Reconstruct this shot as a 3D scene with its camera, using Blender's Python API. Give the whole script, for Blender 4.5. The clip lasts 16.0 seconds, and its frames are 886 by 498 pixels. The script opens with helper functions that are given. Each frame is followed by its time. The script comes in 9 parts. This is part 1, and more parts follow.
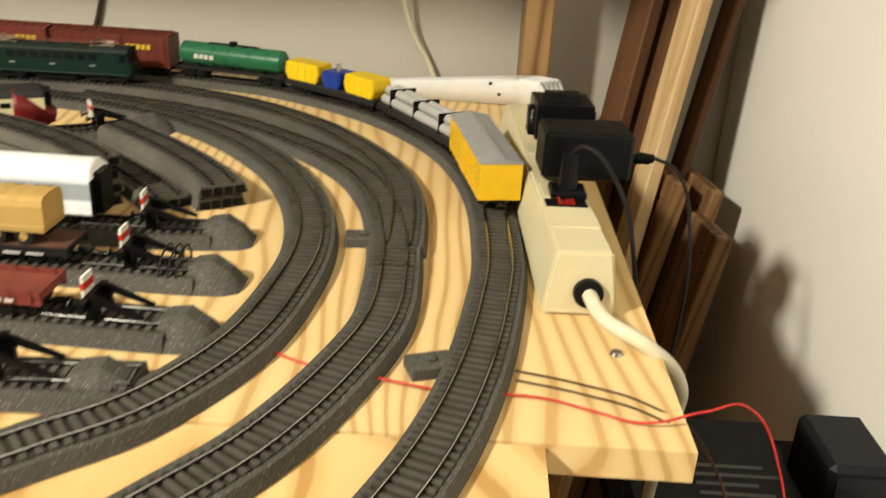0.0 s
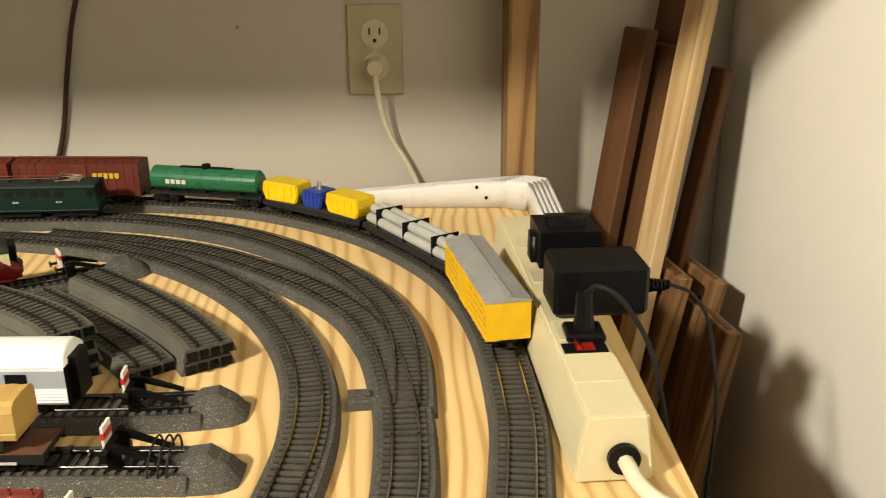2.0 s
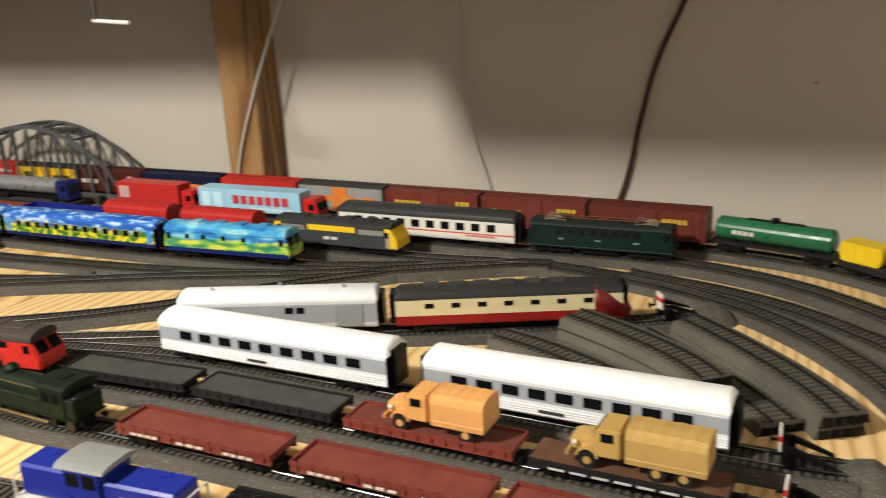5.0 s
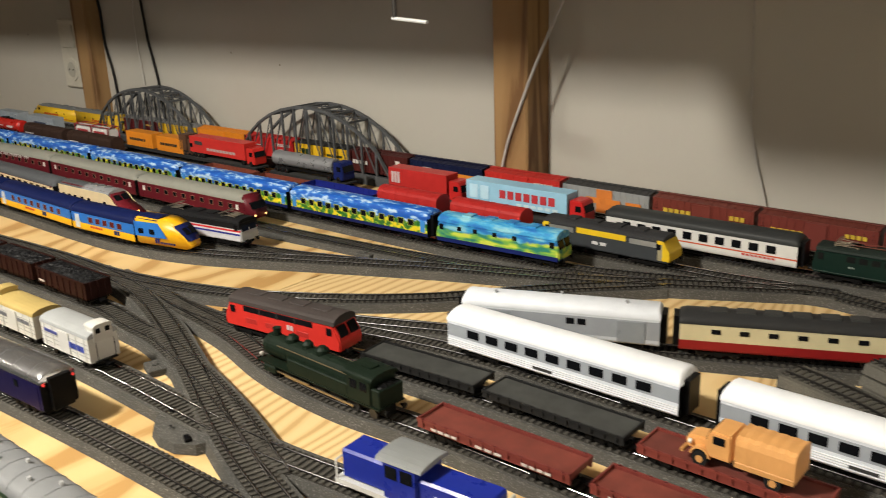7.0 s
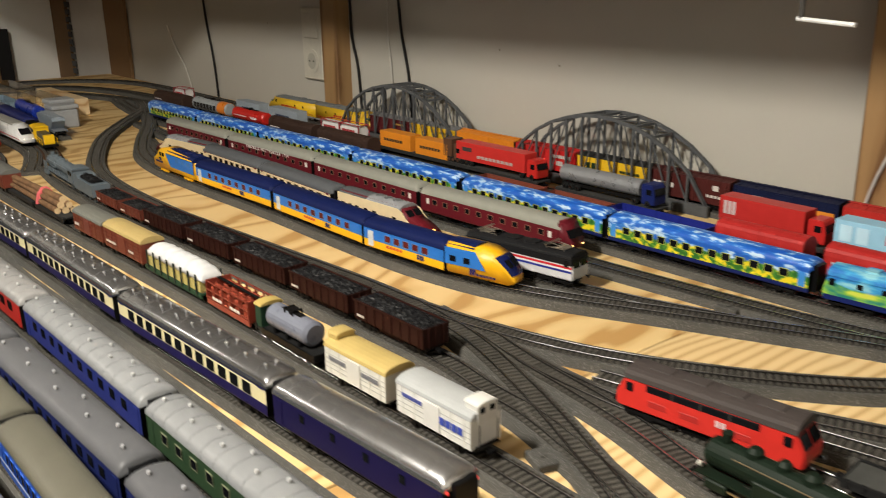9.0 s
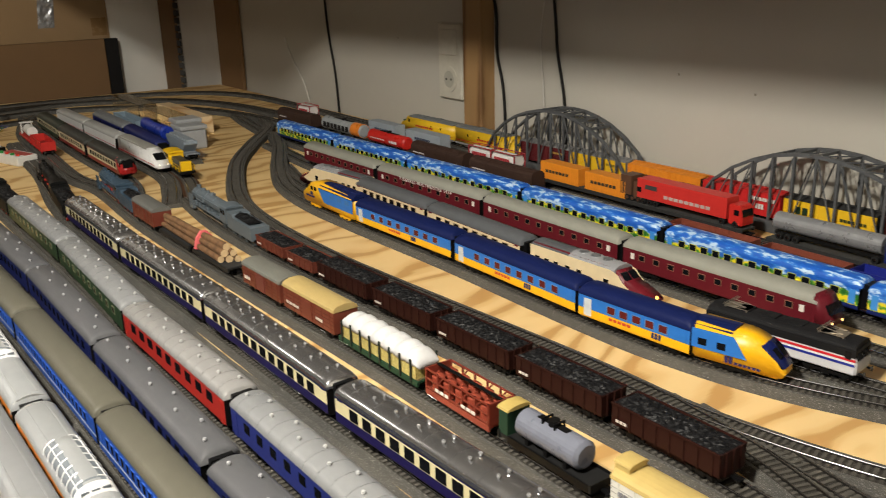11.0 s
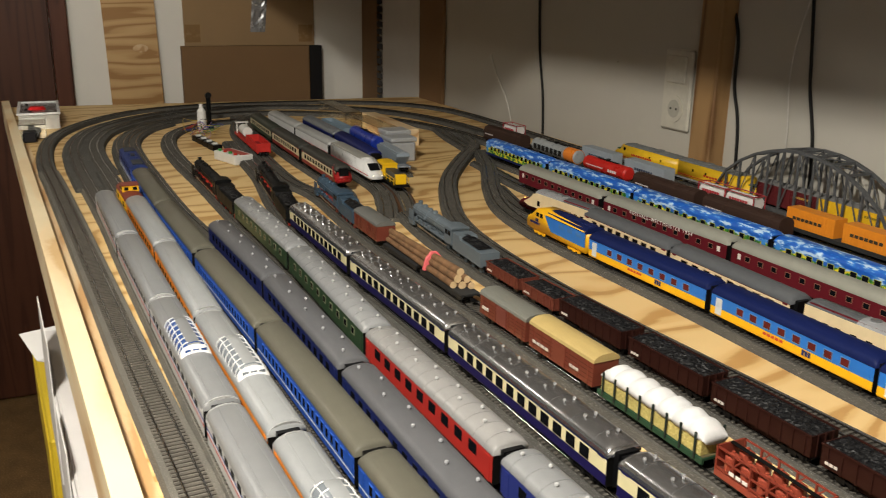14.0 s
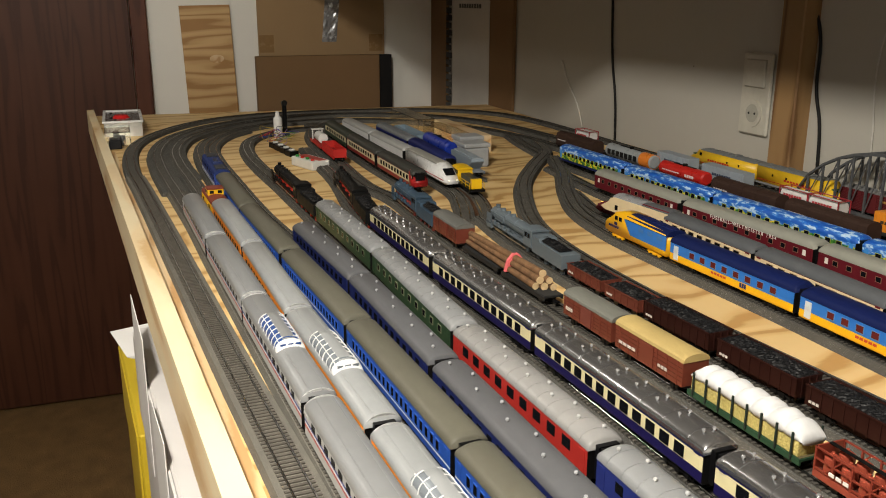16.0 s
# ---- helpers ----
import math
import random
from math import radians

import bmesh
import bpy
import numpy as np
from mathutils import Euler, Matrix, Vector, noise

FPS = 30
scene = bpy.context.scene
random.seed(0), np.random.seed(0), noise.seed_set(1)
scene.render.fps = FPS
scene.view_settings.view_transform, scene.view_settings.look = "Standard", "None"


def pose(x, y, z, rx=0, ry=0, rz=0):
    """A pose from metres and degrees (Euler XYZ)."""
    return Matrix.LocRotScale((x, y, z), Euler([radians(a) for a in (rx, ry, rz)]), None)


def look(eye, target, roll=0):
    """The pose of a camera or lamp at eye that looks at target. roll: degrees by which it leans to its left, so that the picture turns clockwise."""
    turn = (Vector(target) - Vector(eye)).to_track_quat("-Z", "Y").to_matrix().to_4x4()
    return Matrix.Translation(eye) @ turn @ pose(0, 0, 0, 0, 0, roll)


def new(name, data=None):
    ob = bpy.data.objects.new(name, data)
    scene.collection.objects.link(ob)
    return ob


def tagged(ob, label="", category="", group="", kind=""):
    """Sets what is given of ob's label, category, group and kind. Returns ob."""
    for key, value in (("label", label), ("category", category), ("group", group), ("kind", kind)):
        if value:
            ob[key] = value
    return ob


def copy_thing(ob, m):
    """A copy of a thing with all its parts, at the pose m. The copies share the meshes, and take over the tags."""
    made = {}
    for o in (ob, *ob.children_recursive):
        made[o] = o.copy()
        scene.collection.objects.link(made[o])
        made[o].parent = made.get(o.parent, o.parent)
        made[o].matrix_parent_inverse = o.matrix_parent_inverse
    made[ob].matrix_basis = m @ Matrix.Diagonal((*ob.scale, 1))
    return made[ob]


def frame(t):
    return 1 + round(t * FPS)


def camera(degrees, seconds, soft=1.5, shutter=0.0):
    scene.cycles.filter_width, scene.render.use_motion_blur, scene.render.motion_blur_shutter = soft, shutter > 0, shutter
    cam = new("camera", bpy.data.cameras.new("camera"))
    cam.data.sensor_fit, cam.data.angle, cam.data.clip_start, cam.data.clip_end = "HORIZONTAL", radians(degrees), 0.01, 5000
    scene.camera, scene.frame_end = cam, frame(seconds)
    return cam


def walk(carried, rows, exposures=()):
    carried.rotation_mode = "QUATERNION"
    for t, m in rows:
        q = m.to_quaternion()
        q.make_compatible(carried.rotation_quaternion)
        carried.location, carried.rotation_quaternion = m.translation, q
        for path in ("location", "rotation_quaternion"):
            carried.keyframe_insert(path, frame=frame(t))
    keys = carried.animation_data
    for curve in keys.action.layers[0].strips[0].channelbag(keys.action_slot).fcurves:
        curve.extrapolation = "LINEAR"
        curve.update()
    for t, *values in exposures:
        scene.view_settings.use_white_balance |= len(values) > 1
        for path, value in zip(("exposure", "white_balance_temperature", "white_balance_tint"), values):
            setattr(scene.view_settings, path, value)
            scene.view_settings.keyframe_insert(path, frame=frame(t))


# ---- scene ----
cam = camera(53.7, 16.0, 1.0, 0.5)
PATH = [
    (0, (0.055, 0.451, 1.514), (0.039, 2.287, 0.721), 3.3),
    (0.5, (0.057, 0.486, 1.532), (0.123, 2.343, 0.793), 1.6),
    (1, (0.045, 0.511, 1.553), (0.118, 2.385, 0.86), 1.0),
    (1.5, (0.04, 0.521, 1.56), (0.105, 2.403, 0.884), 0.2),
    (2, (0.032, 0.519, 1.558), (0.071, 2.401, 0.881), -0.4),
    (2.5, (0.018, 0.513, 1.561), (-0.037, 2.4, 0.901), -0.8),
    (3, (-0.005, 0.508, 1.562), (-0.243, 2.386, 0.917), -1.1),
    (3.5, (-0.015, 0.502, 1.567), (-0.436, 2.354, 0.94), -1.6),
    (4, (-0.054, 0.493, 1.573), (-0.62, 2.308, 0.954), -2.3),
    (4.5, (-0.1, 0.47, 1.588), (-0.797, 2.246, 0.99), -3.0),
    (5, (-0.125, 0.463, 1.59), (-0.985, 2.173, 1.01), -3.0),
    (5.2, (-0.135, 0.461, 1.59), (-1.056, 2.139, 1.011), -2.9),
    (7.3, (-0.221, 0.425, 1.631), (-1.491, 1.845, 1.02), -2.1),
    (7.5, (-0.249, 0.425, 1.634), (-1.531, 1.833, 1.023), -2.2),
    (8, (-0.344, 0.409, 1.641), (-1.665, 1.781, 1.032), -2.4),
    (8.5, (-0.44, 0.392, 1.638), (-1.819, 1.71, 1.037), -2.0),
    (8.6, (-0.449, 0.381, 1.635), (-1.839, 1.693, 1.046), -1.5),
    (9, (-0.508, 0.405, 1.623), (-1.986, 1.607, 1.013), -1.1),
    (9.5, (-0.597, 0.407, 1.637), (-2.076, 1.613, 1.041), -2.0),
    (10, (-0.681, 0.384, 1.648), (-2.17, 1.585, 1.065), -1.6),
    (10.2, (-0.696, 0.377, 1.652), (-2.201, 1.554, 1.062), -1.4),
    (12.3, (-0.823, 0.347, 1.665), (-2.473, 1.311, 1.073), -0.7),
    (12.5, (-0.835, 0.341, 1.659), (-2.496, 1.295, 1.083), 0.2),
    (13, (-0.847, 0.328, 1.659), (-2.537, 1.232, 1.087), 0.9),
    (13.5, (-0.873, 0.317, 1.653), (-2.592, 1.164, 1.081), 1.1),
    (14, (-0.884, 0.305, 1.655), (-2.631, 1.094, 1.085), 1.0),
    (14.5, (-0.886, 0.295, 1.658), (-2.657, 1.034, 1.096), 0.5),
    (15, (-0.89, 0.287, 1.649), (-2.681, 0.984, 1.095), 0.3),
    (15.5, (-0.885, 0.281, 1.651), (-2.687, 0.952, 1.1), 0.3),
    (16, (-0.882, 0.274, 1.647), (-2.687, 0.936, 1.097), 0.2),
]
walk(cam, [(t, look(eye, target, roll)) for t, eye, target, roll in PATH], [(0.0, 0.76, 7000, 6), (2.4, 0.79, 7300, 8), (3.0, 0.66, 7300, 9), (4.5, 0.50, 6800, 10), (6.5, 0.18, 6500, 10), (9.0, 0.18, 6500, 10), (12.0, 0.16, 6500, 10), (16.0, 0.14, 6500, 10)])

# ---- light ----
world = bpy.data.worlds.new("world")
scene.world = world
world.use_nodes = True
world.node_tree.nodes["Background"].inputs[0].default_value = (1.0, 0.86, 0.70, 1)
world.node_tree.nodes["Background"].inputs[1].default_value = 0.01
scene.view_settings.exposure = 0.0


WARM = (1.0, 0.95, 0.845)


def bulb(name, x, y, z, r, watts, colour):
    data = bpy.data.lights.new(name, "POINT")
    data.shadow_soft_size, data.energy, data.color = r, watts, colour
    ob = new(name, data)
    ob.location = (x, y, z)
    return ob


bulb("ceiling_light", -1.10, -0.04, 2.40, 0.08, 120, WARM)
bulb("ceiling_light", -3.0, -0.25, 2.28, 0.08, 9, WARM)

T = 1.26          # table top
BED = 0.0075      # height of the track's ballast
RAIL = 0.0103     # height of the rail's head
WALL = 1.60       # back wall


# ---- materials ----
def tree(name):
    m = bpy.data.materials.new(name)
    m.use_nodes = True
    nt = m.node_tree
    return m, nt, nt.nodes["Principled BSDF"]


def ramp(nt, fac, stops):
    r = nt.nodes.new("ShaderNodeValToRGB")
    el = r.color_ramp.elements
    while len(el) < len(stops):
        el.new(0.5)
    for e, (p, c) in zip(el, stops):
        e.position, e.color = p, (*c, 1)
    nt.links.new(fac, r.inputs[0])
    return r.outputs[0]


def noise_tex(nt, scale, detail=3, stretch=(1, 1, 1), coord="Object", rough=0.55):
    tc = nt.nodes.new("ShaderNodeTexCoord")
    mp = nt.nodes.new("ShaderNodeMapping")
    mp.inputs["Scale"].default_value = stretch
    n = nt.nodes.new("ShaderNodeTexNoise")
    n.inputs["Scale"].default_value, n.inputs["Detail"].default_value, n.inputs["Roughness"].default_value = scale, detail, rough
    nt.links.new(tc.outputs[coord], mp.inputs[0])
    nt.links.new(mp.outputs[0], n.inputs["Vector"])
    return n.outputs["Fac"]


def bump(nt, bsdf, height, strength, dist):
    b = nt.nodes.new("ShaderNodeBump")
    b.inputs["Strength"].default_value, b.inputs["Distance"].default_value = strength, dist
    nt.links.new(height, b.inputs["Height"])
    nt.links.new(b.outputs[0], bsdf.inputs["Normal"])


def scaled(c, k):
    return tuple(min(1.0, v * k) for v in c)


def paint(name, c, rough=0.42, metal=0.0, var=0.07, scale=60, grain=900, bumpy=0.05, rv=0.13):
    """Model paint or plastic: slight patches of wear, dust in the gloss, fine relief."""
    m, nt, b = tree(name)
    big = noise_tex(nt, scale, 4)
    col = ramp(nt, big, [(0.3, scaled(c, 1 - var)), (0.7, scaled(c, 1 + var))])
    nt.links.new(col, b.inputs["Base Color"])
    mr = nt.nodes.new("ShaderNodeMapRange")
    mr.inputs["To Min"].default_value, mr.inputs["To Max"].default_value = max(0.05, rough - rv), min(1, rough + rv)
    nt.links.new(big, mr.inputs[0])
    nt.links.new(mr.outputs[0], b.inputs["Roughness"])
    b.inputs["Metallic"].default_value = metal
    b.inputs["Specular IOR Level"].default_value = 0.35 if max(c) > 0.12 or metal else 0.13
    bump(nt, b, noise_tex(nt, grain, 2), bumpy, 0.0005)
    return m


def ply_material(name, light, dark, stretch, scale, coord="Object", rings=6.0, warp=1.0, lines=(0, 0, 0)):
    """Softwood veneer: wavy bands of late wood with one sharp side, fine fibre, faint stains."""
    m, nt, b = tree(name)
    tc = nt.nodes.new("ShaderNodeTexCoord")
    mp = nt.nodes.new("ShaderNodeMapping")
    mp.inputs["Scale"].default_value = stretch
    nt.links.new(tc.outputs[coord], mp.inputs[0])
    n = nt.nodes.new("ShaderNodeTexNoise")
    n.inputs["Scale"].default_value, n.inputs["Detail"].default_value, n.inputs["Distortion"].default_value = scale, 1.6, 0.35 * warp
    nt.links.new(mp.outputs[0], n.inputs["Vector"])
    mul = nt.nodes.new("ShaderNodeMath")
    mul.operation = "MULTIPLY"
    mul.inputs[1].default_value = rings
    nt.links.new(n.outputs["Fac"], mul.inputs[0])
    mul.inputs[1].default_value = rings * 6.283
    wave = nt.nodes.new("ShaderNodeMath")
    wave.operation = "SINE"
    dot = nt.nodes.new("ShaderNodeVectorMath")
    dot.operation = "DOT_PRODUCT"
    dot.inputs[1].default_value = tuple(6.283 * k for k in lines)
    nt.links.new(tc.outputs[coord], dot.inputs[0])
    both = nt.nodes.new("ShaderNodeMath")
    nt.links.new(mul.outputs[0], both.inputs[0])
    nt.links.new(dot.outputs["Value"], both.inputs[1])
    nt.links.new(both.outputs[0], wave.inputs[0])
    sn = nt.nodes.new("ShaderNodeMath")
    sn.operation = "MULTIPLY_ADD"
    sn.inputs[1].default_value, sn.inputs[2].default_value = 0.42, 0.42
    nt.links.new(wave.outputs[0], sn.inputs[0])
    fib = noise_tex(nt, 40, 4, (stretch[0] * 1.5, stretch[1] * 0.25, stretch[2] * 1.5), coord, 0.7)
    add = nt.nodes.new("ShaderNodeMath")
    add.operation = "MULTIPLY_ADD"
    add.inputs[1].default_value = 0.28
    nt.links.new(fib, add.inputs[0])
    nt.links.new(sn.outputs[0], add.inputs[2])
    mid = tuple(a * 0.60 + c * 0.40 for a, c in zip(light, dark))
    col = ramp(nt, add.outputs[0], [(0.0, light), (0.34, scaled(light, 0.97)), (0.58, scaled(mid, 1.06)), (0.78, mid), (0.92, dark), (1.0, dark)])
    stain = ramp(nt, noise_tex(nt, 3.5, 4, (1, 1, 1), coord), [(0.3, (0.88, 0.86, 0.82)), (0.7, (1, 1, 1))])
    mix = nt.nodes.new("ShaderNodeMix")
    mix.data_type, mix.blend_type = "RGBA", "MULTIPLY"
    mix.inputs["Factor"].default_value = 1.0
    nt.links.new(col, mix.inputs[6])
    nt.links.new(stain, mix.inputs[7])
    nt.links.new(mix.outputs[2], b.inputs["Base Color"])
    b.inputs["Roughness"].default_value = 0.5
    b.inputs["Specular IOR Level"].default_value = 0.25
    bump(nt, b, fib, 0.12, 0.001)
    return m


def speckle(name, c, c2, scale, rough=0.85, dist=0.0006):
    m, nt, b = tree(name)
    n = noise_tex(nt, scale, 2)
    col = ramp(nt, n, [(0.35, scaled(c, 0.75)), (0.60, c), (0.74, c2)])
    big = ramp(nt, noise_tex(nt, 14, 3), [(0.3, (0.82, 0.82, 0.82)), (0.7, (1.1, 1.08, 1.04))])
    mix = nt.nodes.new("ShaderNodeMix")
    mix.data_type, mix.blend_type = "RGBA", "MULTIPLY"
    mix.inputs["Factor"].default_value = 1.0
    nt.links.new(col, mix.inputs[6])
    nt.links.new(big, mix.inputs[7])
    nt.links.new(mix.outputs[2], b.inputs["Base Color"])
    b.inputs["Roughness"].default_value = rough
    b.inputs["Specular IOR Level"].default_value = 0.12
    bump(nt, b, n, 0.6, dist)
    return m


PLY = ply_material("plywood", (0.82, 0.595, 0.285), (0.54, 0.315, 0.112), (4.2, 1.5, 4.2), 1.7, "Object", 5.2, 1.7, (15, 3, 0))
PLY_FINE = ply_material("fine_plywood", (0.84, 0.63, 0.325), (0.61, 0.39, 0.165), (4.0, 1.3, 4.0), 1.7, "Object", 8.5, 1.3, (72, 5, 0))
PINE = ply_material("pine_board", (0.76, 0.58, 0.35), (0.55, 0.33, 0.15), (0.6, 9.0, 9.0), 1.5, "Object", 5.0)
# pine of the front board, its colour lightened to stand for a lit face
BRIGHTBOARD = ply_material("brightened_board_pine", (0.90, 0.765, 0.52), (0.70, 0.47, 0.23), (0.9, 7.0, 7.0), 1.4, "Object", 3.2, 1.4)
POST = ply_material("post_wood", (0.34, 0.205, 0.092), (0.17, 0.088, 0.037), (9, 9, 0.7), 1.4)
OLD = ply_material("old_board", (0.135, 0.064, 0.031), (0.108, 0.050, 0.024), (9, 9, 0.5), 1.5)
MIDBROWN = ply_material("brown_board", (0.27, 0.155, 0.075), (0.15, 0.075, 0.032), (14, 14, 0.8), 1.5)
PALE = ply_material("pale_board", (0.64, 0.47, 0.27), (0.54, 0.36, 0.18), (14, 14, 0.8), 1.5)
BALLAST = speckle("grey_ballast", (0.090, 0.087, 0.080), (0.34, 0.33, 0.315), 1000)
# ballast colour with the shade between the sleepers put in
SHADEBED = speckle("shaded_ballast", (0.038, 0.035, 0.031), (0.12, 0.115, 0.105), 1000)
# plaster of the side walls, lightened in colour for the light they catch
BRIGHTWALL = paint("brightened_wall_plaster", (0.88, 0.86, 0.80), 0.8, 0.0, 0.03, 2.5, 140, 0.12)
SLEEPER = paint("sleeper", (0.078, 0.072, 0.062), 0.55, 0, 0.25)
PALEBED = speckle("pale_ballast", (0.15, 0.142, 0.125), (0.33, 0.315, 0.28), 1100)
RUSTBED = speckle("rusty_ballast", (0.085, 0.042, 0.022), (0.17, 0.10, 0.06), 1000)
LOOSEBED = speckle("dusty_ballast", (0.125, 0.118, 0.102), (0.24, 0.23, 0.205), 1500)
LOOSETIE = paint("dusty_sleeper", (0.075, 0.070, 0.060), 0.7, 0, 0.2)
PALETIE = paint("grey_sleeper", (0.085, 0.076, 0.064), 0.6, 0, 0.2)
RAILM = paint("rail_metal", (0.50, 0.50, 0.51), 0.20, 1.0, 0.25, 25, 900, 0.03, 0.10)
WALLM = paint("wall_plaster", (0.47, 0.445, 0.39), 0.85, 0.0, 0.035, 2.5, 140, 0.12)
WEBM = paint("rail_web_metal", (0.018, 0.016, 0.014), 0.5, 0.4)
BLACK = paint("black_plastic", (0.005, 0.005, 0.0055), 0.33)
DARK = paint("dark_underframe", (0.005, 0.0046, 0.0044), 0.6)
GLASS = paint("dark_window", (0.006, 0.0065, 0.008), 0.12)
_cache = {}


def P(c, rough=0.38, metal=0.0, var=0.06):
    key = (tuple(c), rough, metal, var)
    if key not in _cache:
        _cache[key] = paint("paint_%d" % len(_cache), c, rough, metal, var, *((60, 900, 0.05, 0.13) if var > 0.05 else (60, 900, 0.015, 0.04))) if metal < 0.8 else paint("metal_paint_%d" % len(_cache), c, rough, metal, 0.03, 60, 900, 0.01, 0.04)
    return _cache[key]


# ---- mesh tools ----
def obj(name, bm, mats, parent=None, label="", smooth=False):
    me = bpy.data.meshes.new(name)
    bm.to_mesh(me)
    bm.free()
    for m in (mats if isinstance(mats, (list, tuple)) else [mats]):
        me.materials.append(m)
    if smooth:
        for p in me.polygons:
            p.use_smooth = True
    ob = new(name, me)
    if parent:
        ob.parent = parent
    if label:
        ob["label"] = label
    return ob


def part(name, bm, material, parent, label="", smooth=False):
    return obj(name, bm, material, parent, label, smooth)


def thing(name, label, category, group="", kind=""):
    return tagged(new(name), label, category, group, kind)


def box(bm, x0, x1, y0, y1, z0, z1, mi=0, bevel=0.0):
    vs = [bm.verts.new(p) for p in ((x0, y0, z0), (x1, y0, z0), (x1, y1, z0), (x0, y1, z0), (x0, y0, z1), (x1, y0, z1), (x1, y1, z1), (x0, y1, z1))]
    fs = [bm.faces.new([vs[i] for i in q]) for q in ((3, 2, 1, 0), (4, 5, 6, 7), (0, 1, 5, 4), (1, 2, 6, 5), (2, 3, 7, 6), (3, 0, 4, 7))]
    for f in fs:
        f.material_index = mi
    if bevel:
        es = {e for f in fs for e in f.edges}
        r = bmesh.ops.bevel(bm, geom=list(es), offset=bevel, segments=1, affect="EDGES", clamp_overlap=True)
        for f in r["faces"]:
            f.material_index = mi
    return vs


def boxes(*specs, bevel=0.0):
    bm = bmesh.new()
    for s in specs:
        box(bm, *s, bevel=bevel)
    return bm


def cyl(bm, p, q, r, seg=10, mi=0, r2=None):
    p, q = Vector(p), Vector(q)
    d = q - p
    m = Matrix.Translation((p + q) / 2) @ d.to_track_quat("Z", "Y").to_matrix().to_4x4()
    res = bmesh.ops.create_cone(bm, cap_ends=True, segments=seg, radius1=r, radius2=r if r2 is None else r2, depth=d.length, matrix=m)
    for f in {f for v in res["verts"] for f in v.link_faces}:
        f.material_index = mi


def prism(bm, outline, x0, x1, mis=None, cap=0, taper=None):
    """Outline of (y, z) points, closed, swept from x0 to x1. mis: a material slot a side."""
    n = len(outline)
    a = [bm.verts.new((x0, y, z)) for y, z in outline]
    b = [bm.verts.new((x1, y, z)) for y, z in outline]
    for i in range(n):
        j = (i + 1) % n
        f = bm.faces.new((a[i], a[j], b[j], b[i]))
        f.material_index = mis[i] if mis else 0
    for ring in (a[::-1], b):
        f = bm.faces.new(ring)
        f.material_index = cap
    bmesh.ops.recalc_face_normals(bm, faces=bm.faces[:])


# ---- paths ----
class Path:
    """A smooth line through plan points."""

    def __init__(self, pts, step=0.006):
        p = np.array(pts, float)
        p = np.vstack([2 * p[0] - p[1], p, 2 * p[-1] - p[-2]])
        out = []
        for i in range(1, len(p) - 2):
            n = max(2, int(np.hypot(*(p[i + 1] - p[i])) / step))
            a, b, c, d = p[i - 1], p[i], p[i + 1], p[i + 2]
            for u in np.arange(n) / n:
                out.append(0.5 * (2 * b + (c - a) * u + (2 * a - 5 * b + 4 * c - d) * u * u + (3 * b - a - 3 * c + d) * u ** 3))
        out.append(p[-2])
        self.p = np.array(out)
        self.s = np.r_[0, np.cumsum(np.hypot(*np.diff(self.p, axis=0).T))]

    def at(self, s):
        return np.array([np.interp(s, self.s, self.p[:, k]) for k in (0, 1)])

    def s_of_x(self, x):
        return float(self.s[np.argmin(abs(self.p[:, 0] - x))])

    def s_near(self, x, y):
        return float(self.s[np.argmin(np.hypot(self.p[:, 0] - x, self.p[:, 1] - y))])


def place(ob, path, s, base, length, dz=0.0, flip=False):
    """Sets a vehicle on a track so that both bogies stand on the rails."""
    a, b = path.at(s - base / 2), path.at(s + base / 2)
    c, d = (a + b) / 2, b - a
    yaw = math.degrees(math.atan2(d[1], d[0])) + (180 if flip else 0)
    ob.matrix_basis = pose(c[0], c[1], T + RAIL + dz, 0, 0, yaw)
    return ob


def sweep(path, s0, s1, outline, step=0.012, closed=True):
    """Vertices and faces of an outline of (across, up) swept along a stretch of path."""
    n = max(2, int((s1 - s0) / step))
    ss = np.linspace(s0, s1, n)
    pts = np.array([path.at(s) for s in ss])
    tan = np.gradient(pts, axis=0)
    tan /= np.hypot(*tan.T)[:, None]
    nor = np.c_[-tan[:, 1], tan[:, 0]]
    k = len(outline)
    verts, faces = [], []
    for p, q in zip(pts, nor):
        for a, z in outline:
            verts.append((p[0] + q[0] * a, p[1] + q[1] * a, z))
    for i in range(n - 1):
        for j in range(k if closed else k - 1):
            j2 = (j + 1) % k
            faces.append((i * k + j, i * k + j2, (i + 1) * k + j2, (i + 1) * k + j))
    if closed:
        faces += [tuple(range(k))[::-1], tuple((n - 1) * k + j for j in range(k))]
    return verts, faces


def raw(name, verts, faces, mat, parent=None):
    me = bpy.data.meshes.new(name)
    me.from_pydata(verts, [], faces)
    me.materials.append(mat)
    me.update()
    ob = new(name, me)
    if parent:
        ob.parent = parent
    return ob


TRACKS = 0


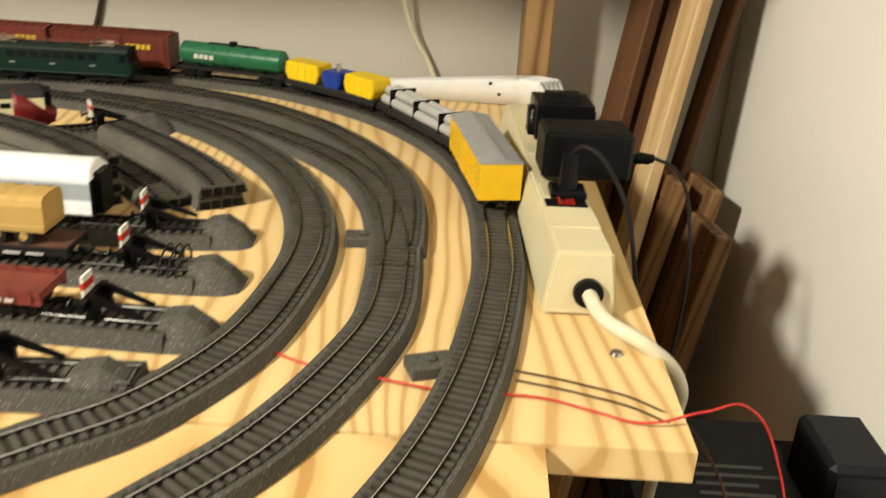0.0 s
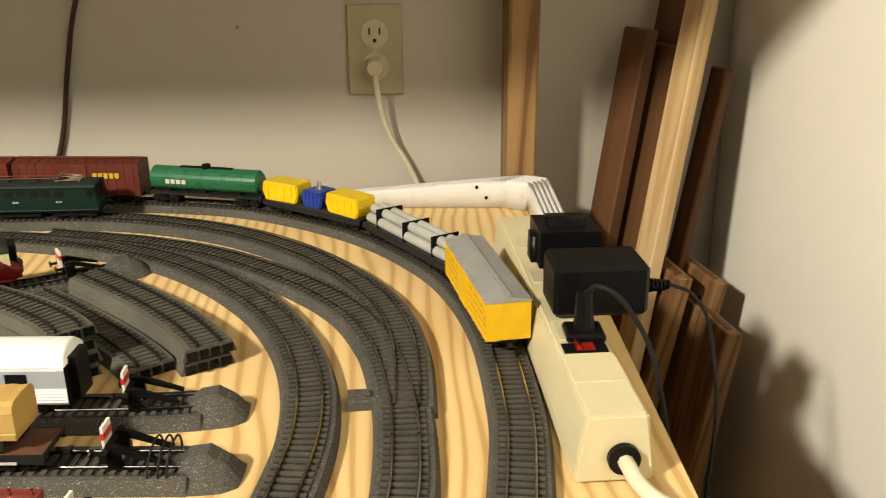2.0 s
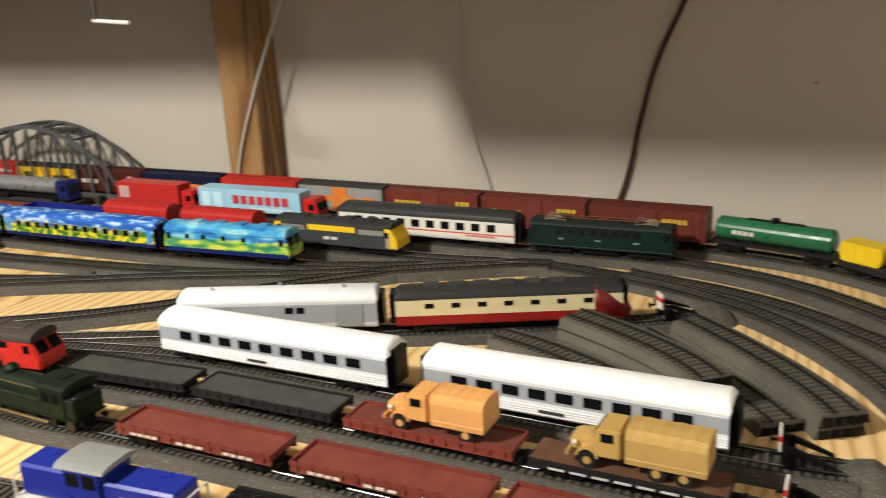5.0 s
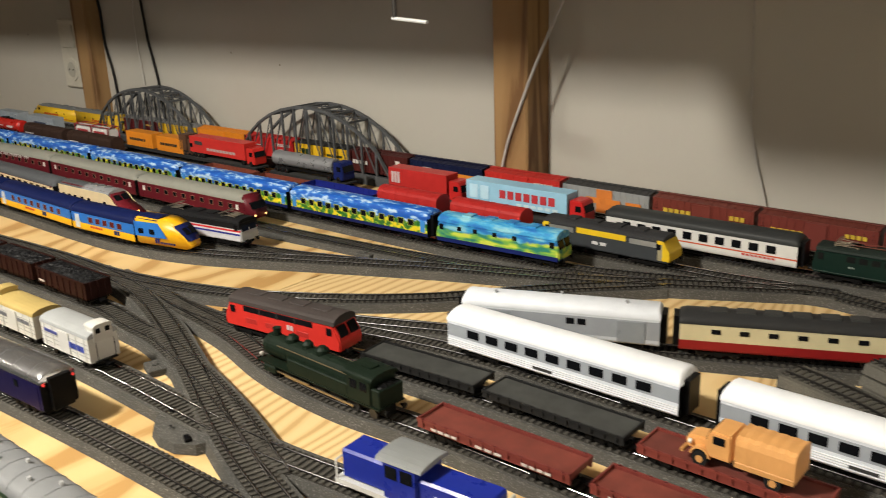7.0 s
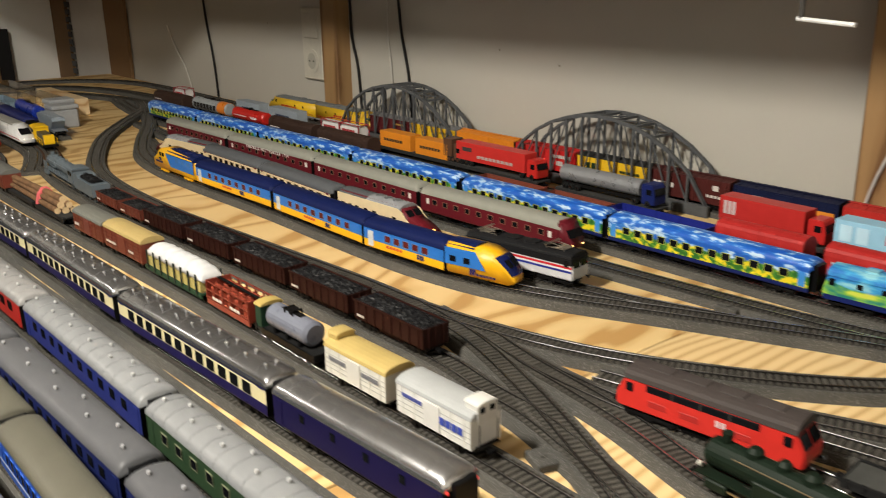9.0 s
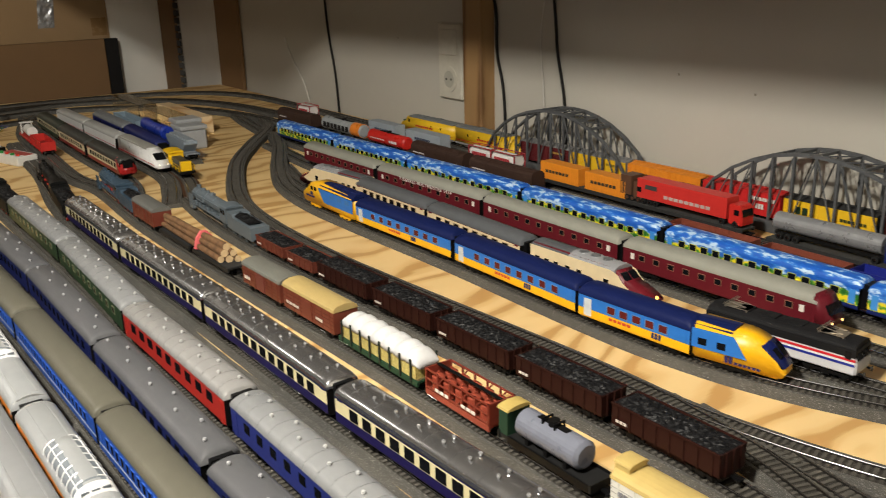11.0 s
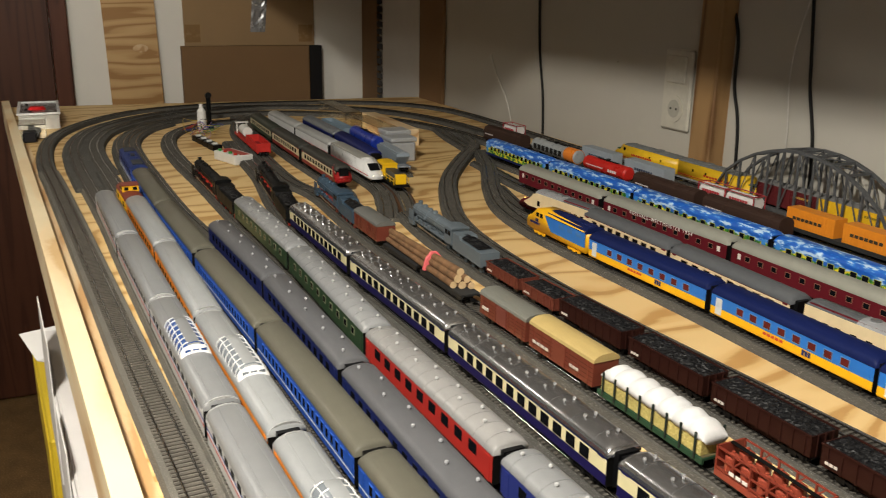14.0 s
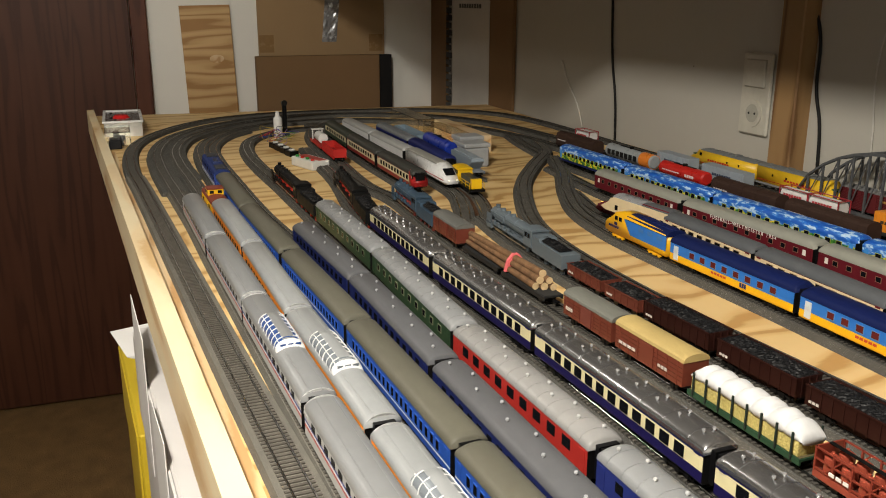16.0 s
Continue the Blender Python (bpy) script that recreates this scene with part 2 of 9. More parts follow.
def track(path, s0=None, s1=None, label="grey ballast model track with dark sleepers", z=0.0, half=0.0204, bed=None, tie=None):
    global TRACKS
    TRACKS += 1
    s0 = path.s[0] if s0 is None else s0
    s1 = path.s[-1] if s1 is None else s1
    z0 = T + z
    dz = 0.00035 * (TRACKS % 9)
    root = thing("model_track", label, "model track", "tracks of the layout")
    root.location = (0, 0, 0)
    h = z0 + BED + dz
    v, f = sweep(path, s0, s1, [(-half, z0), (half, z0), (half - 0.0030, h), (0.0030 - half, h)])
    raw("roadbed", v, f, bed or BALLAST, root)
    # strip between the sleepers; on grey beds its dark colour stands for shade
    v, f = sweep(path, s0, s1, [(-0.0138, h), (0.0138, h), (0.0136, h + 0.0003), (-0.0136, h + 0.0003)])
    raw("sleeper_gap_strip", v, f, SHADEBED if bed is None else bed, root)
    for side in (-1, 1):
        y = side * 0.00825
        v, f = sweep(path, s0, s1, [(y - 0.0007, h), (y + 0.0007, h), (y + 0.0007, z0 + RAIL + dz), (y - 0.0007, z0 + RAIL + dz)])
        raw("rail_web", v, f, WEBM, root)
        v, f = sweep(path, s0, s1, [(y - 0.0007, z0 + RAIL + dz), (y + 0.0007, z0 + RAIL + dz), (y + 0.0004, z0 + RAIL + dz + 0.0003), (y - 0.0004, z0 + RAIL + dz + 0.0003)])
        raw("rail_head", v, f, WEBM if bed is LOOSEBED else RAILM, root)
    verts, faces = [], []
    n = int((s1 - s0) / 0.0066)
    for i in range(n):
        s = s0 + (i + 0.5) * (s1 - s0) / n
        p = path.at(s)
        d = path.at(s + 0.002) - path.at(s - 0.002)
        d /= max(1e-9, np.hypot(*d))
        e = np.array((-d[1], d[0]))
        b0 = len(verts)
        for zz in (h - 0.001, h + 0.0014):
            for a, c in ((-0.0016, -0.0135), (0.0016, -0.0135), (0.0016, 0.0135), (-0.0016, 0.0135)):
                q = p + d * a + e * c
                verts.append((q[0], q[1], zz))
        faces += [(b0 + 4, b0 + 5, b0 + 6, b0 + 7), (b0, b0 + 1, b0 + 5, b0 + 4), (b0 + 1, b0 + 2, b0 + 6, b0 + 5), (b0 + 2, b0 + 3, b0 + 7, b0 + 6), (b0 + 3, b0, b0 + 4, b0 + 7)]
    tagged(raw("sleeper_strip", verts, faces, tie or SLEEPER, root), kind="stuff")
    return root

# ---- vehicle tools (x along the vehicle, z up from the rail head) ----
def arch(w, z0, z1, n=8, k=1.0):
    """Points of a roof's arch from one eave to the other."""
    return [(w * math.cos(math.pi * i / n), z0 + (z1 - z0) * math.sin(math.pi * i / n) ** k) for i in range(n + 1)]


def side_shape(bm, outline, y0, y1, mi=0, bevel=0.0):
    """Outline of (x, z) points swept across the vehicle."""
    a = [bm.verts.new((x, y0, z)) for x, z in outline]
    b = [bm.verts.new((x, y1, z)) for x, z in outline]
    n = len(outline)
    fs = [bm.faces.new((a[i], a[(i + 1) % n], b[(i + 1) % n], b[i])) for i in range(n)]
    fs += [bm.faces.new(a[::-1]), bm.faces.new(b)]
    for f in fs:
        f.material_index = mi
    bmesh.ops.recalc_face_normals(bm, faces=fs)
    if bevel:
        es = {e for f in fs for e in f.edges}
        r = bmesh.ops.bevel(bm, geom=list(es), offset=bevel, segments=2, affect="EDGES", clamp_overlap=True)
        for f in r["faces"]:
            f.material_index = mi


_shared = {}


def shared(name, key, build, mats, parent, at=(0, 0, 0), turn=0.0, smooth=False):
    """A part whose mesh is shared by all its like."""
    if key not in _shared:
        bm = bmesh.new()
        build(bm)
        me = bpy.data.meshes.new(name)
        bm.to_mesh(me)
        bm.free()
        for m in (mats if isinstance(mats, list) else [mats]):
            me.materials.append(m)
        if smooth:
            for p in me.polygons:
                p.use_smooth = True
        _shared[key] = me
    ob = new(name, _shared[key])
    ob.parent = parent
    ob.location = at
    ob.rotation_euler = (0, 0, turn)
    return ob


WHEEL = paint("wheel_steel", (0.09, 0.085, 0.08), 0.35, 0.9)


def wheelset(parent, x, r=0.0052, z=None, mat=None):
    def b(bm):
        for s in (-1, 1):
            cyl(bm, (0, s * 0.0072, 0), (0, s * 0.0094, 0), r, 12)
            cyl(bm, (0, s * 0.0066, 0), (0, s * 0.0072, 0), r + 0.0008, 12)
        cyl(bm, (0, -0.0066, 0), (0, 0.0066, 0), 0.0012, 6)
    return shared("wheelset", ("ws", r, mat.name if mat else ""), b, mat or WHEEL, parent, (x, 0, (r if z is None else z)))


def bogie(parent, x, base=0.026, mat=None, w=0.0115):
    mat = mat or DARK

    def b(bm):
        for s in (-1, 1):
            box(bm, -base / 2 - 0.005, base / 2 + 0.005, s * w - 0.001, s * w + 0.001, 0.0045, 0.0075)
            for k in (-1, 1):
                box(bm, k * base / 2 - 0.0022, k * base / 2 + 0.0022, s * w - 0.0018, s * w + 0.0018, 0.003, 0.007)
            box(bm, -0.004, 0.004, s * w - 0.0018, s * w + 0.0018, 0.003, 0.008)
        box(bm, -0.003, 0.003, -w, w, 0.006, 0.0095)
    bg = shared("bogie", ("bogie", base, mat.name, w), b, mat, parent, (x, 0, 0))
    for k in (-1, 1):
        wheelset(bg, k * base / 2)
    return bg


def couplers(parent, half):
    for s in (-1, 1):
        def b(bm):
            box(bm, 0, 0.009, -0.0018, 0.0018, 0.0065, 0.0090)
            box(bm, 0.006, 0.009, -0.004, 0.004, 0.0068, 0.0085)
        shared("coupler", "coupler", b, BLACK, parent, (s * half, 0, 0), 0 if s > 0 else math.pi)


def buffers(parent, half, z=0.0115):
    def b(bm):
        for s in (-1, 1):
            cyl(bm, (0, s * 0.0098, 0), (0.004, s * 0.0098, 0), 0.0012, 8)
            cyl(bm, (0.004, s * 0.0098, 0), (0.005, s * 0.0098, 0), 0.0026, 10)
    for s in (-1, 1):
        shared("buffer_pair", "buffer_pair", b, BLACK, parent, (s * half, 0, z), 0 if s > 0 else math.pi)


def windows(parent, xs, w, y, z0, z1, mat=None, frame_mat=None, both=True):
    mat = mat or GLASS
    for x in xs:
        for s in ((-1, 1) if both else (-1,)):
            def b(bm):
                box(bm, -w / 2, w / 2, -0.0004, 0.0004, z0, z1, 0)
                if frame_mat:
                    t = 0.0007
                    for q in ((-w / 2 - t, w / 2 + t, z1, z1 + t), (-w / 2 - t, w / 2 + t, z0 - t, z0), (-w / 2 - t, -w / 2, z0, z1), (w / 2, w / 2 + t, z0, z1)):
                        box(bm, q[0], q[1], -0.0006, 0.0006, q[2], q[3], 1)
            shared("window", ("win", round(w, 5), z0, z1, mat.name, frame_mat.name if frame_mat else ""), b, [mat, frame_mat or mat], parent, (x, s * y, 0))


def lettering(parent, x0, x1, y, z0, z1, mat, n=1, both=True, name="lettering"):
    """Plain bars in place of small writing."""
    def b(bm):
        w = (x1 - x0) / (1.35 * n - 0.35)
        for i in range(n):
            a = x0 + i * w * 1.35
            box(bm, a, a + w, -0.0003, 0.0003, z0, z1)
    for s in ((-1, 1) if both else (-1,)):
        shared(name, ("let", round(x0, 5), round(x1, 5), z0, z1, n, mat.name), b, mat, parent, (0, s * y, 0))


def spread(n, a, b):
    return [a + (b - a) * (i + 0.5) / n for i in range(n)]


def roof_shell(h, w, eave, top, mat, tip):
    """Arched roof whose ends round down over the last stretch."""
    bm = bmesh.new()
    rings = []
    for x, k in ((-h - 0.0006, 0.62), (-h + tip * 0.25, 0.84), (-h + tip, 1.0), (h - tip, 1.0), (h - tip * 0.25, 0.84), (h + 0.0006, 0.62)):
        pts = arch(w + 0.0003, eave, eave + (top - eave) * k, 12, 0.75)
        pts = [(w + 0.0003, eave - 0.0006)] + pts[:] + [(-w - 0.0003, eave - 0.0006)]
        rings.append([bm.verts.new((x, y, z)) for y, z in pts])
    for p, q in zip(rings, rings[1:]):
        for i in range(len(p) - 1):
            bm.faces.new((p[i], p[i + 1], q[i + 1], q[i]))
    bm.faces.new(rings[0])
    bm.faces.new(rings[-1][::-1])
    bmesh.ops.recalc_face_normals(bm, faces=bm.faces[:])
    return bm


def coach(name, label, L, bands, roof, win=None, W=0.0325, zb=0.0095, eave=0.036, top=0.0465, group="", vents=0, ribs=0, bell=True,
          roof_rough=0.45, roof_metal=0.0, vent_mat=None, end_mat=None, door_mat=None, base=None, buff=False, grooves=(), tip=0.006, twin=False, rim=None):
    """Passenger coach. bands: (upper edge, colour) from the sole bar up; win: (count, width, z0, z1, frame colour)."""
    root = thing(name, label, "train coach", group)
    h, w = L / 2 - 0.0058, W / 2
    zs = [zb] + [z for z, _ in bands]
    mats = [P(c) for _, c in bands] + [end_mat or DARK]
    bm = bmesh.new()
    right = [(w - 0.0012, zs[0]), (w, zs[0] + 0.002)] + [(w, z) for z in zs[1:]]
    left = [(-y, z) for y, z in right[::-1]]
    k = len(bands)
    mis = [0] + list(range(k)) + [k - 1] + list(range(k))[::-1] + [0] + [k]
    prism(bm, right + left, -h, h, mis[:len(right + left)], cap=k)
    part("body", bm, mats, root)
    rm = P(roof, roof_rough, roof_metal, 0.05)
    part("roof", roof_shell(h, w, eave, top, rm, tip), rm, root, smooth=True)
    for x in (spread(ribs, -h + 0.004, h - 0.004) if ribs else ()):
        def rb(bm):
            prism(bm, arch(w + 0.0006, eave, top + 0.00035, 10, 0.75), -0.0006, 0.0006)
        shared("roof_rib", ("rib", w, eave, top, rm.name), rb, rm, root, (x, 0, 0))
    for t in ((-1, 1) if rim else ()):
        def rm_(bm):
            prism(bm, arch(w + 0.0009, eave - 0.004, eave + (top - eave) * 0.88 + 0.0007, 10, 0.75), -0.0007, 0.0007)
        shared("end_rim", ("rim", w, eave, top, rim.name), rm_, rim, root, (t * (h - tip * 0.2), 0, 0))
    for y in grooves:
        def gr(bm):
            z = eave + (top - eave) * (1 - (y / w) ** 2) ** 0.375
            box(bm, -h + 0.006, h - 0.006, -0.0004, 0.0004, z - 0.0006, z + 0.0003)
        shared("roof_seam", ("seam", L, y, eave, top, rm.name), gr, rm, root, (0, y, 0))
    if vents:
        vm = vent_mat or rm
        def b(bm):
            cyl(bm, (0, 0, 0), (0, 0, 0.0022), 0.0009, 6)
            cyl(bm, (0, 0, 0.0020), (0, 0, 0.0036), 0.0017, 8, 0, 0.0013)
        for i, x in enumerate(spread(vents, -h, h)):
            for y in ((0.0052, -0.0052) if twin else ((0.005 if i % 2 else -0.005),)):
                shared("roof_vent", ("vent", vm.name), b, vm, root, (x, y, top - 0.0010))
    if win:
        n, ww, z0, z1, fc = win
        windows(root, spread(n, -h + 0.020, h - 0.020), ww, w + 0.0001, z0, z1, GLASS, P(fc) if fc else None)
    for s in (-1, 1):
        bogie(root, s * (h - 0.036), 0.029)
        if bell:
            def b(bm):
                box(bm, -0.002, 0.0057, -0.0095, 0.0095, 0.0105, 0.0400)
            shared("gangway", "gangway", b, BLACK, root, (s * h, 0, 0), 0 if s > 0 else math.pi)
        def dm(bm):
            box(bm, -0.004, 0.004, -0.0003, 0.0003, zs[-2] + 0.001, eave - 0.003)
        for t in (-1, 1):
            shared("door", ("cdoor", (door_mat or mats[-2]).name, zs[-2], eave), dm, door_mat or mats[-2], root, (s * (h - 0.008), t * (w + 0.0001), 0))
    def under(bm):
        for x0, x1 in ((-0.05, -0.028), (-0.02, 0.01), (0.02, 0.05)):
            box(bm, x0, x1, -0.010, 0.010, 0.004, zb + 0.001)
    shared("underframe", ("under", zb), under, DARK, root)
    root["base"], root["len"] = 2 * (h - 0.036), L
    if not bell:
        couplers(root, h)
    return root


def van(name, label, L, body, roof, W=0.031, eave=0.034, top=0.0415, zb=0.0105, group="", arched=True, ribs=0, door=None, axles=2, brake=False, marks=None, boards=True, cabin=None):
    """Covered goods wagon."""
    root = thing(name, label, "goods wagon", group)
    h, w = L / 2 - 0.004, W / 2
    bm = bmesh.new()
    box(bm, -h, h, -w, w, zb, eave, 0)
    part("body", bm, P(body), root)
    for x in (spread(max(4, int(L / 0.016)), -h, h) if boards else ()):
        for s in (-1, 1):
            shared("side_post", ("vpost", body, zb, eave), lambda bm: box(bm, -0.0007, 0.0007, -0.0006, 0.0006, zb, eave - 0.0005), P(body), root, (x, s * w, 0))
    bm = bmesh.new()
    if arched:
        prism(bm, arch(w + 0.0006, eave, top, 10, 0.8), -h - 0.0008, h + 0.0008)
    else:
        prism(bm, [(w + 0.0005, eave), (w + 0.0005, eave + 0.0012), (0, top), (-w - 0.0005, eave + 0.0012), (-w - 0.0005, eave)], -h - 0.0005, h + 0.0005)
        box(bm, -h, h, -0.0022, 0.0022, top - 0.0004, top + 0.0008)
        for x in spread(12, -h, h):
            box(bm, x - 0.0004, x + 0.0004, -w, w, eave + 0.0008, eave + 0.0020)
    part("roof", bm, P(roof, 0.55), root)
    for z in (spread(4, zb + 0.003, eave - 0.004) if boards else ()):
        for s in (-1, 1):
            shared("plank_joint", ("vplank", body, L, zb), lambda bm: box(bm, -h + 0.0004, h - 0.0004, -0.0003, 0.0003, 0, 0.0005), P(scaled(body, 0.55)), root, (0, s * w, float(z)))
    dc = P(door or body, 0.5)
    dw = min(0.011, L * 0.1)
    for s in (-1, 1):
        part("door", boxes((-dw, dw, min(s * w, s * (w + 0.0012)), max(s * w, s * (w + 0.0012)), zb + 0.001, eave - 0.0015)), dc, root)
    if axles == 2:
        bm = boxes((-h, h, -0.0115, 0.0115, 0.0085, zb + 0.0003))
        for s in (-1, 1):
            for x in (-1, 1):
                box(bm, x * (h - 0.018) - 0.003, x * (h - 0.018) + 0.003, s * 0.0125 - 0.001, s * 0.0125 + 0.001, 0.003, zb)
        part("underframe", bm, DARK, root)
        for x in (-1, 1):
            wheelset(root, x * (h - 0.018))
        root["base"] = 2 * (h - 0.018)
    else:
        part("underframe", boxes((-h, h, -0.006, 0.006, 0.0085, zb + 0.0003)), DARK, root)
        for x in (-1, 1):
            bogie(root, x * (h - 0.024), 0.020)
        root["base"] = 2 * (h - 0.024)
    if cabin:
        bm = bmesh.new()
        box(bm, h - 0.012, h + 0.002, -w * 0.62, w * 0.62, eave - 0.004, top + 0.0035)
        prism(bm, arch(w * 0.66, top + 0.0034, top + 0.0062, 8, 0.8), h - 0.013, h + 0.003)
        part("brake_cabin", bm, P(cabin), root)
        for y in (-0.0050, 0.0050):
            part("cabin_window", boxes((h + 0.0018, h + 0.0024, y - 0.0024, y + 0.0024, top - 0.003, top + 0.0018)), GLASS, root)
        part("cabin_step", boxes((h - 0.002, h + 0.004, -w * 0.7, w * 0.7, zb, zb + 0.0010)), DARK, root)
        for y in (-w * 0.6, w * 0.6):
            bm = bmesh.new()
            cyl(bm, (h + 0.0034, y, zb), (h + 0.0034, y, eave - 0.004), 0.0004, 5)
            part("grab_rail", bm, DARK, root)
    for x0, x1, z0, z1, c, n in marks or ():
        lettering(root, x0, x1, w + 0.0009, z0, z1, P(c), n)
    couplers(root, h)
    root["len"] = L
    return root


def boxcar(label, L, body, roof, end, marks=(), lower=None, ribs=True, door=None, slats=False):
    """American box car with a running board, ladders and sliding doors."""
    root = thing("boxcar", label, "goods wagon", "goods train on the outer track")
    h, w, zb, eave, top = L / 2 - 0.004, 0.0172, 0.0095, 0.0455, 0.0490
    bm = bmesh.new()
    mats = [P(body), P(lower or body), P(end)]
    if lower:
        box(bm, -h, h, -w, w, zb, 0.0225, 1)
        box(bm, -h, h, -w, w, 0.0226, eave, 0)
    else:
        box(bm, -h, h, -w, w, zb, eave, 0)
    part("body", bm, mats, root)
    for s in (-1, 1):
        if slats:
            for z in np.arange(zb + 0.002, eave - 0.002, 0.0028):
                shared("slat", ("slat", L, body), lambda bm: box(bm, -h, h, -0.0007, 0.0007, 0, 0.0017), mats[0], root, (0, s * w, float(z)))
        else:
            for x in spread(14, -h, h):
                shared("side_post", ("bpost", body), lambda bm: box(bm, -0.0004, 0.0004, -0.0007, 0.0007, zb, eave), mats[0], root, (x, s * w, 0))
        for t in (-1, 1):
            shared("corner_post", ("cpost", body), lambda bm: box(bm, -0.0009, 0.0009, -0.0007, 0.0007, zb - 0.001, eave), mats[0], root, (t * h, s * w, 0))
    for t in (-1, 1):
        shared("end_panel", ("bend", end), lambda bm: box(bm, -0.0004, 0.0004, -w + 0.0001, w - 0.0001, zb, eave), mats[2], root, (t * h, 0, 0))
        for z in np.arange(zb + 0.003, eave - 0.002, 0.0042):
            shared("end_rib", ("brib", end), lambda bm: box(bm, -0.0009, 0.0009, -w + 0.001, w - 0.001, 0, 0.0018), mats[2], root, (t * h, 0, float(z)))
    bm = bmesh.new()
    prism(bm, [(w + 0.0004, eave), (w + 0.0004, eave + 0.001), (0, top), (-w - 0.0004, eave + 0.001), (-w - 0.0004, eave)], -h - 0.0006, h + 0.0006)
    part("roof", bm, P(roof, 0.55), root)
    for x in spread(13, -h, h):
        shared("roof_rib", ("brr", roof), lambda bm: prism(bm, [(w, eave + 0.0008), (w, eave + 0.0017), (0, top + 0.0006), (-w, eave + 0.0017), (-w, eave + 0.0008)], -0.0004, 0.0004), P(roof, 0.55), root, (x, 0, 0))
    part("running_board", boxes((-h - 0.002, h + 0.002, -0.0028, 0.0028, top + 0.0006, top + 0.0014)), P(roof, 0.6), root)
    for s in (-1, 1):
        part("sliding_door", boxes((-0.013, 0.013, min(s * w, s * (w + 0.0014)), max(s * w, s * (w + 0.0014)), zb + 0.001, eave - 0.001)), P(door or body, 0.45), root)
        bm = bmesh.new()
        for t in (-1, 1):
            for z in np.arange(zb, eave, 0.0045):
                box(bm, t * (h - 0.004) - 0.003, t * (h - 0.004) + 0.003, s * (w + 0.0013) - 0.0003, s * (w + 0.0013) + 0.0003, z, z + 0.0005)
        tagged(part("ladder", bm, P(body), root), kind="stuff")
    for x0, x1, z0, z1, c, n in marks:
        lettering(root, x0, x1, w + 0.0017, z0, z1, P(c), n)
    part("underframe", boxes((-h, h, -0.005, 0.005, 0.006, zb), (-0.03, -0.005, -0.011, 0.011, 0.005, zb)), DARK, root)
    for t in (-1, 1):
        bogie(root, t * (h - 0.022), 0.020)
    couplers(root, h)
    root["base"], root["len"] = 2 * (h - 0.022), L
    return root


def coal_material():
    m, nt, b = tree("coal")
    n = noise_tex(nt, 420, 3)
    nt.links.new(ramp(nt, n, [(0.3, (0.002, 0.002, 0.0025)), (0.7, (0.013, 0.013, 0.014))]), b.inputs["Base Color"])
    b.inputs["Roughness"].default_value = 0.42
    b.inputs["Specular IOR Level"].default_value = 0.14
    bump(nt, b, n, 0.5, 0.001)
    return m


COAL = coal_material()


def rubble(bm, x0, x1, y0, y1, z, amp, cell, mi=0, seed=1, crown=0.0):
    rnd = random.Random(seed)
    nx, ny = max(3, int((x1 - x0) / cell)), max(3, int((y1 - y0) / cell))
    g = []
    for i in range(nx + 1):
        row = []
        for j in range(ny + 1):
            edge = i in (0, nx) or j in (0, ny)
            u, v = i / nx, j / ny
            q = (0 if edge else rnd.uniform(-amp, amp)) + crown * math.sin(math.pi * u) ** 0.5 * math.sin(math.pi * v)
            row.append(bm.verts.new((x0 + (x1 - x0) * (u + (0 if edge else rnd.uniform(-.4, .4) / nx)), y0 + (y1 - y0) * (v + (0 if edge else rnd.uniform(-.4, .4) / ny)), z + q)))
        g.append(row)
    for i in range(nx):
        for j in range(ny):
            for tri in ((g[i][j], g[i + 1][j], g[i + 1][j + 1]), (g[i][j], g[i + 1][j + 1], g[i][j + 1])):
                bm.faces.new(tri).material_index = mi


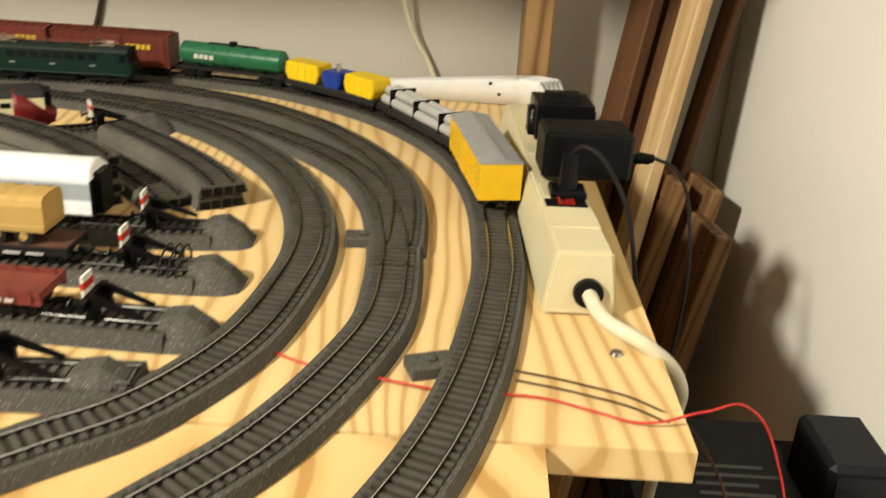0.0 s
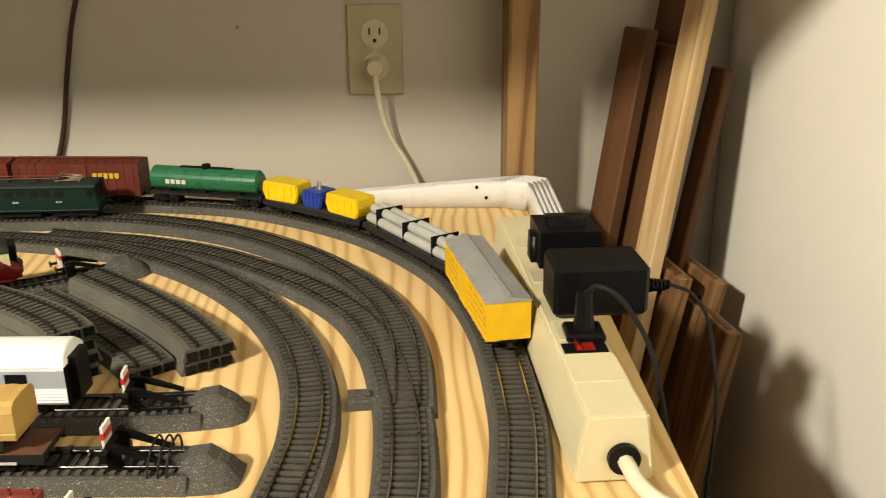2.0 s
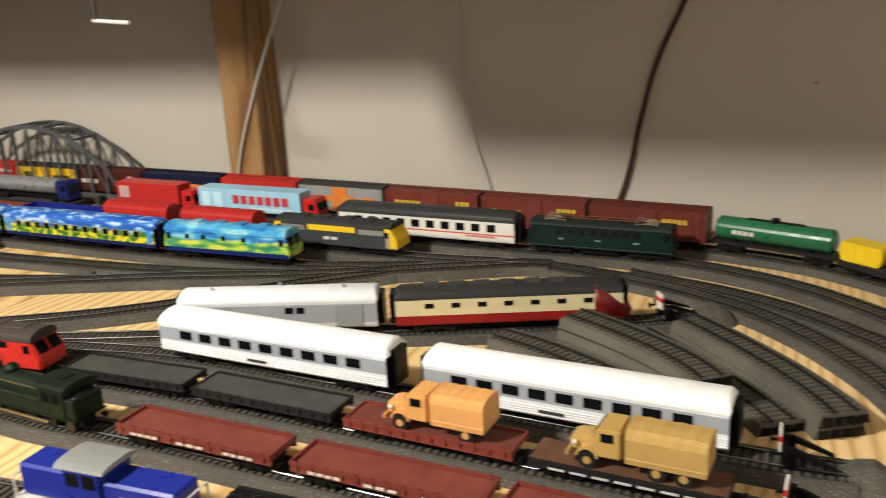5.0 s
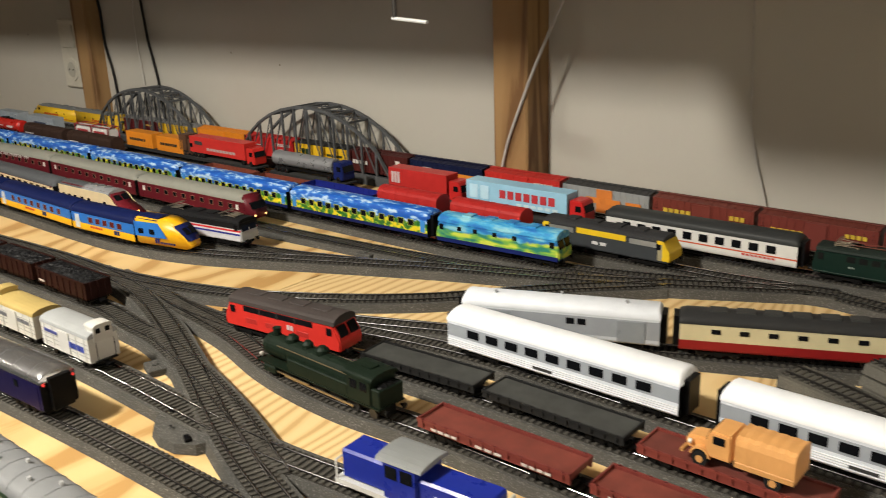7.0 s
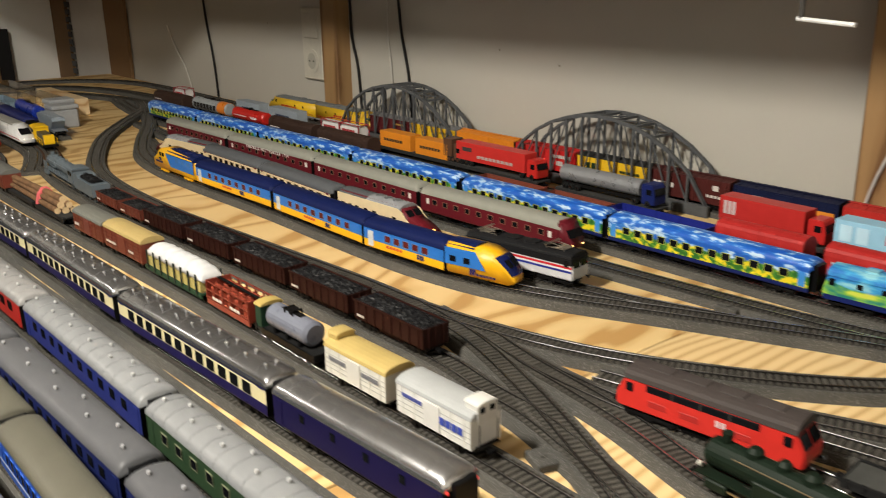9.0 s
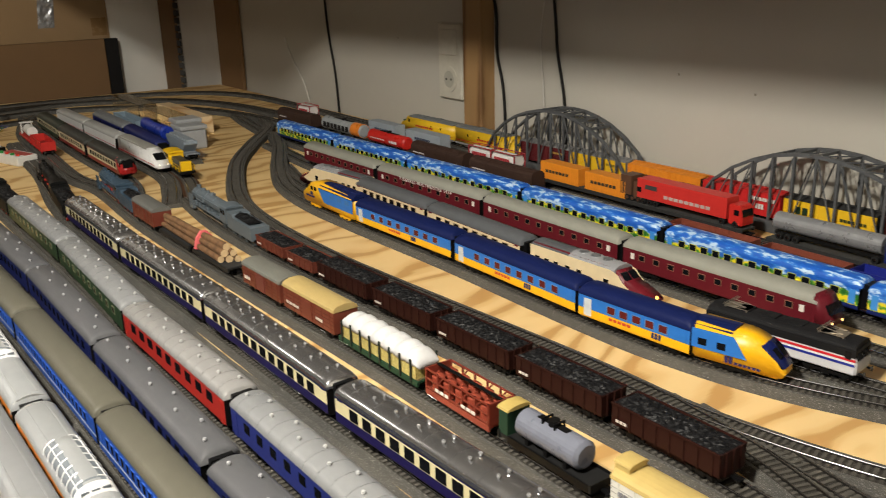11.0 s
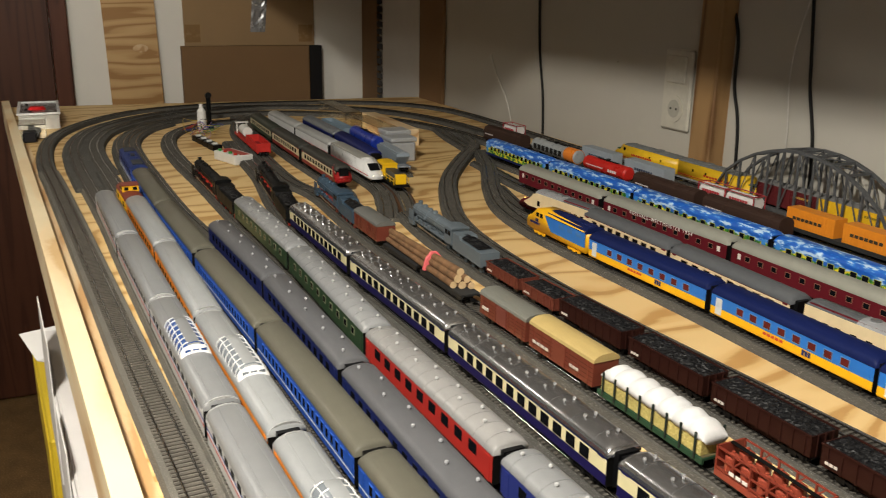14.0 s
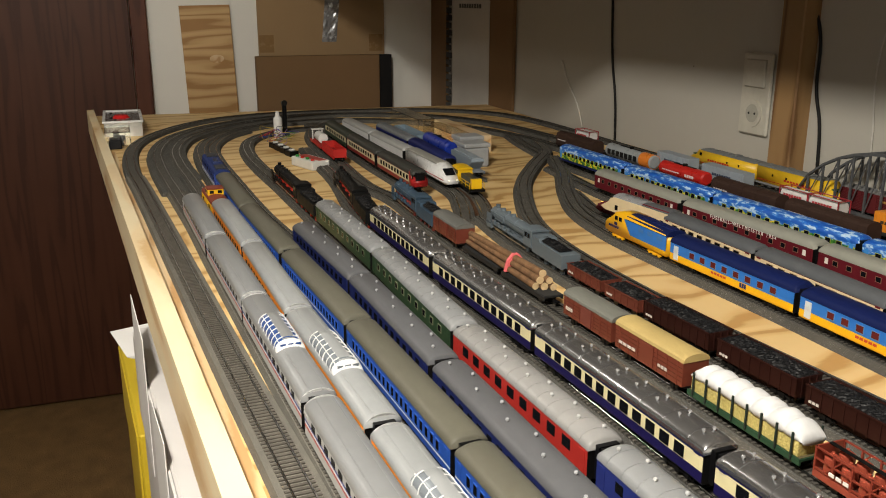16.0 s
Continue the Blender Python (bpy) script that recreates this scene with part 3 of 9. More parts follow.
def coal_car(label, L, body, height=0.029, seed=1, hopper=True):
    root = thing("coal_wagon", label, "goods wagon", "coal wagons")
    h, w, zb = L / 2 - 0.005, 0.0158, 0.0105
    bm = bmesh.new()
    t = 0.0009
    for s in (-1, 1):
        box(bm, -h, h, min(s * w, s * (w - t)), max(s * w, s * (w - t)), zb, height)
        for x in spread(max(4, int(L / 0.014)), -h, h):
            box(bm, x - 0.0007, x + 0.0007, min(s * w, s * (w + 0.001)), max(s * w, s * (w + 0.001)), zb, height)
        box(bm, -h, h, min(s * w, s * (w + 0.0012)), max(s * w, s * (w + 0.0012)), height - 0.0014, height + 0.0003)
        x0, x1 = sorted((s * h, s * (h - t)))
        box(bm, x0, x1, -w, w, zb, height)
        x0, x1 = sorted((s * h, s * (h + 0.001)))
        for y in (-0.009, 0, 0.009):
            box(bm, x0, x1, y - 0.0007, y + 0.0007, zb, height)
    box(bm, -h, h, -w, w, zb, zb + 0.001)
    part("body", bm, P(body, 0.55), root)
    if hopper:
        bm = bmesh.new()
        side_shape(bm, [(-h + 0.012, zb), (h - 0.012, zb), (h - 0.035, 0.0045), (-h + 0.035, 0.0045)], -0.011, 0.011)
        part("hopper", bm, P(scaled(body, 0.8), 0.6), root)
    bm = bmesh.new()
    rubble(bm, -h + t, h - t, -w + t, w - t, height - 0.0008, 0.0011, 0.0019, 0, seed, 0.004)
    part("coal", bm, COAL, root, "heap of black coal")
    part("underframe", boxes((-h, h, -0.0115, 0.0115, 0.0085, zb)), DARK, root)
    if L > 0.11:
        for s in (-1, 1):
            bogie(root, s * (h - 0.02), 0.019)
        root["base"] = 2 * (h - 0.02)
    else:
        for s in (-1, 1):
            wheelset(root, s * (h - 0.017))
        root["base"] = 2 * (h - 0.017)
    lettering(root, -h + 0.006, -h + 0.018, w + 0.0011, zb + 0.004, zb + 0.0065, P((0.6, 0.55, 0.5)), 3)
    couplers(root, h)
    root["len"] = L
    return root


def flat_car(label, L, deck, frame_c, W=0.031, z=0.0135, rim=0.0, axles=4, stakes=0, name="flat_wagon", marks=()):
    root = thing(name, label, "goods wagon")
    h, w = L / 2 - 0.005, W / 2
    bm = boxes((-h, h, -w, w, z - 0.0022, z))
    for s in (-1, 1):
        box(bm, -h, h, s * (w - 0.001) - 0.001, s * (w - 0.001) + 0.001, z - 0.0055, z - 0.002)
    part("frame", bm, P(frame_c, 0.55), root)
    part("deck", boxes((-h + 0.001, h - 0.001, -w + 0.0018, w - 0.0018, z, z + 0.0006)), P(deck, 0.75, 0, 0.2), root)
    if rim:
        for s in (-1, 1):
            bm = boxes((-h, h, s * w - 0.0008, s * w + 0.0008, z, z + rim))
            for x in spread(12, -h, h):
                box(bm, x - 0.0008, x + 0.0008, s * w - 0.0014, s * w + 0.0014, z - 0.003, z + rim)
            part("side_board", bm, P(frame_c, 0.5), root)
            x0, x1 = sorted((s * h, s * (h - 0.0014)))
            part("end_board", boxes((x0, x1, -w, w, z, z + rim)), P(frame_c, 0.5), root)
    for i in range(stakes):
        x = spread(stakes, -h, h)[i]
        for s in (-1, 1):
            shared("stake", ("stake", frame_c), lambda bm: box(bm, -0.0008, 0.0008, -0.0008, 0.0008, 0, 0.024), P((0.02, 0.03, 0.025)), root, (x, s * (w + 0.0008), z - 0.003))
    part("underframe", boxes((-h + 0.005, h - 0.005, -0.006, 0.006, 0.006, z - 0.002)), DARK, root)
    if axles == 4:
        for s in (-1, 1):
            bogie(root, s * (h - 0.022), 0.019)
        root["base"] = 2 * (h - 0.022)
    else:
        for s in (-1, 1):
            wheelset(root, s * (h - 0.018))
        root["base"] = 2 * (h - 0.018)
    for x0, x1, z0, z1, c, n in marks:
        lettering(root, x0, x1, w + 0.0012, z0, z1, P(c), n)
    couplers(root, h)
    root["len"] = L
    return root


def tank_car(label, L, tank, frame_c, R=0.0145, zc=0.030, band=None, marks=(), axles=4, dome=True, half=None):
    root = thing("tank_wagon", label, "goods wagon")
    h = L / 2 - 0.005
    part("frame", boxes((-h, h, -0.013, 0.013, 0.0105, 0.0135), (-h, -h + 0.002, -0.014, 0.014, 0.009, 0.016), (h - 0.002, h, -0.014, 0.014, 0.009, 0.016)), P(frame_c), root)
    bm = bmesh.new()
    a = half or h - 0.006
    cyl(bm, (-a, 0, zc), (a, 0, zc), R, 24)
    for s in (-1, 1):
        cyl(bm, (s * a, 0, zc), (s * (a + 0.003), 0, zc), R, 24, 0, R * 0.75)
    part("tank", bm, P(tank, 0.3), root)
    if band:
        bm = bmesh.new()
        cyl(bm, (band[0], 0, zc), (band[1], 0, zc), R + 0.0002, 24)
        part("band", bm, P(band[2], 0.3), root)
    for x in spread(3, -a, a):
        part("saddle", boxes((x - 0.002, x + 0.002, -0.010, 0.010, 0.013, zc - R * 0.7)), DARK, root)
    if dome:
        bm = bmesh.new()
        cyl(bm, (0, 0, zc + R - 0.001), (0, 0, zc + R + 0.004), 0.005, 14)
        part("dome", bm, DARK, root)
    part("walkway", boxes((-a * 0.5, a * 0.5, -0.003, 0.003, zc + R, zc + R + 0.0007)), DARK, root)
    for x0, x1, z0, z1, c, n in marks:
        lettering(root, x0, x1, R + 0.0004, z0, z1, P(c), n)
    if axles == 4:
        for s in (-1, 1):
            bogie(root, s * (h - 0.02), 0.019)
        root["base"] = 2 * (h - 0.02)
    else:
        for s in (-1, 1):
            wheelset(root, s * (h - 0.018))
        root["base"] = 2 * (h - 0.018)
    couplers(root, h)
    root["len"] = L
    return root


def lamp_part(parent, x, y, z, r, c, strength=2.0):
    def b(bm):
        cyl(bm, (0, 0, 0), (0.0012, 0, 0), r, 10)
    key = ("lampmat", c, strength)
    if key not in _cache:
        m, nt, bs = tree("lit_lamp")
        bs.inputs["Emission Color"].default_value = (*c, 1)
        bs.inputs["Emission Strength"].default_value = strength
        bs.inputs["Base Color"].default_value = (*c, 1)
        _cache[key] = m
    return shared("headlight", ("hl", r, c, strength), b, _cache[key], parent, (x, y, z))


def cab_unit(label, L, body, roof, belly, nose_c=None, lights=False):
    """American streamlined diesel locomotive with a sloped nose at +x."""
    root = thing("diesel_locomotive", label, "locomotive", "goods train on the outer track")
    h, w, zb = L / 2 - 0.004, 0.0172, 0.0085
    bm = bmesh.new()
    prof = [(-h, zb), (h - 0.002, zb), (h, zb + 0.006), (h - 0.001, 0.022), (h - 0.006, 0.029), (h - 0.0235, 0.0315), (h - 0.0285, 0.0415), (h - 0.034, 0.0455), (-h, 0.0455)]
    side_shape(bm, prof, -w, w, 0, 0.0022)
    part("body", bm, P(body, 0.35), root, "", True)
    bm = bmesh.new()
    prism(bm, arch(w - 0.0005, 0.044, 0.0478, 10, 0.8), -h + 0.001, h - 0.040)
    for x in np.linspace(-h + 0.02, h - 0.06, 6):
        cyl(bm, (x, 0, 0.0465), (x, 0, 0.0490), 0.0062, 16)
    box(bm, -h + 0.07, -h + 0.085, -0.008, 0.008, 0.0465, 0.0495)
    part("roof", bm, P(roof, 0.6), root)
    part("anti_glare_panel", boxes((h - 0.024, h - 0.0055, -0.0115, 0.0115, 0.0300, 0.0327)), P(nose_c or (0.02, 0.09, 0.05), 0.4), root)
    part("skirt", boxes((-h + 0.001, h - 0.004, -w - 0.0004, w + 0.0004, zb - 0.0005, zb + 0.0035)), P(belly, 0.5), root)
    bm = bmesh.new()
    box(bm, -h + 0.003, h - 0.036, -w - 0.0003, w + 0.0003, 0.0165, 0.0175)
    part("stripe", bm, P((0.45, 0.03, 0.02)), root)
    for s in (-1, 1):
        bm = bmesh.new()
        side_shape(bm, [(h - 0.0262, 0.033), (h - 0.0290, 0.0405), (h - 0.0315, 0.0405), (h - 0.0295, 0.033)], s * 0.0080 - 0.0062, s * 0.0080 + 0.0062)
        part("windscreen", bm, GLASS, root)
    windows(root, [h - 0.042], 0.008, w + 0.0001, 0.032, 0.039)
    windows(root, [-h + 0.05, -h + 0.09], 0.004, w + 0.0001, 0.028, 0.033)
    lettering(root, -0.03, 0.045, w + 0.0002, 0.024, 0.028, P((0.45, 0.03, 0.02)), 9)
    for t in (-1, 1):
        bogie(root, t * (h - 0.038), 0.042, P((0.16, 0.16, 0.16), 0.6))
    if lights:
        lamp_part(root, h - 0.006, 0, 0.0262, 0.0026, (1.0, 0.75, 0.3), 6.0)
    couplers(root, h)
    root["base"], root["len"] = 2 * (h - 0.038), L
    return root


def box_loco(name, label, L, body, roof, bands=(), W=0.0335, eave=0.037, top=0.0445, slope=0.010, zb=0.010, nose=None, win=6, end_c=None, pantos=False, bog=0.036, cab_win=True, detail=True, group=""):
    """Diesel or electric locomotive with sloping ends."""
    root = thing(name, label, "locomotive", group)
    h, w = L / 2 - 0.005, W / 2
    bm = bmesh.new()
    mats = [P(body, 0.38)]
    m = (zb + eave) / 2
    side_shape(bm, [(-h + 0.001, zb), (h - 0.001, zb), (h, m - 0.004), (h - 0.0008, m), (h - slope, eave), (-h + slope, eave), (-h + 0.0008, m), (-h, m - 0.004)], -w, w, 0, 0.0014)
    part("body", bm, mats, root)
    bm = bmesh.new()
    prism(bm, arch(w - 0.0002, eave - 0.0004, top, 10, 0.7), -h + slope - 0.001, h - slope + 0.001)
    if detail:
        for x in spread(4, -h * 0.7, h * 0.7):
            box(bm, x - 0.007, x + 0.007, -0.008, 0.008, top - 0.002, top + 0.0012)
    part("roof", bm, P(roof, 0.6), root)
    for z0, z1, c in bands:
        bm = boxes((-h + 0.002, h - 0.002, -w - 0.0004, w + 0.0004, z0, z1))
        part("stripe", bm, P(c), root)
    if end_c:
        for s in (-1, 1):
            x0, x1 = sorted((s * (h - 0.013), s * (h + 0.0008)))
            bm = bmesh.new()
            side_shape(bm, [(s * (h - 0.014), zb + 0.002), (s * (h + 0.0006), zb + 0.002), (s * (h + 0.0006), m), (s * (h - slope + 0.001), eave + 0.001), (s * (h - slope - 0.008), eave + 0.001)], -w - 0.0005, w + 0.0005, 0, 0.0008)
            part("cab_front", bm, P(end_c, 0.4), root)
    for s in (-1, 1):
        for t in (-1, 1):
            bm = bmesh.new()
            e = 0.0011
            xa, xb = h - 0.0008 - slope * 0.12 + e, h - slope * 0.92 + e
            za, zc_ = m + (eave - m) * 0.12, m + (eave - m) * 0.88
            side_shape(bm, [(s * xa, za), (s * xb, zc_), (s * (xb - 0.001), zc_), (s * (xa - 0.001), za)], t * 0.0075 - 0.0060, t * 0.0075 + 0.0060)
            part("windscreen", bm, GLASS, root)
    if cab_win:
        windows(root, [h - slope - 0.005, -h + slope + 0.005], 0.006, w + 0.0006, m + 0.003, eave - 0.003)
    if win:
        windows(root, spread(win, -h + 0.035, h - 0.035), 0.009, w + 0.0001, m + 0.004, eave - 0.003)
    if pantos:
        PM = P((0.45, 0.40, 0.33), 0.35, 0.8)
        for s in (-1, 1):
            x = s * h * 0.62
            pan = part("pantograph", boxes((x - 0.013, x + 0.013, -0.009, 0.009, top + 0.0006, top + 0.0012)), PM, root, "folded metal pantograph")
            for y in (-0.008, 0.008):
                bm = bmesh.new()
                cyl(bm, (x - 0.012, y, top), (x + 0.010, y * 0.7, top + 0.003), 0.0005, 5)
                part("lower_arm", bm, PM, pan)
                bm = bmesh.new()
                cyl(bm, (x + 0.010, y * 0.7, top + 0.003), (x - 0.010, y * 0.6, top + 0.005), 0.0005, 5)
                part("upper_arm", bm, PM, pan)
                for dx in (-0.012, 0.012):
                    bm = bmesh.new()
                    cyl(bm, (x + dx, y, top - 0.002), (x + dx, y, top + 0.001), 0.001, 6)
                    part("insulator", bm, PM, pan)
            for dx in (-0.011, -0.008):
                bm = bmesh.new()
                cyl(bm, (x + dx, -0.015, top + 0.005), (x + dx, 0.015, top + 0.005), 0.0006, 5)
                part("contact_bar", bm, PM, pan)
    for t in (-1, 1):
        bogie(root, t * (h - 0.030), bog, None, 0.0125)
    part("fuel_tank", boxes((-0.022, 0.022, -0.011, 0.011, 0.0035, zb + 0.001)), DARK, root)
    buffers(root, h)
    root["base"], root["len"] = 2 * (h - 0.030), L
    return root


def steam_loco(label, L, body, wheel_c, tender=True, group=""):
    """Steam engine, chimney at -x, with its tender at +x."""
    root = thing("steam_locomotive", label, "locomotive", group)
    h = L / 2
    tl = L * 0.36 if tender else 0.0
    e = h - tl
    bm = bmesh.new()
    cyl(bm, (-h + 0.012, 0, 0.0285), (e - 0.028, 0, 0.0285), 0.0105, 20)
    cyl(bm, (-h + 0.009, 0, 0.0285), (-h + 0.012, 0, 0.0285), 0.007, 16, 0, 0.0105)
    part("boiler", bm, P(body, 0.5), root, "", False)
    for q in np.linspace(-h + 0.032, e - 0.036, 4):
        bm = bmesh.new()
        cyl(bm, (q - 0.0007, 0, 0.0285), (q + 0.0007, 0, 0.0285), 0.0109, 20)
        part("boiler_band", bm, P(scaled(body, 1.5), 0.4), root)
    for s in (-1, 1):
        bm = bmesh.new()
        cyl(bm, (-h + 0.014, s * 0.0108, 0.0330), (e - 0.030, s * 0.0108, 0.0330), 0.0005, 5)
        part("hand_rail", bm, P(scaled(body, 1.5), 0.4), root)
        bm = bmesh.new()
        cyl(bm, (-h + 0.036, s * 0.0112, 0.0240), (-h + 0.070, s * 0.0112, 0.0240), 0.0009, 6)
        cyl(bm, (-h + 0.070, s * 0.0112, 0.0240), (-h + 0.072, s * 0.0105, 0.0370), 0.0009, 6)
        part("steam_pipe", bm, P(scaled(body, 1.3), 0.4), root)
        bm = bmesh.new()
        cyl(bm, (-h + 0.0005, s * 0.0105, 0.0170), (-h + 0.0045, s * 0.0105, 0.0170), 0.0019, 10)
        part("buffer_lamp", bm, P((0.5, 0.5, 0.48), 0.3), root, "silver lamp")
    bm = bmesh.new()
    x = -h + 0.022
    cyl(bm, (x, 0, 0.037), (x, 0, 0.0445), 0.0032, 12, 0, 0.004)
    for q, r in ((0.045, 0.005), (0.068, 0.0045), (0.088, 0.005)):
        cyl(bm, (-h + q, 0, 0.036), (-h + q, 0, 0.0425), r, 12, 0, r * 0.75)
    part("dome", bm, P(body, 0.5), root)
    bm = boxes((e - 0.030, e - 0.002, -0.0148, 0.0148, 0.0145, 0.0385))
    prism(bm, arch(0.0155, 0.0385, 0.0425, 8, 0.8), e - 0.032, e)
    part("cab", bm, P(body, 0.5), root)
    windows(root, [e - 0.021, e - 0.010], 0.0075, 0.0150, 0.028, 0.035)
    bm = boxes((-h + 0.004, e, -0.0150, 0.0150, 0.0142, 0.0152), (-h + 0.002, -h + 0.005, -0.014, 0.014, 0.008, 0.0145))
    for s in (-1, 1):
        for q in np.linspace(0.03, 0.09, 4):
            box(bm, -h + q, -h + q + 0.008, s * 0.0128 - 0.0018, s * 0.0128 + 0.0018, 0.0152, 0.0205)
        box(bm, -h + 0.012, -h + 0.030, s * 0.0128 - 0.004, s * 0.0128 + 0.004, 0.006, 0.0135)
        x0, x1 = -h + 0.008, -h + 0.028
        box(bm, x0, x1, s * 0.0150 - 0.0006, s * 0.0150 + 0.0006, 0.0152, 0.030)
    part("running_board", bm, P(body, 0.5), root)
    part("frame", boxes((-h + 0.006, e, -0.006, 0.006, 0.005, 0.019)), P(wheel_c, 0.5), root)
    n = 5 if L > 0.2 else 4
    wm = P(wheel_c, 0.45)
    a, b2 = -h + 0.040, e - 0.030
    for i in range(n):
        wheelset(root, a + (b2 - a) * i / (n - 1), 0.0092, None, wm)
    wheelset(root, -h + 0.020, 0.005, None, wm)
    for s in (-1, 1):
        bm = boxes((a - 0.002, b2 + 0.002, s * 0.0115 - 0.0006, s * 0.0115 + 0.0006, 0.0055, 0.0072), (-h + 0.028, a + 0.03, s * 0.0125 - 0.0005, s * 0.0125 + 0.0005, 0.0085, 0.0098))
        part("coupling_rod", bm, P((0.42, 0.40, 0.36), 0.3, 0.9), root)
    if tender:
        bm = boxes((e + 0.004, h - 0.004, -0.0148, 0.0148, 0.011, 0.031))
        side_shape(bm, [(e + 0.004, 0.031), (e + 0.030, 0.031), (e + 0.026, 0.036), (e + 0.004, 0.036)], -0.0148, 0.0148)
        part("tender", bm, P(body, 0.5), root)
        bm = bmesh.new()
        rubble(bm, e + 0.006, h - 0.02, -0.011, 0.011, 0.033, 0.0012, 0.003, 0, 5, 0.004)
        part("coal", bm, COAL, root)
        for x in np.linspace(e + 0.014, h - 0.014, 4):
            wheelset(root, x, 0.0055, None, wm)
    buffers(root, h - 0.004)
    root["base"], root["len"] = L * 0.55, L
    return root


def truck(name, label, L, cab, box_c, trailer=True, marks=(), chrome=False, round_tank=False, hood=True):
    """Model lorry, its cab at +x, on the ground plane z = 0."""
    root = thing(name, label, "toy lorry")
    h = L / 2
    tyre = P((0.015, 0.015, 0.015), 0.7)
    hub = P(scaled(cab, 0.9), 0.4)
    if hood:
        pc = P(cab, 0.5)
        bm = bmesh.new()
        side_shape(bm, [(h - 0.036, 0.0085), (h - 0.017, 0.0085), (h - 0.017, 0.0205), (h - 0.0195, 0.0280), (h - 0.0215, 0.0292), (h - 0.036, 0.0292)], -0.0128, 0.0128, 0, 0.0014)
        part("cab", bm, pc, root)
        bm = bmesh.new()
        side_shape(bm, [(h - 0.018, 0.0085), (h - 0.001, 0.0085), (h, 0.0165), (h - 0.003, 0.0185), (h - 0.018, 0.0205)], -0.0082, 0.0082, 0, 0.0016)
        part("bonnet", bm, pc, root)
        for s in (-1, 1):
            bm = bmesh.new()
            n = 8
            o = [(h - 0.0135 + 0.0078 * math.cos(a), 0.0068 + 0.0075 * math.sin(a)) for a in np.linspace(0.15, math.pi - 0.1, n)] + [(h - 0.0135 + 0.0064 * math.cos(a), 0.0068 + 0.0062 * math.sin(a)) for a in np.linspace(math.pi - 0.1, 0.15, n)]
            side_shape(bm, o, s * 0.0108 - 0.0028, s * 0.0108 + 0.0028)
            part("mudguard", bm, pc, root)
            bm = bmesh.new()
            cyl(bm, (h - 0.006, s * 0.0098, 0.0150), (h - 0.0035, s * 0.0098, 0.0150), 0.0019, 10)
            part("headlight", bm, P((0.6, 0.58, 0.5), 0.2), root)
        windows(root, [h - 0.0270], 0.0085, 0.0130, 0.0205, 0.0262)
        bm = bmesh.new()
        side_shape(bm, [(h - 0.0167, 0.0212), (h - 0.0190, 0.0278), (h - 0.0200, 0.0278), (h - 0.0180, 0.0212)], -0.0110, 0.0110)
        part("windscreen", bm, GLASS, root)
        part("bumper", boxes((h - 0.001, h + 0.0015, -0.0125, 0.0125, 0.006, 0.0085)), P(scaled(cab, 0.7)), root)
        bm = bmesh.new()
        o = [(0.0142, 0.0122), (0.0144, 0.026), (0.0132, 0.0300), (0.0100, 0.0318), (0, 0.0326), (-0.0100, 0.0318), (-0.0132, 0.0300), (-0.0144, 0.026), (-0.0142, 0.0122)]
        for q0, q1 in zip(np.linspace(-h, h - 0.039, 6)[:-1], np.linspace(-h, h - 0.039, 6)[1:]):
            rings = []
            for k, u in enumerate((0, 0.5, 1)):
                rings.append([bm.verts.new((q0 + (q1 - q0) * u, y * (0.985 if k == 1 else 1), z - (0.0006 if k == 1 and z > 0.02 else 0))) for y, z in o])
            for r0, r1 in zip(rings, rings[1:]):
                for k in range(len(o) - 1):
                    bm.faces.new((r0[k], r0[k + 1], r1[k + 1], r1[k]))
            for ring in ((rings[0],) if q0 == -h else ()) + ((rings[2],) if q1 > h - 0.0395 else ()):
                bm.faces.new(ring)
        bmesh.ops.remove_doubles(bm, verts=bm.verts[:], dist=0.00005)
        bmesh.ops.recalc_face_normals(bm, faces=bm.faces[:])
        part("tarpaulin", bm, P(scaled(box_c, 0.95), 0.65), root, "canvas cover sagging between its hoops")
        part("load_bed", boxes((-h, h - 0.039, -0.0146, 0.0146, 0.0085, 0.0130), bevel=0.0005), P(scaled(cab, 0.85), 0.55), root)
        axles = [h - 0.014, -h + 0.014] + ([-h + 0.031] if L > 0.085 else [])
    else:
        bm = bmesh.new()
        side_shape(bm, [(h - 0.024, 0.004), (h, 0.004), (h, 0.018), (h - 0.003, 0.031), (h - 0.006, 0.034), (h - 0.024, 0.034)], -0.0142, 0.0142, 0, 0.0012)
        part("cab", bm, P(cab, 0.35), root)
        windows(root, [h - 0.010], 0.009, 0.0144, 0.019, 0.027)
        bm = bmesh.new()
        side_shape(bm, [(h + 0.0006, 0.018), (h - 0.0026, 0.029), (h - 0.0040, 0.029), (h - 0.001, 0.018)], -0.0125, 0.0125)
        part("windscreen", bm, GLASS, root)
        if round_tank:
            bm = bmesh.new()
            cyl(bm, (-h + 0.002, 0, 0.0235), (h - 0.030, 0, 0.0235), 0.0130, 22)
            part("tank", bm, P(box_c, 0.3, 0.6), root)
        else:
            part("trailer_box", boxes((-h, h - 0.028, -0.0145, 0.0145, 0.0095, 0.0415), bevel=0.0006), P(box_c, 0.4), root)
        axles = [h - 0.012, h - 0.036, -h + 0.014, -h + 0.027, -h + 0.040]
    part("chassis", boxes((-h + 0.002, h - 0.004, -0.006, 0.006, 0.005, 0.0096)), DARK, root)
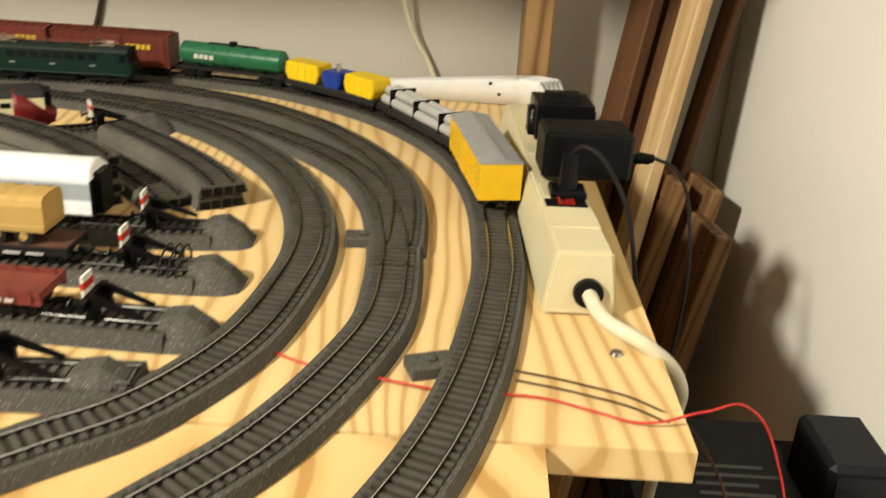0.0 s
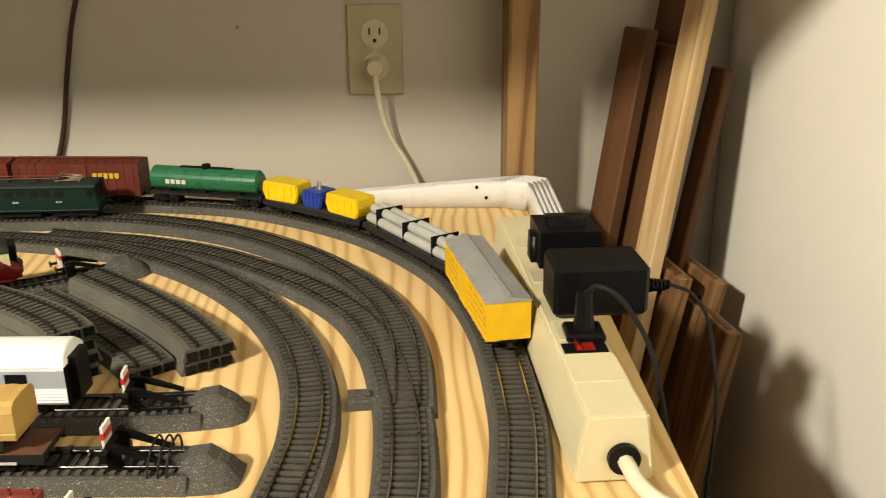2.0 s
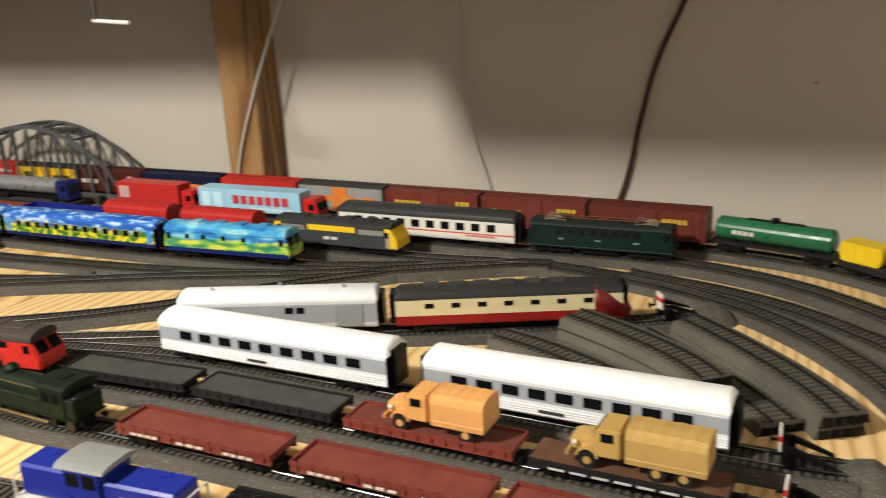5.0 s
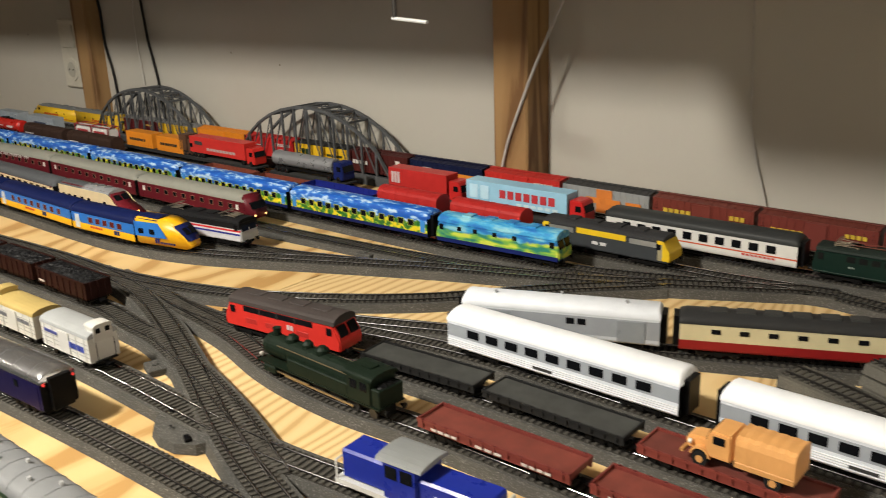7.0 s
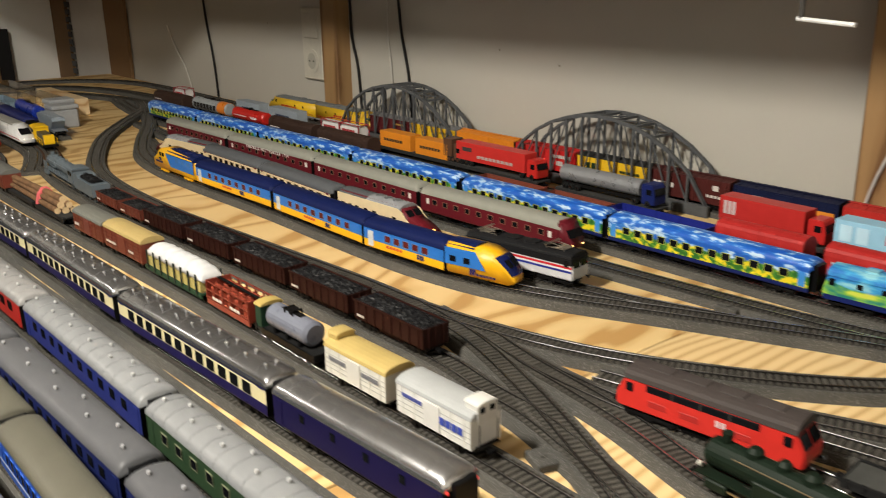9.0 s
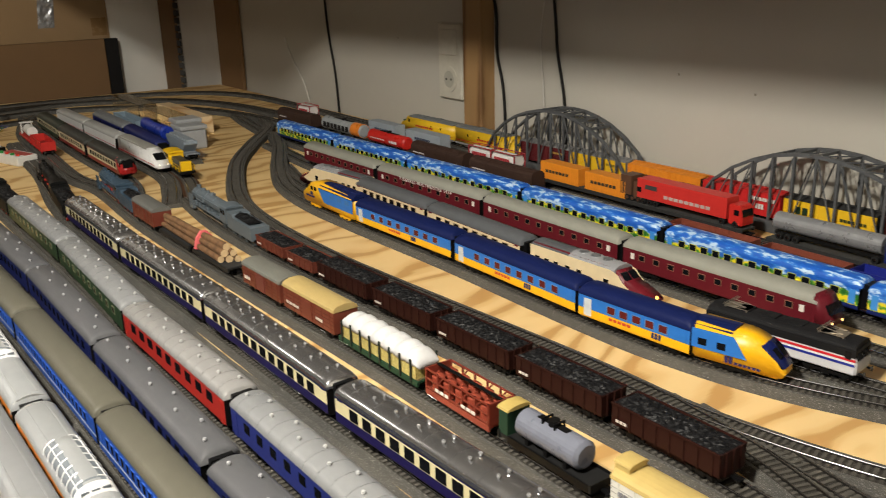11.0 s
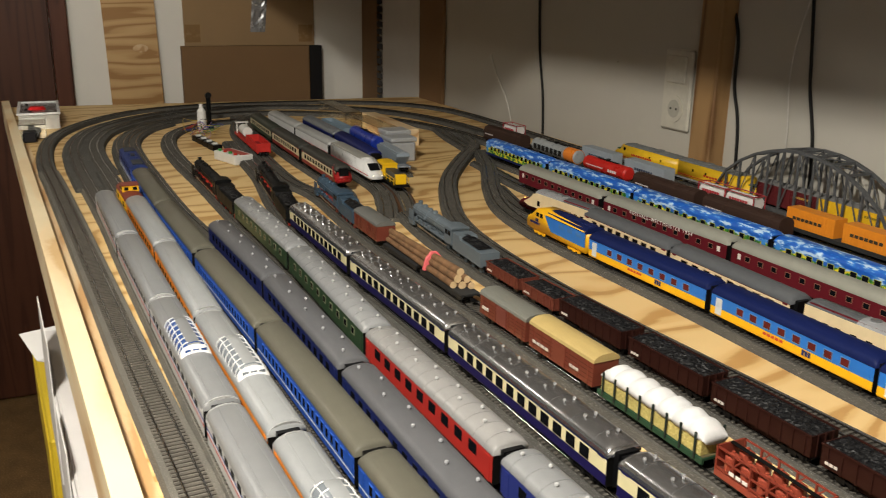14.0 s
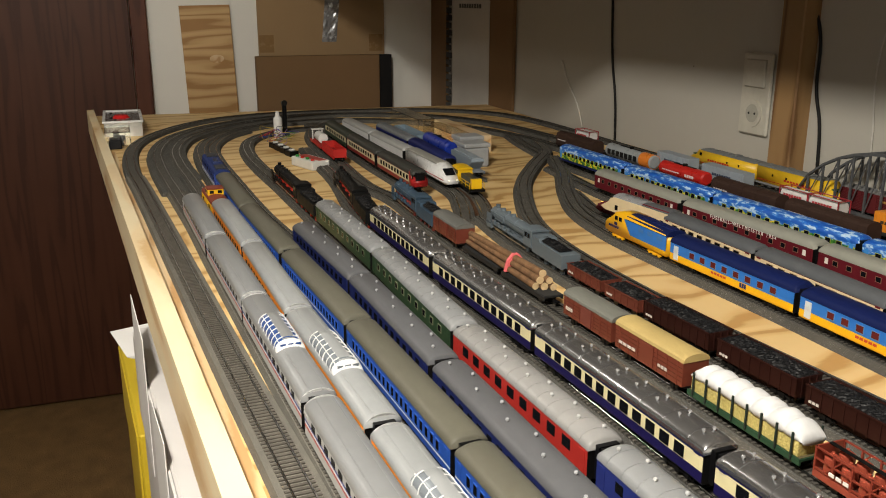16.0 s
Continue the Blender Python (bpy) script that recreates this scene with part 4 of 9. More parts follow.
    for x in axles:
        for s in (-1, 1):
            wh = shared("wheel", ("twheel", hood), lambda bm: cyl(bm, (0, -0.0025, 0), (0, 0.0025, 0), 0.0058 if hood else 0.0050, 14), tyre, root, (x, s * 0.0118, 0.0058 if hood else 0.0050))
            shared("hub", ("hub", hub.name), lambda bm: cyl(bm, (0, -0.0029, 0), (0, 0.0029, 0), 0.0028, 10), hub if not chrome else P((0.6, 0.6, 0.6), 0.2, 1.0), wh)
    for x0, x1, z0, z1, c, n in marks:
        lettering(root, x0, x1, 0.0149, z0, z1, P(c), n)
    return root


# ---- room ----
def slab(name, x0, x1, y0, y1, z0, z1, mat):
    return tagged(obj(name, boxes((x0, x1, y0, y1, z0, z1)), mat), kind="structure")


LEFT, RIGHT, FRONT = -4.62, 0.408, -1.9
# east and west walls take the lightened plaster, the back wall the darker one
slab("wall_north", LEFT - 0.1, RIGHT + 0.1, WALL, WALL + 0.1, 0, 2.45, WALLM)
slab("wall_east", RIGHT, RIGHT + 0.1, FRONT, WALL, 0, 2.45, BRIGHTWALL)
slab("wall_west", LEFT - 0.1, LEFT, FRONT, WALL, 0, 2.45, BRIGHTWALL)
# unseen south wall and ceiling, coloured dark to hold down bounced light
slab("wall_south", LEFT - 0.1, RIGHT + 0.1, FRONT - 0.1, FRONT, 0, 2.45, paint("darkened_south_wall", (0.16, 0.12, 0.09), 0.7))
slab("ceiling", LEFT - 0.1, RIGHT + 0.1, FRONT - 0.1, WALL + 0.1, 2.45, 2.55, paint("darkened_ceiling", (0.20, 0.18, 0.155), 0.9))
CARPET = speckle("carpet", (0.24, 0.145, 0.062), (0.40, 0.26, 0.12), 190, 1.0, 0.008)
slab("floor", LEFT - 0.1, RIGHT + 0.1, FRONT - 0.1, WALL + 0.1, -0.1, 0, CARPET)

for i, (x0, x1, y0) in enumerate(((0.128, 0.162, 1.512), (-1.038, -0.972, 1.540), (-2.383, -2.317, 1.560))):
    tagged(obj("wooden_post", boxes((x0, x1, y0, WALL + 0.01, 0, 2.45), bevel=0.003), POST), "brown knotty wooden post against the wall", "post", "wall posts")

# ---- table ----

def poly_slab(name, pts, z0, z1, mat, parent=None):
    bm = bmesh.new()
    a = [bm.verts.new((x, y, z0)) for x, y in pts]
    b = [bm.verts.new((x, y, z1)) for x, y in pts]
    n = len(pts)
    for i in range(n):
        bm.faces.new((a[i], a[(i + 1) % n], b[(i + 1) % n], b[i]))
    bm.faces.new(a[::-1])
    bm.faces.new(b)
    bmesh.ops.recalc_face_normals(bm, faces=bm.faces[:])
    return obj(name, bm, mat, parent)


table = thing("layout_table", "long plywood layout table with a pine front edge", "table")
poly_slab("tabletop", [(-4.08, 0.187), (-1.0, 0.3685), (-1.0, 1.588), (-3.98, 1.588)], T - 0.018, T, PLY, table)
poly_slab("tabletop", [(-0.9985, 0.3686), (0.10, 0.436), (0.107, 0.806), (-0.9985, 0.806)], T - 0.018, T - 0.0006, PLY, table)
poly_slab("tabletop", [(-0.9985, 0.8075), (0.182, 0.8075), (0.186, 1.556), (-0.9985, 1.575)], T - 0.018, T, PLY_FINE, table)
poly_slab("front_strip", [(-3.3, 0.2335), (-0.9985, 0.3706), (-0.9985, 0.3866), (-3.3, 0.2495)], T, T + 0.0008, PINE, table)
bm = bmesh.new()
a, b = Vector((-4.08, 0.187, 0)), Vector((0.10, 0.436, 0))
d = (b - a).normalized()
nrm = Vector((-d.y, d.x, 0))
q = [a - nrm * 0.022, b - nrm * 0.022, b, a]
lo = [bm.verts.new((p.x, p.y, T - 0.055)) for p in q]
hi = [bm.verts.new((p.x, p.y, T + 0.022)) for p in q]
for i in range(4):
    bm.faces.new((lo[i], lo[(i + 1) % 4], hi[(i + 1) % 4], hi[i]))
bm.faces.new(hi)
bm.faces.new(lo[::-1])
bmesh.ops.recalc_face_normals(bm, faces=bm.faces[:])
obj("front_board", bm, BRIGHTBOARD, table)
for x in (-3.96, -2.7, -1.3, 0.04):
    for y in (0.52, 1.5):
        obj("leg", boxes((x - 0.035, x + 0.035, y - 0.035, y + 0.035, 0, T - 0.018)), POST, table)

# ---- tracks ----
OUT = Path([(-0.8, 0.420), (-0.5, 0.436), (-0.25, 0.482), (-0.1, 0.560), (-0.01, 0.660), (0.043, 0.761), (0.072, 0.86), (0.088, 0.974), (0.090, 1.04), (0.085, 1.13),
            (0.069, 1.21), (0.042, 1.28), (-0.010, 1.358), (-0.075, 1.42), (-0.155, 1.47), (-0.23, 1.494), (-0.34, 1.507), (-0.6, 1.517), (-1.0, 1.529), (-1.4, 1.533), (-2.4, 1.534), (-3.1, 1.543), (-3.40, 1.543),
            (-3.57, 1.522), (-3.70, 1.47), (-3.80, 1.375), (-3.875, 1.22), (-3.908, 1.05), (-3.915, 0.88), (-3.89, 0.70), (-3.80, 0.535), (-3.64, 0.41), (-3.45, 0.327), (-3.25, 0.290), (-3.0, 0.285), (-2.75, 0.302), (-2.425, 0.323), (-2.09, 0.3438), (-1.745, 0.3653), (-1.5, 0.382), (-1.1, 0.403), (-0.8, 0.420)])
RB = Path([(-0.7, 0.447), (-1.2, 0.432), (-1.58, 0.415), (-1.86, 0.402), (-2.175, 0.388), (-2.43, 0.378), (-2.8, 0.357), (-3.0, 0.349), (-3.2, 0.352), (-3.40, 0.388), (-3.55, 0.452), (-3.68, 0.55), (-3.78, 0.69), (-3.82, 0.87), (-3.78, 1.09), (-3.64, 1.28), (-3.42, 1.385), (-3.1, 1.425), (-2.6, 1.432), (-1.2, 1.432), (-0.55, 1.436), (-0.40, 1.442), (-0.309, 1.438), (-0.245, 1.422), (-0.178, 1.392), (-0.124, 1.354), (-0.077, 1.308), (-0.037, 1.254), (-0.008, 1.199), (0.009, 1.145), (0.016, 1.098), (0.018, 1.05), (0.018, 1.02)])
RC = Path([(-0.7, 0.49), (-1.2, 0.468), (-1.515, 0.455), (-1.787, 0.443), (-2.105, 0.433), (-2.40, 0.421), (-2.8, 0.404), (-3.0, 0.394), (-3.2, 0.396), (-3.38, 0.430), (-3.50, 0.485), (-3.62, 0.575), (-3.71, 0.69), (-3.77, 0.83), (-3.81, 0.95)])
RD = Path([(-0.7, 0.53), (-1.066, 0.527), (-1.4, 0.512), (-1.73, 0.497), (-2.067, 0.477), (-2.405, 0.46), (-2.75, 0.452), (-3.05, 0.450), (-3.25, 0.466), (-3.42, 0.52), (-3.55, 0.61), (-3.64, 0.74), (-3.67, 0.90), (-3.60, 1.08), (-3.45, 1.23), (-3.2, 1.33), (-2.9, 1.362), (-2.4, 1.365), (-1.0, 1.365), (-0.62, 1.368), (-0.45, 1.388)])
RE = Path([(0.018, 0.985), (0.018, 0.934), (0.011, 0.888), (-0.016, 0.811), (-0.051, 0.752), (-0.13, 0.665), (-0.28, 0.600), (-0.5, 0.575), (-0.8, 0.572), (-1.054, 0.571), (-1.32, 0.556), (-1.605, 0.547), (-1.89, 0.539), (-2.19, 0.521), (-2.45, 0.500), (-2.75, 0.490), (-3.05, 0.484), (-3.25, 0.494), (-3.42, 0.545), (-3.53, 0.62)])
RF = Path([(-0.131, 0.772), (-0.22, 0.700), (-0.38, 0.648), (-0.6, 0.632), (-0.83, 0.630), (-1.12, 0.620), (-1.4, 0.611), (-1.66, 0.600), (-2.02, 0.598), (-2.35, 0.587), (-2.67, 0.578), (-2.9, 0.568), (-3.1, 0.568), (-3.27, 0.586), (-3.40, 0.635), (-3.49, 0.72), (-3.52, 0.83), (-3.47, 0.95)])
RG = Path([(-0.45, 0.735), (-0.785, 0.728), (-1.1, 0.708), (-1.375, 0.692), (-1.65, 0.683), (-1.95, 0.670), (-2.25, 0.664), (-2.45, 0.672), (-2.7, 0.70), (-2.9, 0.71), (-3.15, 0.72)])
RH = Path([(-0.10, 0.828), (-0.48, 0.812), (-0.6, 0.803), (-0.719, 0.793), (-0.939, 0.796), (-1.137, 0.790), (-1.43, 0.785), (-1.71, 0.774), (-2.16, 0.758), (-2.48, 0.765), (-2.65, 0.745), (-2.95, 0.755), (-3.25, 0.765), (-3.45, 0.80), (-3.6, 0.86)])
RI = Path([(-0.66, 0.775), (-0.80, 0.825), (-0.95, 0.866), (-1.024, 0.873), (-1.12, 0.882), (-1.35, 0.876), (-1.63, 0.862), (-1.85, 0.852), (-2.1, 0.852), (-2.3, 0.87)])
EMPTY = Path([(-0.62, 1.31), (-0.72, 1.22), (-0.82, 1.115), (-0.933, 1.037), (-1.05, 0.985), (-1.2, 0.952), (-1.355, 0.945), (-1.68, 0.918), (-1.84, 0.909), (-2.05, 0.913), (-2.22, 0.938), (-2.39, 0.997), (-2.56, 1.074), (-2.73, 1.180), (-2.90, 1.295), (-3.05, 1.345)])
RJ = Path([(-0.48, 1.385), (-0.645, 1.30), (-0.733, 1.26), (-0.862, 1.212), (-0.996, 1.152), (-1.172, 1.072), (-1.3, 1.042), (-1.43, 1.034), (-1.7, 1.035), (-1.95, 1.028), (-2.12, 1.030), (-2.28, 1.055), (-2.45, 1.12), (-2.62, 1.20), (-2.82, 1.28)])
RK = Path([(-0.87, 1.212), (-1.003, 1.165), (-1.122, 1.132), (-1.3, 1.105), (-1.588, 1.094), (-1.82, 1.098), (-2.06, 1.098), (-2.25, 1.085), (-2.45, 1.13)])
RL = Path([(-0.60, 1.33), (-0.70, 1.285), (-0.80, 1.252), (-0.966, 1.226), (-1.22, 1.206), (-1.516, 1.196), (-1.82, 1.196), (-2.13, 1.186), (-2.41, 1.182), (-2.7, 1.21)])
RM = Path([(-0.131, 0.772), (-0.091, 0.81), (-0.058, 0.879), (-0.045, 0.965), (-0.046, 1.030), (-0.057, 1.088), (-0.075, 1.138), (-0.103, 1.191), (-0.151, 1.253), (-0.207, 1.304), (-0.265, 1.338), (-0.34, 1.367), (-0.42, 1.383), (-0.48, 1.385), (-0.574, 1.352), (-0.737, 1.303), (-0.94, 1.288), (-1.23, 1.283), (-1.52, 1.281), (-1.82, 1.278), (-2.16, 1.270), (-2.73, 1.262), (-3.0, 1.29), (-3.2, 1.33)])
MID = Path([(0.018, 0.985), (0.016, 1.02), (0.010, 1.062), (-0.002, 1.117), (-0.028, 1.179), (-0.068, 1.232), (-0.117, 1.278), (-0.166, 1.316), (-0.213, 1.342), (-0.265, 1.362), (-0.36, 1.388)])
S0 = Path([(-0.90, 1.00), (-0.82, 1.03), (-0.735, 1.065), (-0.536, 1.146), (-0.40, 1.205), (-0.29, 1.262), (-0.255, 1.285)])
S1 = Path([(-0.98, 0.965), (-0.90, 0.985), (-0.805, 1.008), (-0.68, 1.030), (-0.5, 1.031), (-0.187, 1.027), (-0.115, 1.030)])
S2 = Path([(-1.12, 0.955), (-1.037, 0.940), (-0.93, 0.938), (-0.77, 0.955), (-0.62, 0.966), (-0.3, 0.964), (-0.105, 0.960)])
S3 = Path([(-1.05, 0.940), (-0.915, 0.922), (-0.812, 0.897), (-0.713, 0.888), (-0.6, 0.894), (-0.3, 0.896), (-0.10, 0.888)])
DIAG = Path([(-1.24, 0.950), (-1.12, 0.935), (-0.997, 0.896), (-0.88, 0.848), (-0.781, 0.805), (-0.702, 0.774), (-0.58, 0.735)])
S5 = Path([(-3.62, 0.83), (-3.3, 0.828), (-2.9, 0.822), (-2.55, 0.825), (-2.40, 0.80), (-2.28, 0.77)])
S6 = Path([(-3.62, 0.885), (-3.3, 0.888), (-2.9, 0.895), (-2.55, 0.900), (-2.40, 0.87), (-2.28, 0.83)])
S7 = Path([(-3.5, 0.955), (-3.2, 0.952), (-2.85, 0.950), (-2.60, 0.935), (-2.45, 0.92), (-2.30, 0.88)])
S8 = Path([(-3.4, 1.01), (-3.1, 1.012), (-2.85, 1.005), (-2.62, 0.995)])
for p in (OUT, RB, RC, RD, RE, RF, RG, RH, RI, EMPTY, RJ, RK, RL, RM, MID, S0, S1, S2, S3, DIAG, S5, S6, S7, S8):
    if p is OUT:
        cut = p.s_near(-2.9, 0.289)
        track(p, None, cut, half=0.0198)
        track(p, cut, None, "pale grey ballast model track with grey sleepers", half=0.0225, bed=PALEBED, tie=PALETIE)
    elif p is RB:
        cut = p.s_near(-2.7, 0.363)
        track(p, None, cut, "pale grey ballast model track with grey sleepers", half=0.0178, bed=PALEBED, tie=PALETIE)
        mid = p.s_near(-3.1, 1.425)
        track(p, cut, mid, half=0.0272)
        track(p, mid, None)
    elif p is RF or p is RG:
        cut = p.s_near(-2.30, 0.62)
        bedded = track(p, None, cut, half=0.0204 if p is RF else 0.0172)
        if p is RF:
            v, f = sweep(p, p.s_near(-0.95, 0.625), cut, [(-0.0610, T), (-0.0200, T), (-0.0200, T + 0.0068), (-0.0590, T + 0.0068)])
            raw("ballast_shoulder", v, f, BALLAST, bedded)
        track(p, cut, None)
    elif p is S7:
        track(p, None, None, "rusty brown ballast model track with dark sleepers", bed=RUSTBED)
    elif p is RC:
        cut = p.s_near(-2.85, 0.402)
        track(p, None, cut)
        track(p, cut, None, half=0.0272)
    else:
        track(p)


class Side:
    """The front or the back stretch of a track that loops round the table."""

    def __init__(self, path, back):
        self.path = path
        self.ok = (path.p[:, 1] > 0.9) == back

    def at(self, s):
        return self.path.at(s)

    def s_of_x(self, x):
        return float(self.path.s[np.argmin(abs(self.path.p[:, 0] - x) + 99 * ~self.ok)])


def put(ob, path, x, dz=0.0, flip=False):
    """On a track, by the middle's x; its front faces +x unless flipped."""
    s = path.s_of_x(x)
    d = path.at(s + 0.01) - path.at(s - 0.01)
    return place(ob, path, s, ob["base"], ob["len"], dz, flip if d[0] > 0 else not flip)


RB_FRONT, RB_BACK, RD_FRONT, RD_BACK = Side(RB, False), Side(RB, True), Side(RD, False), Side(RD, True)


def rake(build, path, x0, x1, n, flip=False):
    """n like vehicles between two x's."""
    w = (x1 - x0) / n
    first = build(abs(w))
    put(first, path, x0 + w / 2, flip=flip)
    for i in range(1, n):
        put(copy_thing(first, first.matrix_basis), path, x0 + w * (i + 0.5), flip=flip)
    return first


SILVER, GREY = (0.225, 0.23, 0.235), (0.20, 0.205, 0.21)
NAVY, CREAM = (0.012, 0.018, 0.085), (0.70, 0.62, 0.36)

# front yard rows, from the table's edge to the back
rake(lambda L: coach("silver_coach", "grey-roofed silver passenger coach with red and blue stripes", L, [(0.020, (0.45, 0.45, 0.44)), (0.0225, (0.45, 0.03, 0.03)), (0.025, (0.75, 0.75, 0.75)), (0.0275, (0.02, 0.04, 0.25)), (0.036, (0.45, 0.45, 0.44))], GREY, (12, 0.010, 0.0275, 0.0335, None), rim=P((0.60, 0.60, 0.60), 0.3, 0.3), roof_rough=0.3, grooves=(-0.0075, 0.0075)), RB_FRONT, -2.455, -0.697, 6)
rake(lambda L: coach("orange_coach", "grey-roofed orange and maroon streamlined coach", L, [(0.0145, (0.10, 0.02, 0.015)), (0.036, (0.80, 0.25, 0.025))], (0.27, 0.28, 0.285), (12, 0.008, 0.0225, 0.0285, None), rim=P((0.45, 0.45, 0.45), 0.3, 0.3), roof_rough=0.3, grooves=(-0.008, 0.008)), RC, -2.395, -0.625, 6)
rake(lambda L: coach("blue_coach", "bright blue coach with a white line and olive-grey roof", L, [(0.017, (0.02, 0.07, 0.33)), (0.0185, (0.7, 0.7, 0.7)), (0.036, (0.02, 0.08, 0.38))], (0.105, 0.10, 0.078), (20, 0.0066, 0.0215, 0.0305, (0.03, 0.10, 0.42)), roof_rough=0.35), RD_FRONT, -2.64, -0.57, 7)
rake(lambda L: coach("dark_blue_coach", "dark blue sleeping coach with a slate roof", L, [(0.036, NAVY)], (0.095, 0.096, 0.102), (12, 0.009, 0.0225, 0.0305, None), vents=9, vent_mat=P((0.40, 0.40, 0.42)), roof_rough=0.33), RE, -2.195, -0.455, 6)
rake(lambda L: coach("green_coach", "dark green express coach with a ribbed silver roof", L, [(0.036, (0.025, 0.05, 0.025))], SILVER, (10, 0.009, 0.0225, 0.0300, (0.16, 0.17, 0.10)), ribs=14, vents=12, vent_mat=P((0.52, 0.52, 0.52), 0.3), roof_rough=0.3), RF, -2.335, -1.695, 2)
rake(lambda L: coach("red_dining_coach", "red dining coach with gold lettering and ribbed silver roof", L, [(0.036, (0.36, 0.025, 0.02))], (0.25, 0.245, 0.24), (9, 0.013, 0.0225, 0.032, None), ribs=14, vents=12, vent_mat=P((0.52, 0.52, 0.52), 0.3), roof_rough=0.3), RF, -1.695, -1.415, 1)
rake(lambda L: coach("blue_express_coach", "blue express coach with a ribbed silver roof", L, [(0.036, (0.02, 0.03, 0.16))], SILVER, (10, 0.010, 0.0225, 0.031, None), ribs=14, vents=12, vent_mat=P((0.52, 0.52, 0.52), 0.3), roof_rough=0.3), RF, -1.415, -1.12, 1)
rake(lambda L: coach("green_coach", "dark green express coach with a ribbed silver roof", L, [(0.036, (0.025, 0.05, 0.025))], SILVER, (10, 0.009, 0.0225, 0.0300, (0.16, 0.17, 0.10)), ribs=14, vents=12, vent_mat=P((0.52, 0.52, 0.52), 0.3), roof_rough=0.3), RF, -1.12, -0.55, 2)
rake(lambda L: coach("cream_purple_coach", "cream and purple luxury coach with a shining silver roof", L, [(0.0205, (0.011, 0.008, 0.060)), (0.0335, CREAM), (0.036, (0.011, 0.008, 0.060))], (0.47, 0.47, 0.48), (12, 0.0128, 0.0215, 0.032, None), vents=9, twin=True, vent_mat=P((0.66, 0.66, 0.67), 0.22, 0.7), ribs=8, roof_rough=0.22, roof_metal=0.92), RG, -2.256, -1.085, 4)
pbag = rake(lambda L: coach("purple_baggage_coach", "purple baggage coach with a shining silver roof and red tail lamps", L, [(0.036, (0.009, 0.007, 0.045))], (0.64, 0.64, 0.65), (4, 0.006, 0.0245, 0.031, None), ribs=7, roof_rough=0.24, roof_metal=0.92), RG, -1.085, -0.878, 1)
for y in (-0.0135, 0.0135):
    lamp_part(pbag, 0.0985, y, 0.0345, 0.0012, (0.9, 0.05, 0.04), 0.5)



# ---- painted flower train ----
def flower_material(name, roof, sea=False):
    m, nt, b = tree(name)
    if sea:
        cloud = ramp(nt, noise_tex(nt, 60, 3, (0.5, 1.2, 1.4)), [(0.40, (0.02, 0.17, 0.52)), (0.52, (0.05, 0.36, 0.66)), (0.64, (0.28, 0.60, 0.70))])
    else:
        cloud = ramp(nt, noise_tex(nt, 105, 3, (0.5, 1.4, 1.4)), [(0.46, (0.012, 0.10, 0.48)), (0.545, (0.035, 0.20, 0.62)), (0.62, (0.50, 0.66, 0.85))])
    if roof:
        nt.links.new(cloud, b.inputs["Base Color"])
    else:
        if sea:
            fl = ramp(nt, noise_tex(nt, 70, 2, (0.5, 1, 1.6)), [(0.38, (0.02, 0.22, 0.16)), (0.50, (0.22, 0.48, 0.06)), (0.60, (0.62, 0.66, 0.08))])
        else:
            fl = ramp(nt, noise_tex(nt, 130, 2, (0.8, 1, 1.0)), [(0.40, (0.02, 0.13, 0.02)), (0.50, (0.10, 0.30, 0.03)), (0.55, (0.78, 0.62, 0.02))])
        tc = nt.nodes.new("ShaderNodeTexCoord")
        sp = nt.nodes.new("ShaderNodeSeparateXYZ")
        nt.links.new(tc.outputs["Object"], sp.inputs[0])
        wob = nt.nodes.new("ShaderNodeMath")
        wob.operation = "MULTIPLY_ADD"
        wob.inputs[1].default_value = 0.016
        nt.links.new(noise_tex(nt, 45, 2), wob.inputs[0])
        nt.links.new(sp.outputs["Z"], wob.inputs[2])
        cut = nt.nodes.new("ShaderNodeMapRange")
        cut.inputs["From Min"].default_value, cut.inputs["From Max"].default_value = 0.0345, 0.0365
        nt.links.new(wob.outputs[0], cut.inputs[0])
        mix = nt.nodes.new("ShaderNodeMix")
        mix.data_type = "RGBA"
        nt.links.new(cut.outputs[0], mix.inputs["Factor"])
        nt.links.new(fl, mix.inputs[6])
        nt.links.new(cloud, mix.inputs[7])
        nt.links.new(mix.outputs[2], b.inputs["Base Color"])
    b.inputs["Roughness"].default_value = 0.4
    return m


FLOWER, SKYROOF = flower_material("flower_livery", False), flower_material("sky_roof_livery", True)
SEA, SEAROOF = flower_material("sea_livery", False, True), flower_material("sea_roof_livery", True, True)


def flower_coach(L):
    c = coach("flower_coach", "blue coach painted with clouds and yellow sunflowers", L, [(0.0150, (0.010, 0.018, 0.11)), (0.036, (0.05, 0.25, 0.65))], (0.05, 0.22, 0.6), (13, 0.0100, 0.0232, 0.0312, (0.42, 0.44, 0.07)))
    for ch in c.children:
        if ch.name.startswith("roof"):
            ch.data.materials[0] = SKYROOF
        if ch.name.startswith("body"):
            ch.data.materials[1] = FLOWER
    return c


for a, b in ((-2.73, -2.445), (-2.445, -2.155), (-2.155, -1.82), (-1.82, -1.522), (-1.522, -1.23), (-1.23, -0.943)):
    rake(flower_coach, RM, a, b, 1)
fl = box_loco("diesel_locomotive", "blue diesel locomotive painted with clouds and sunflowers", 0.198, (0.05, 0.25, 0.65), (0.05, 0.22, 0.6), [(0.010, 0.0155, (0.010, 0.018, 0.11))], slope=0.005, top=0.046, win=0)
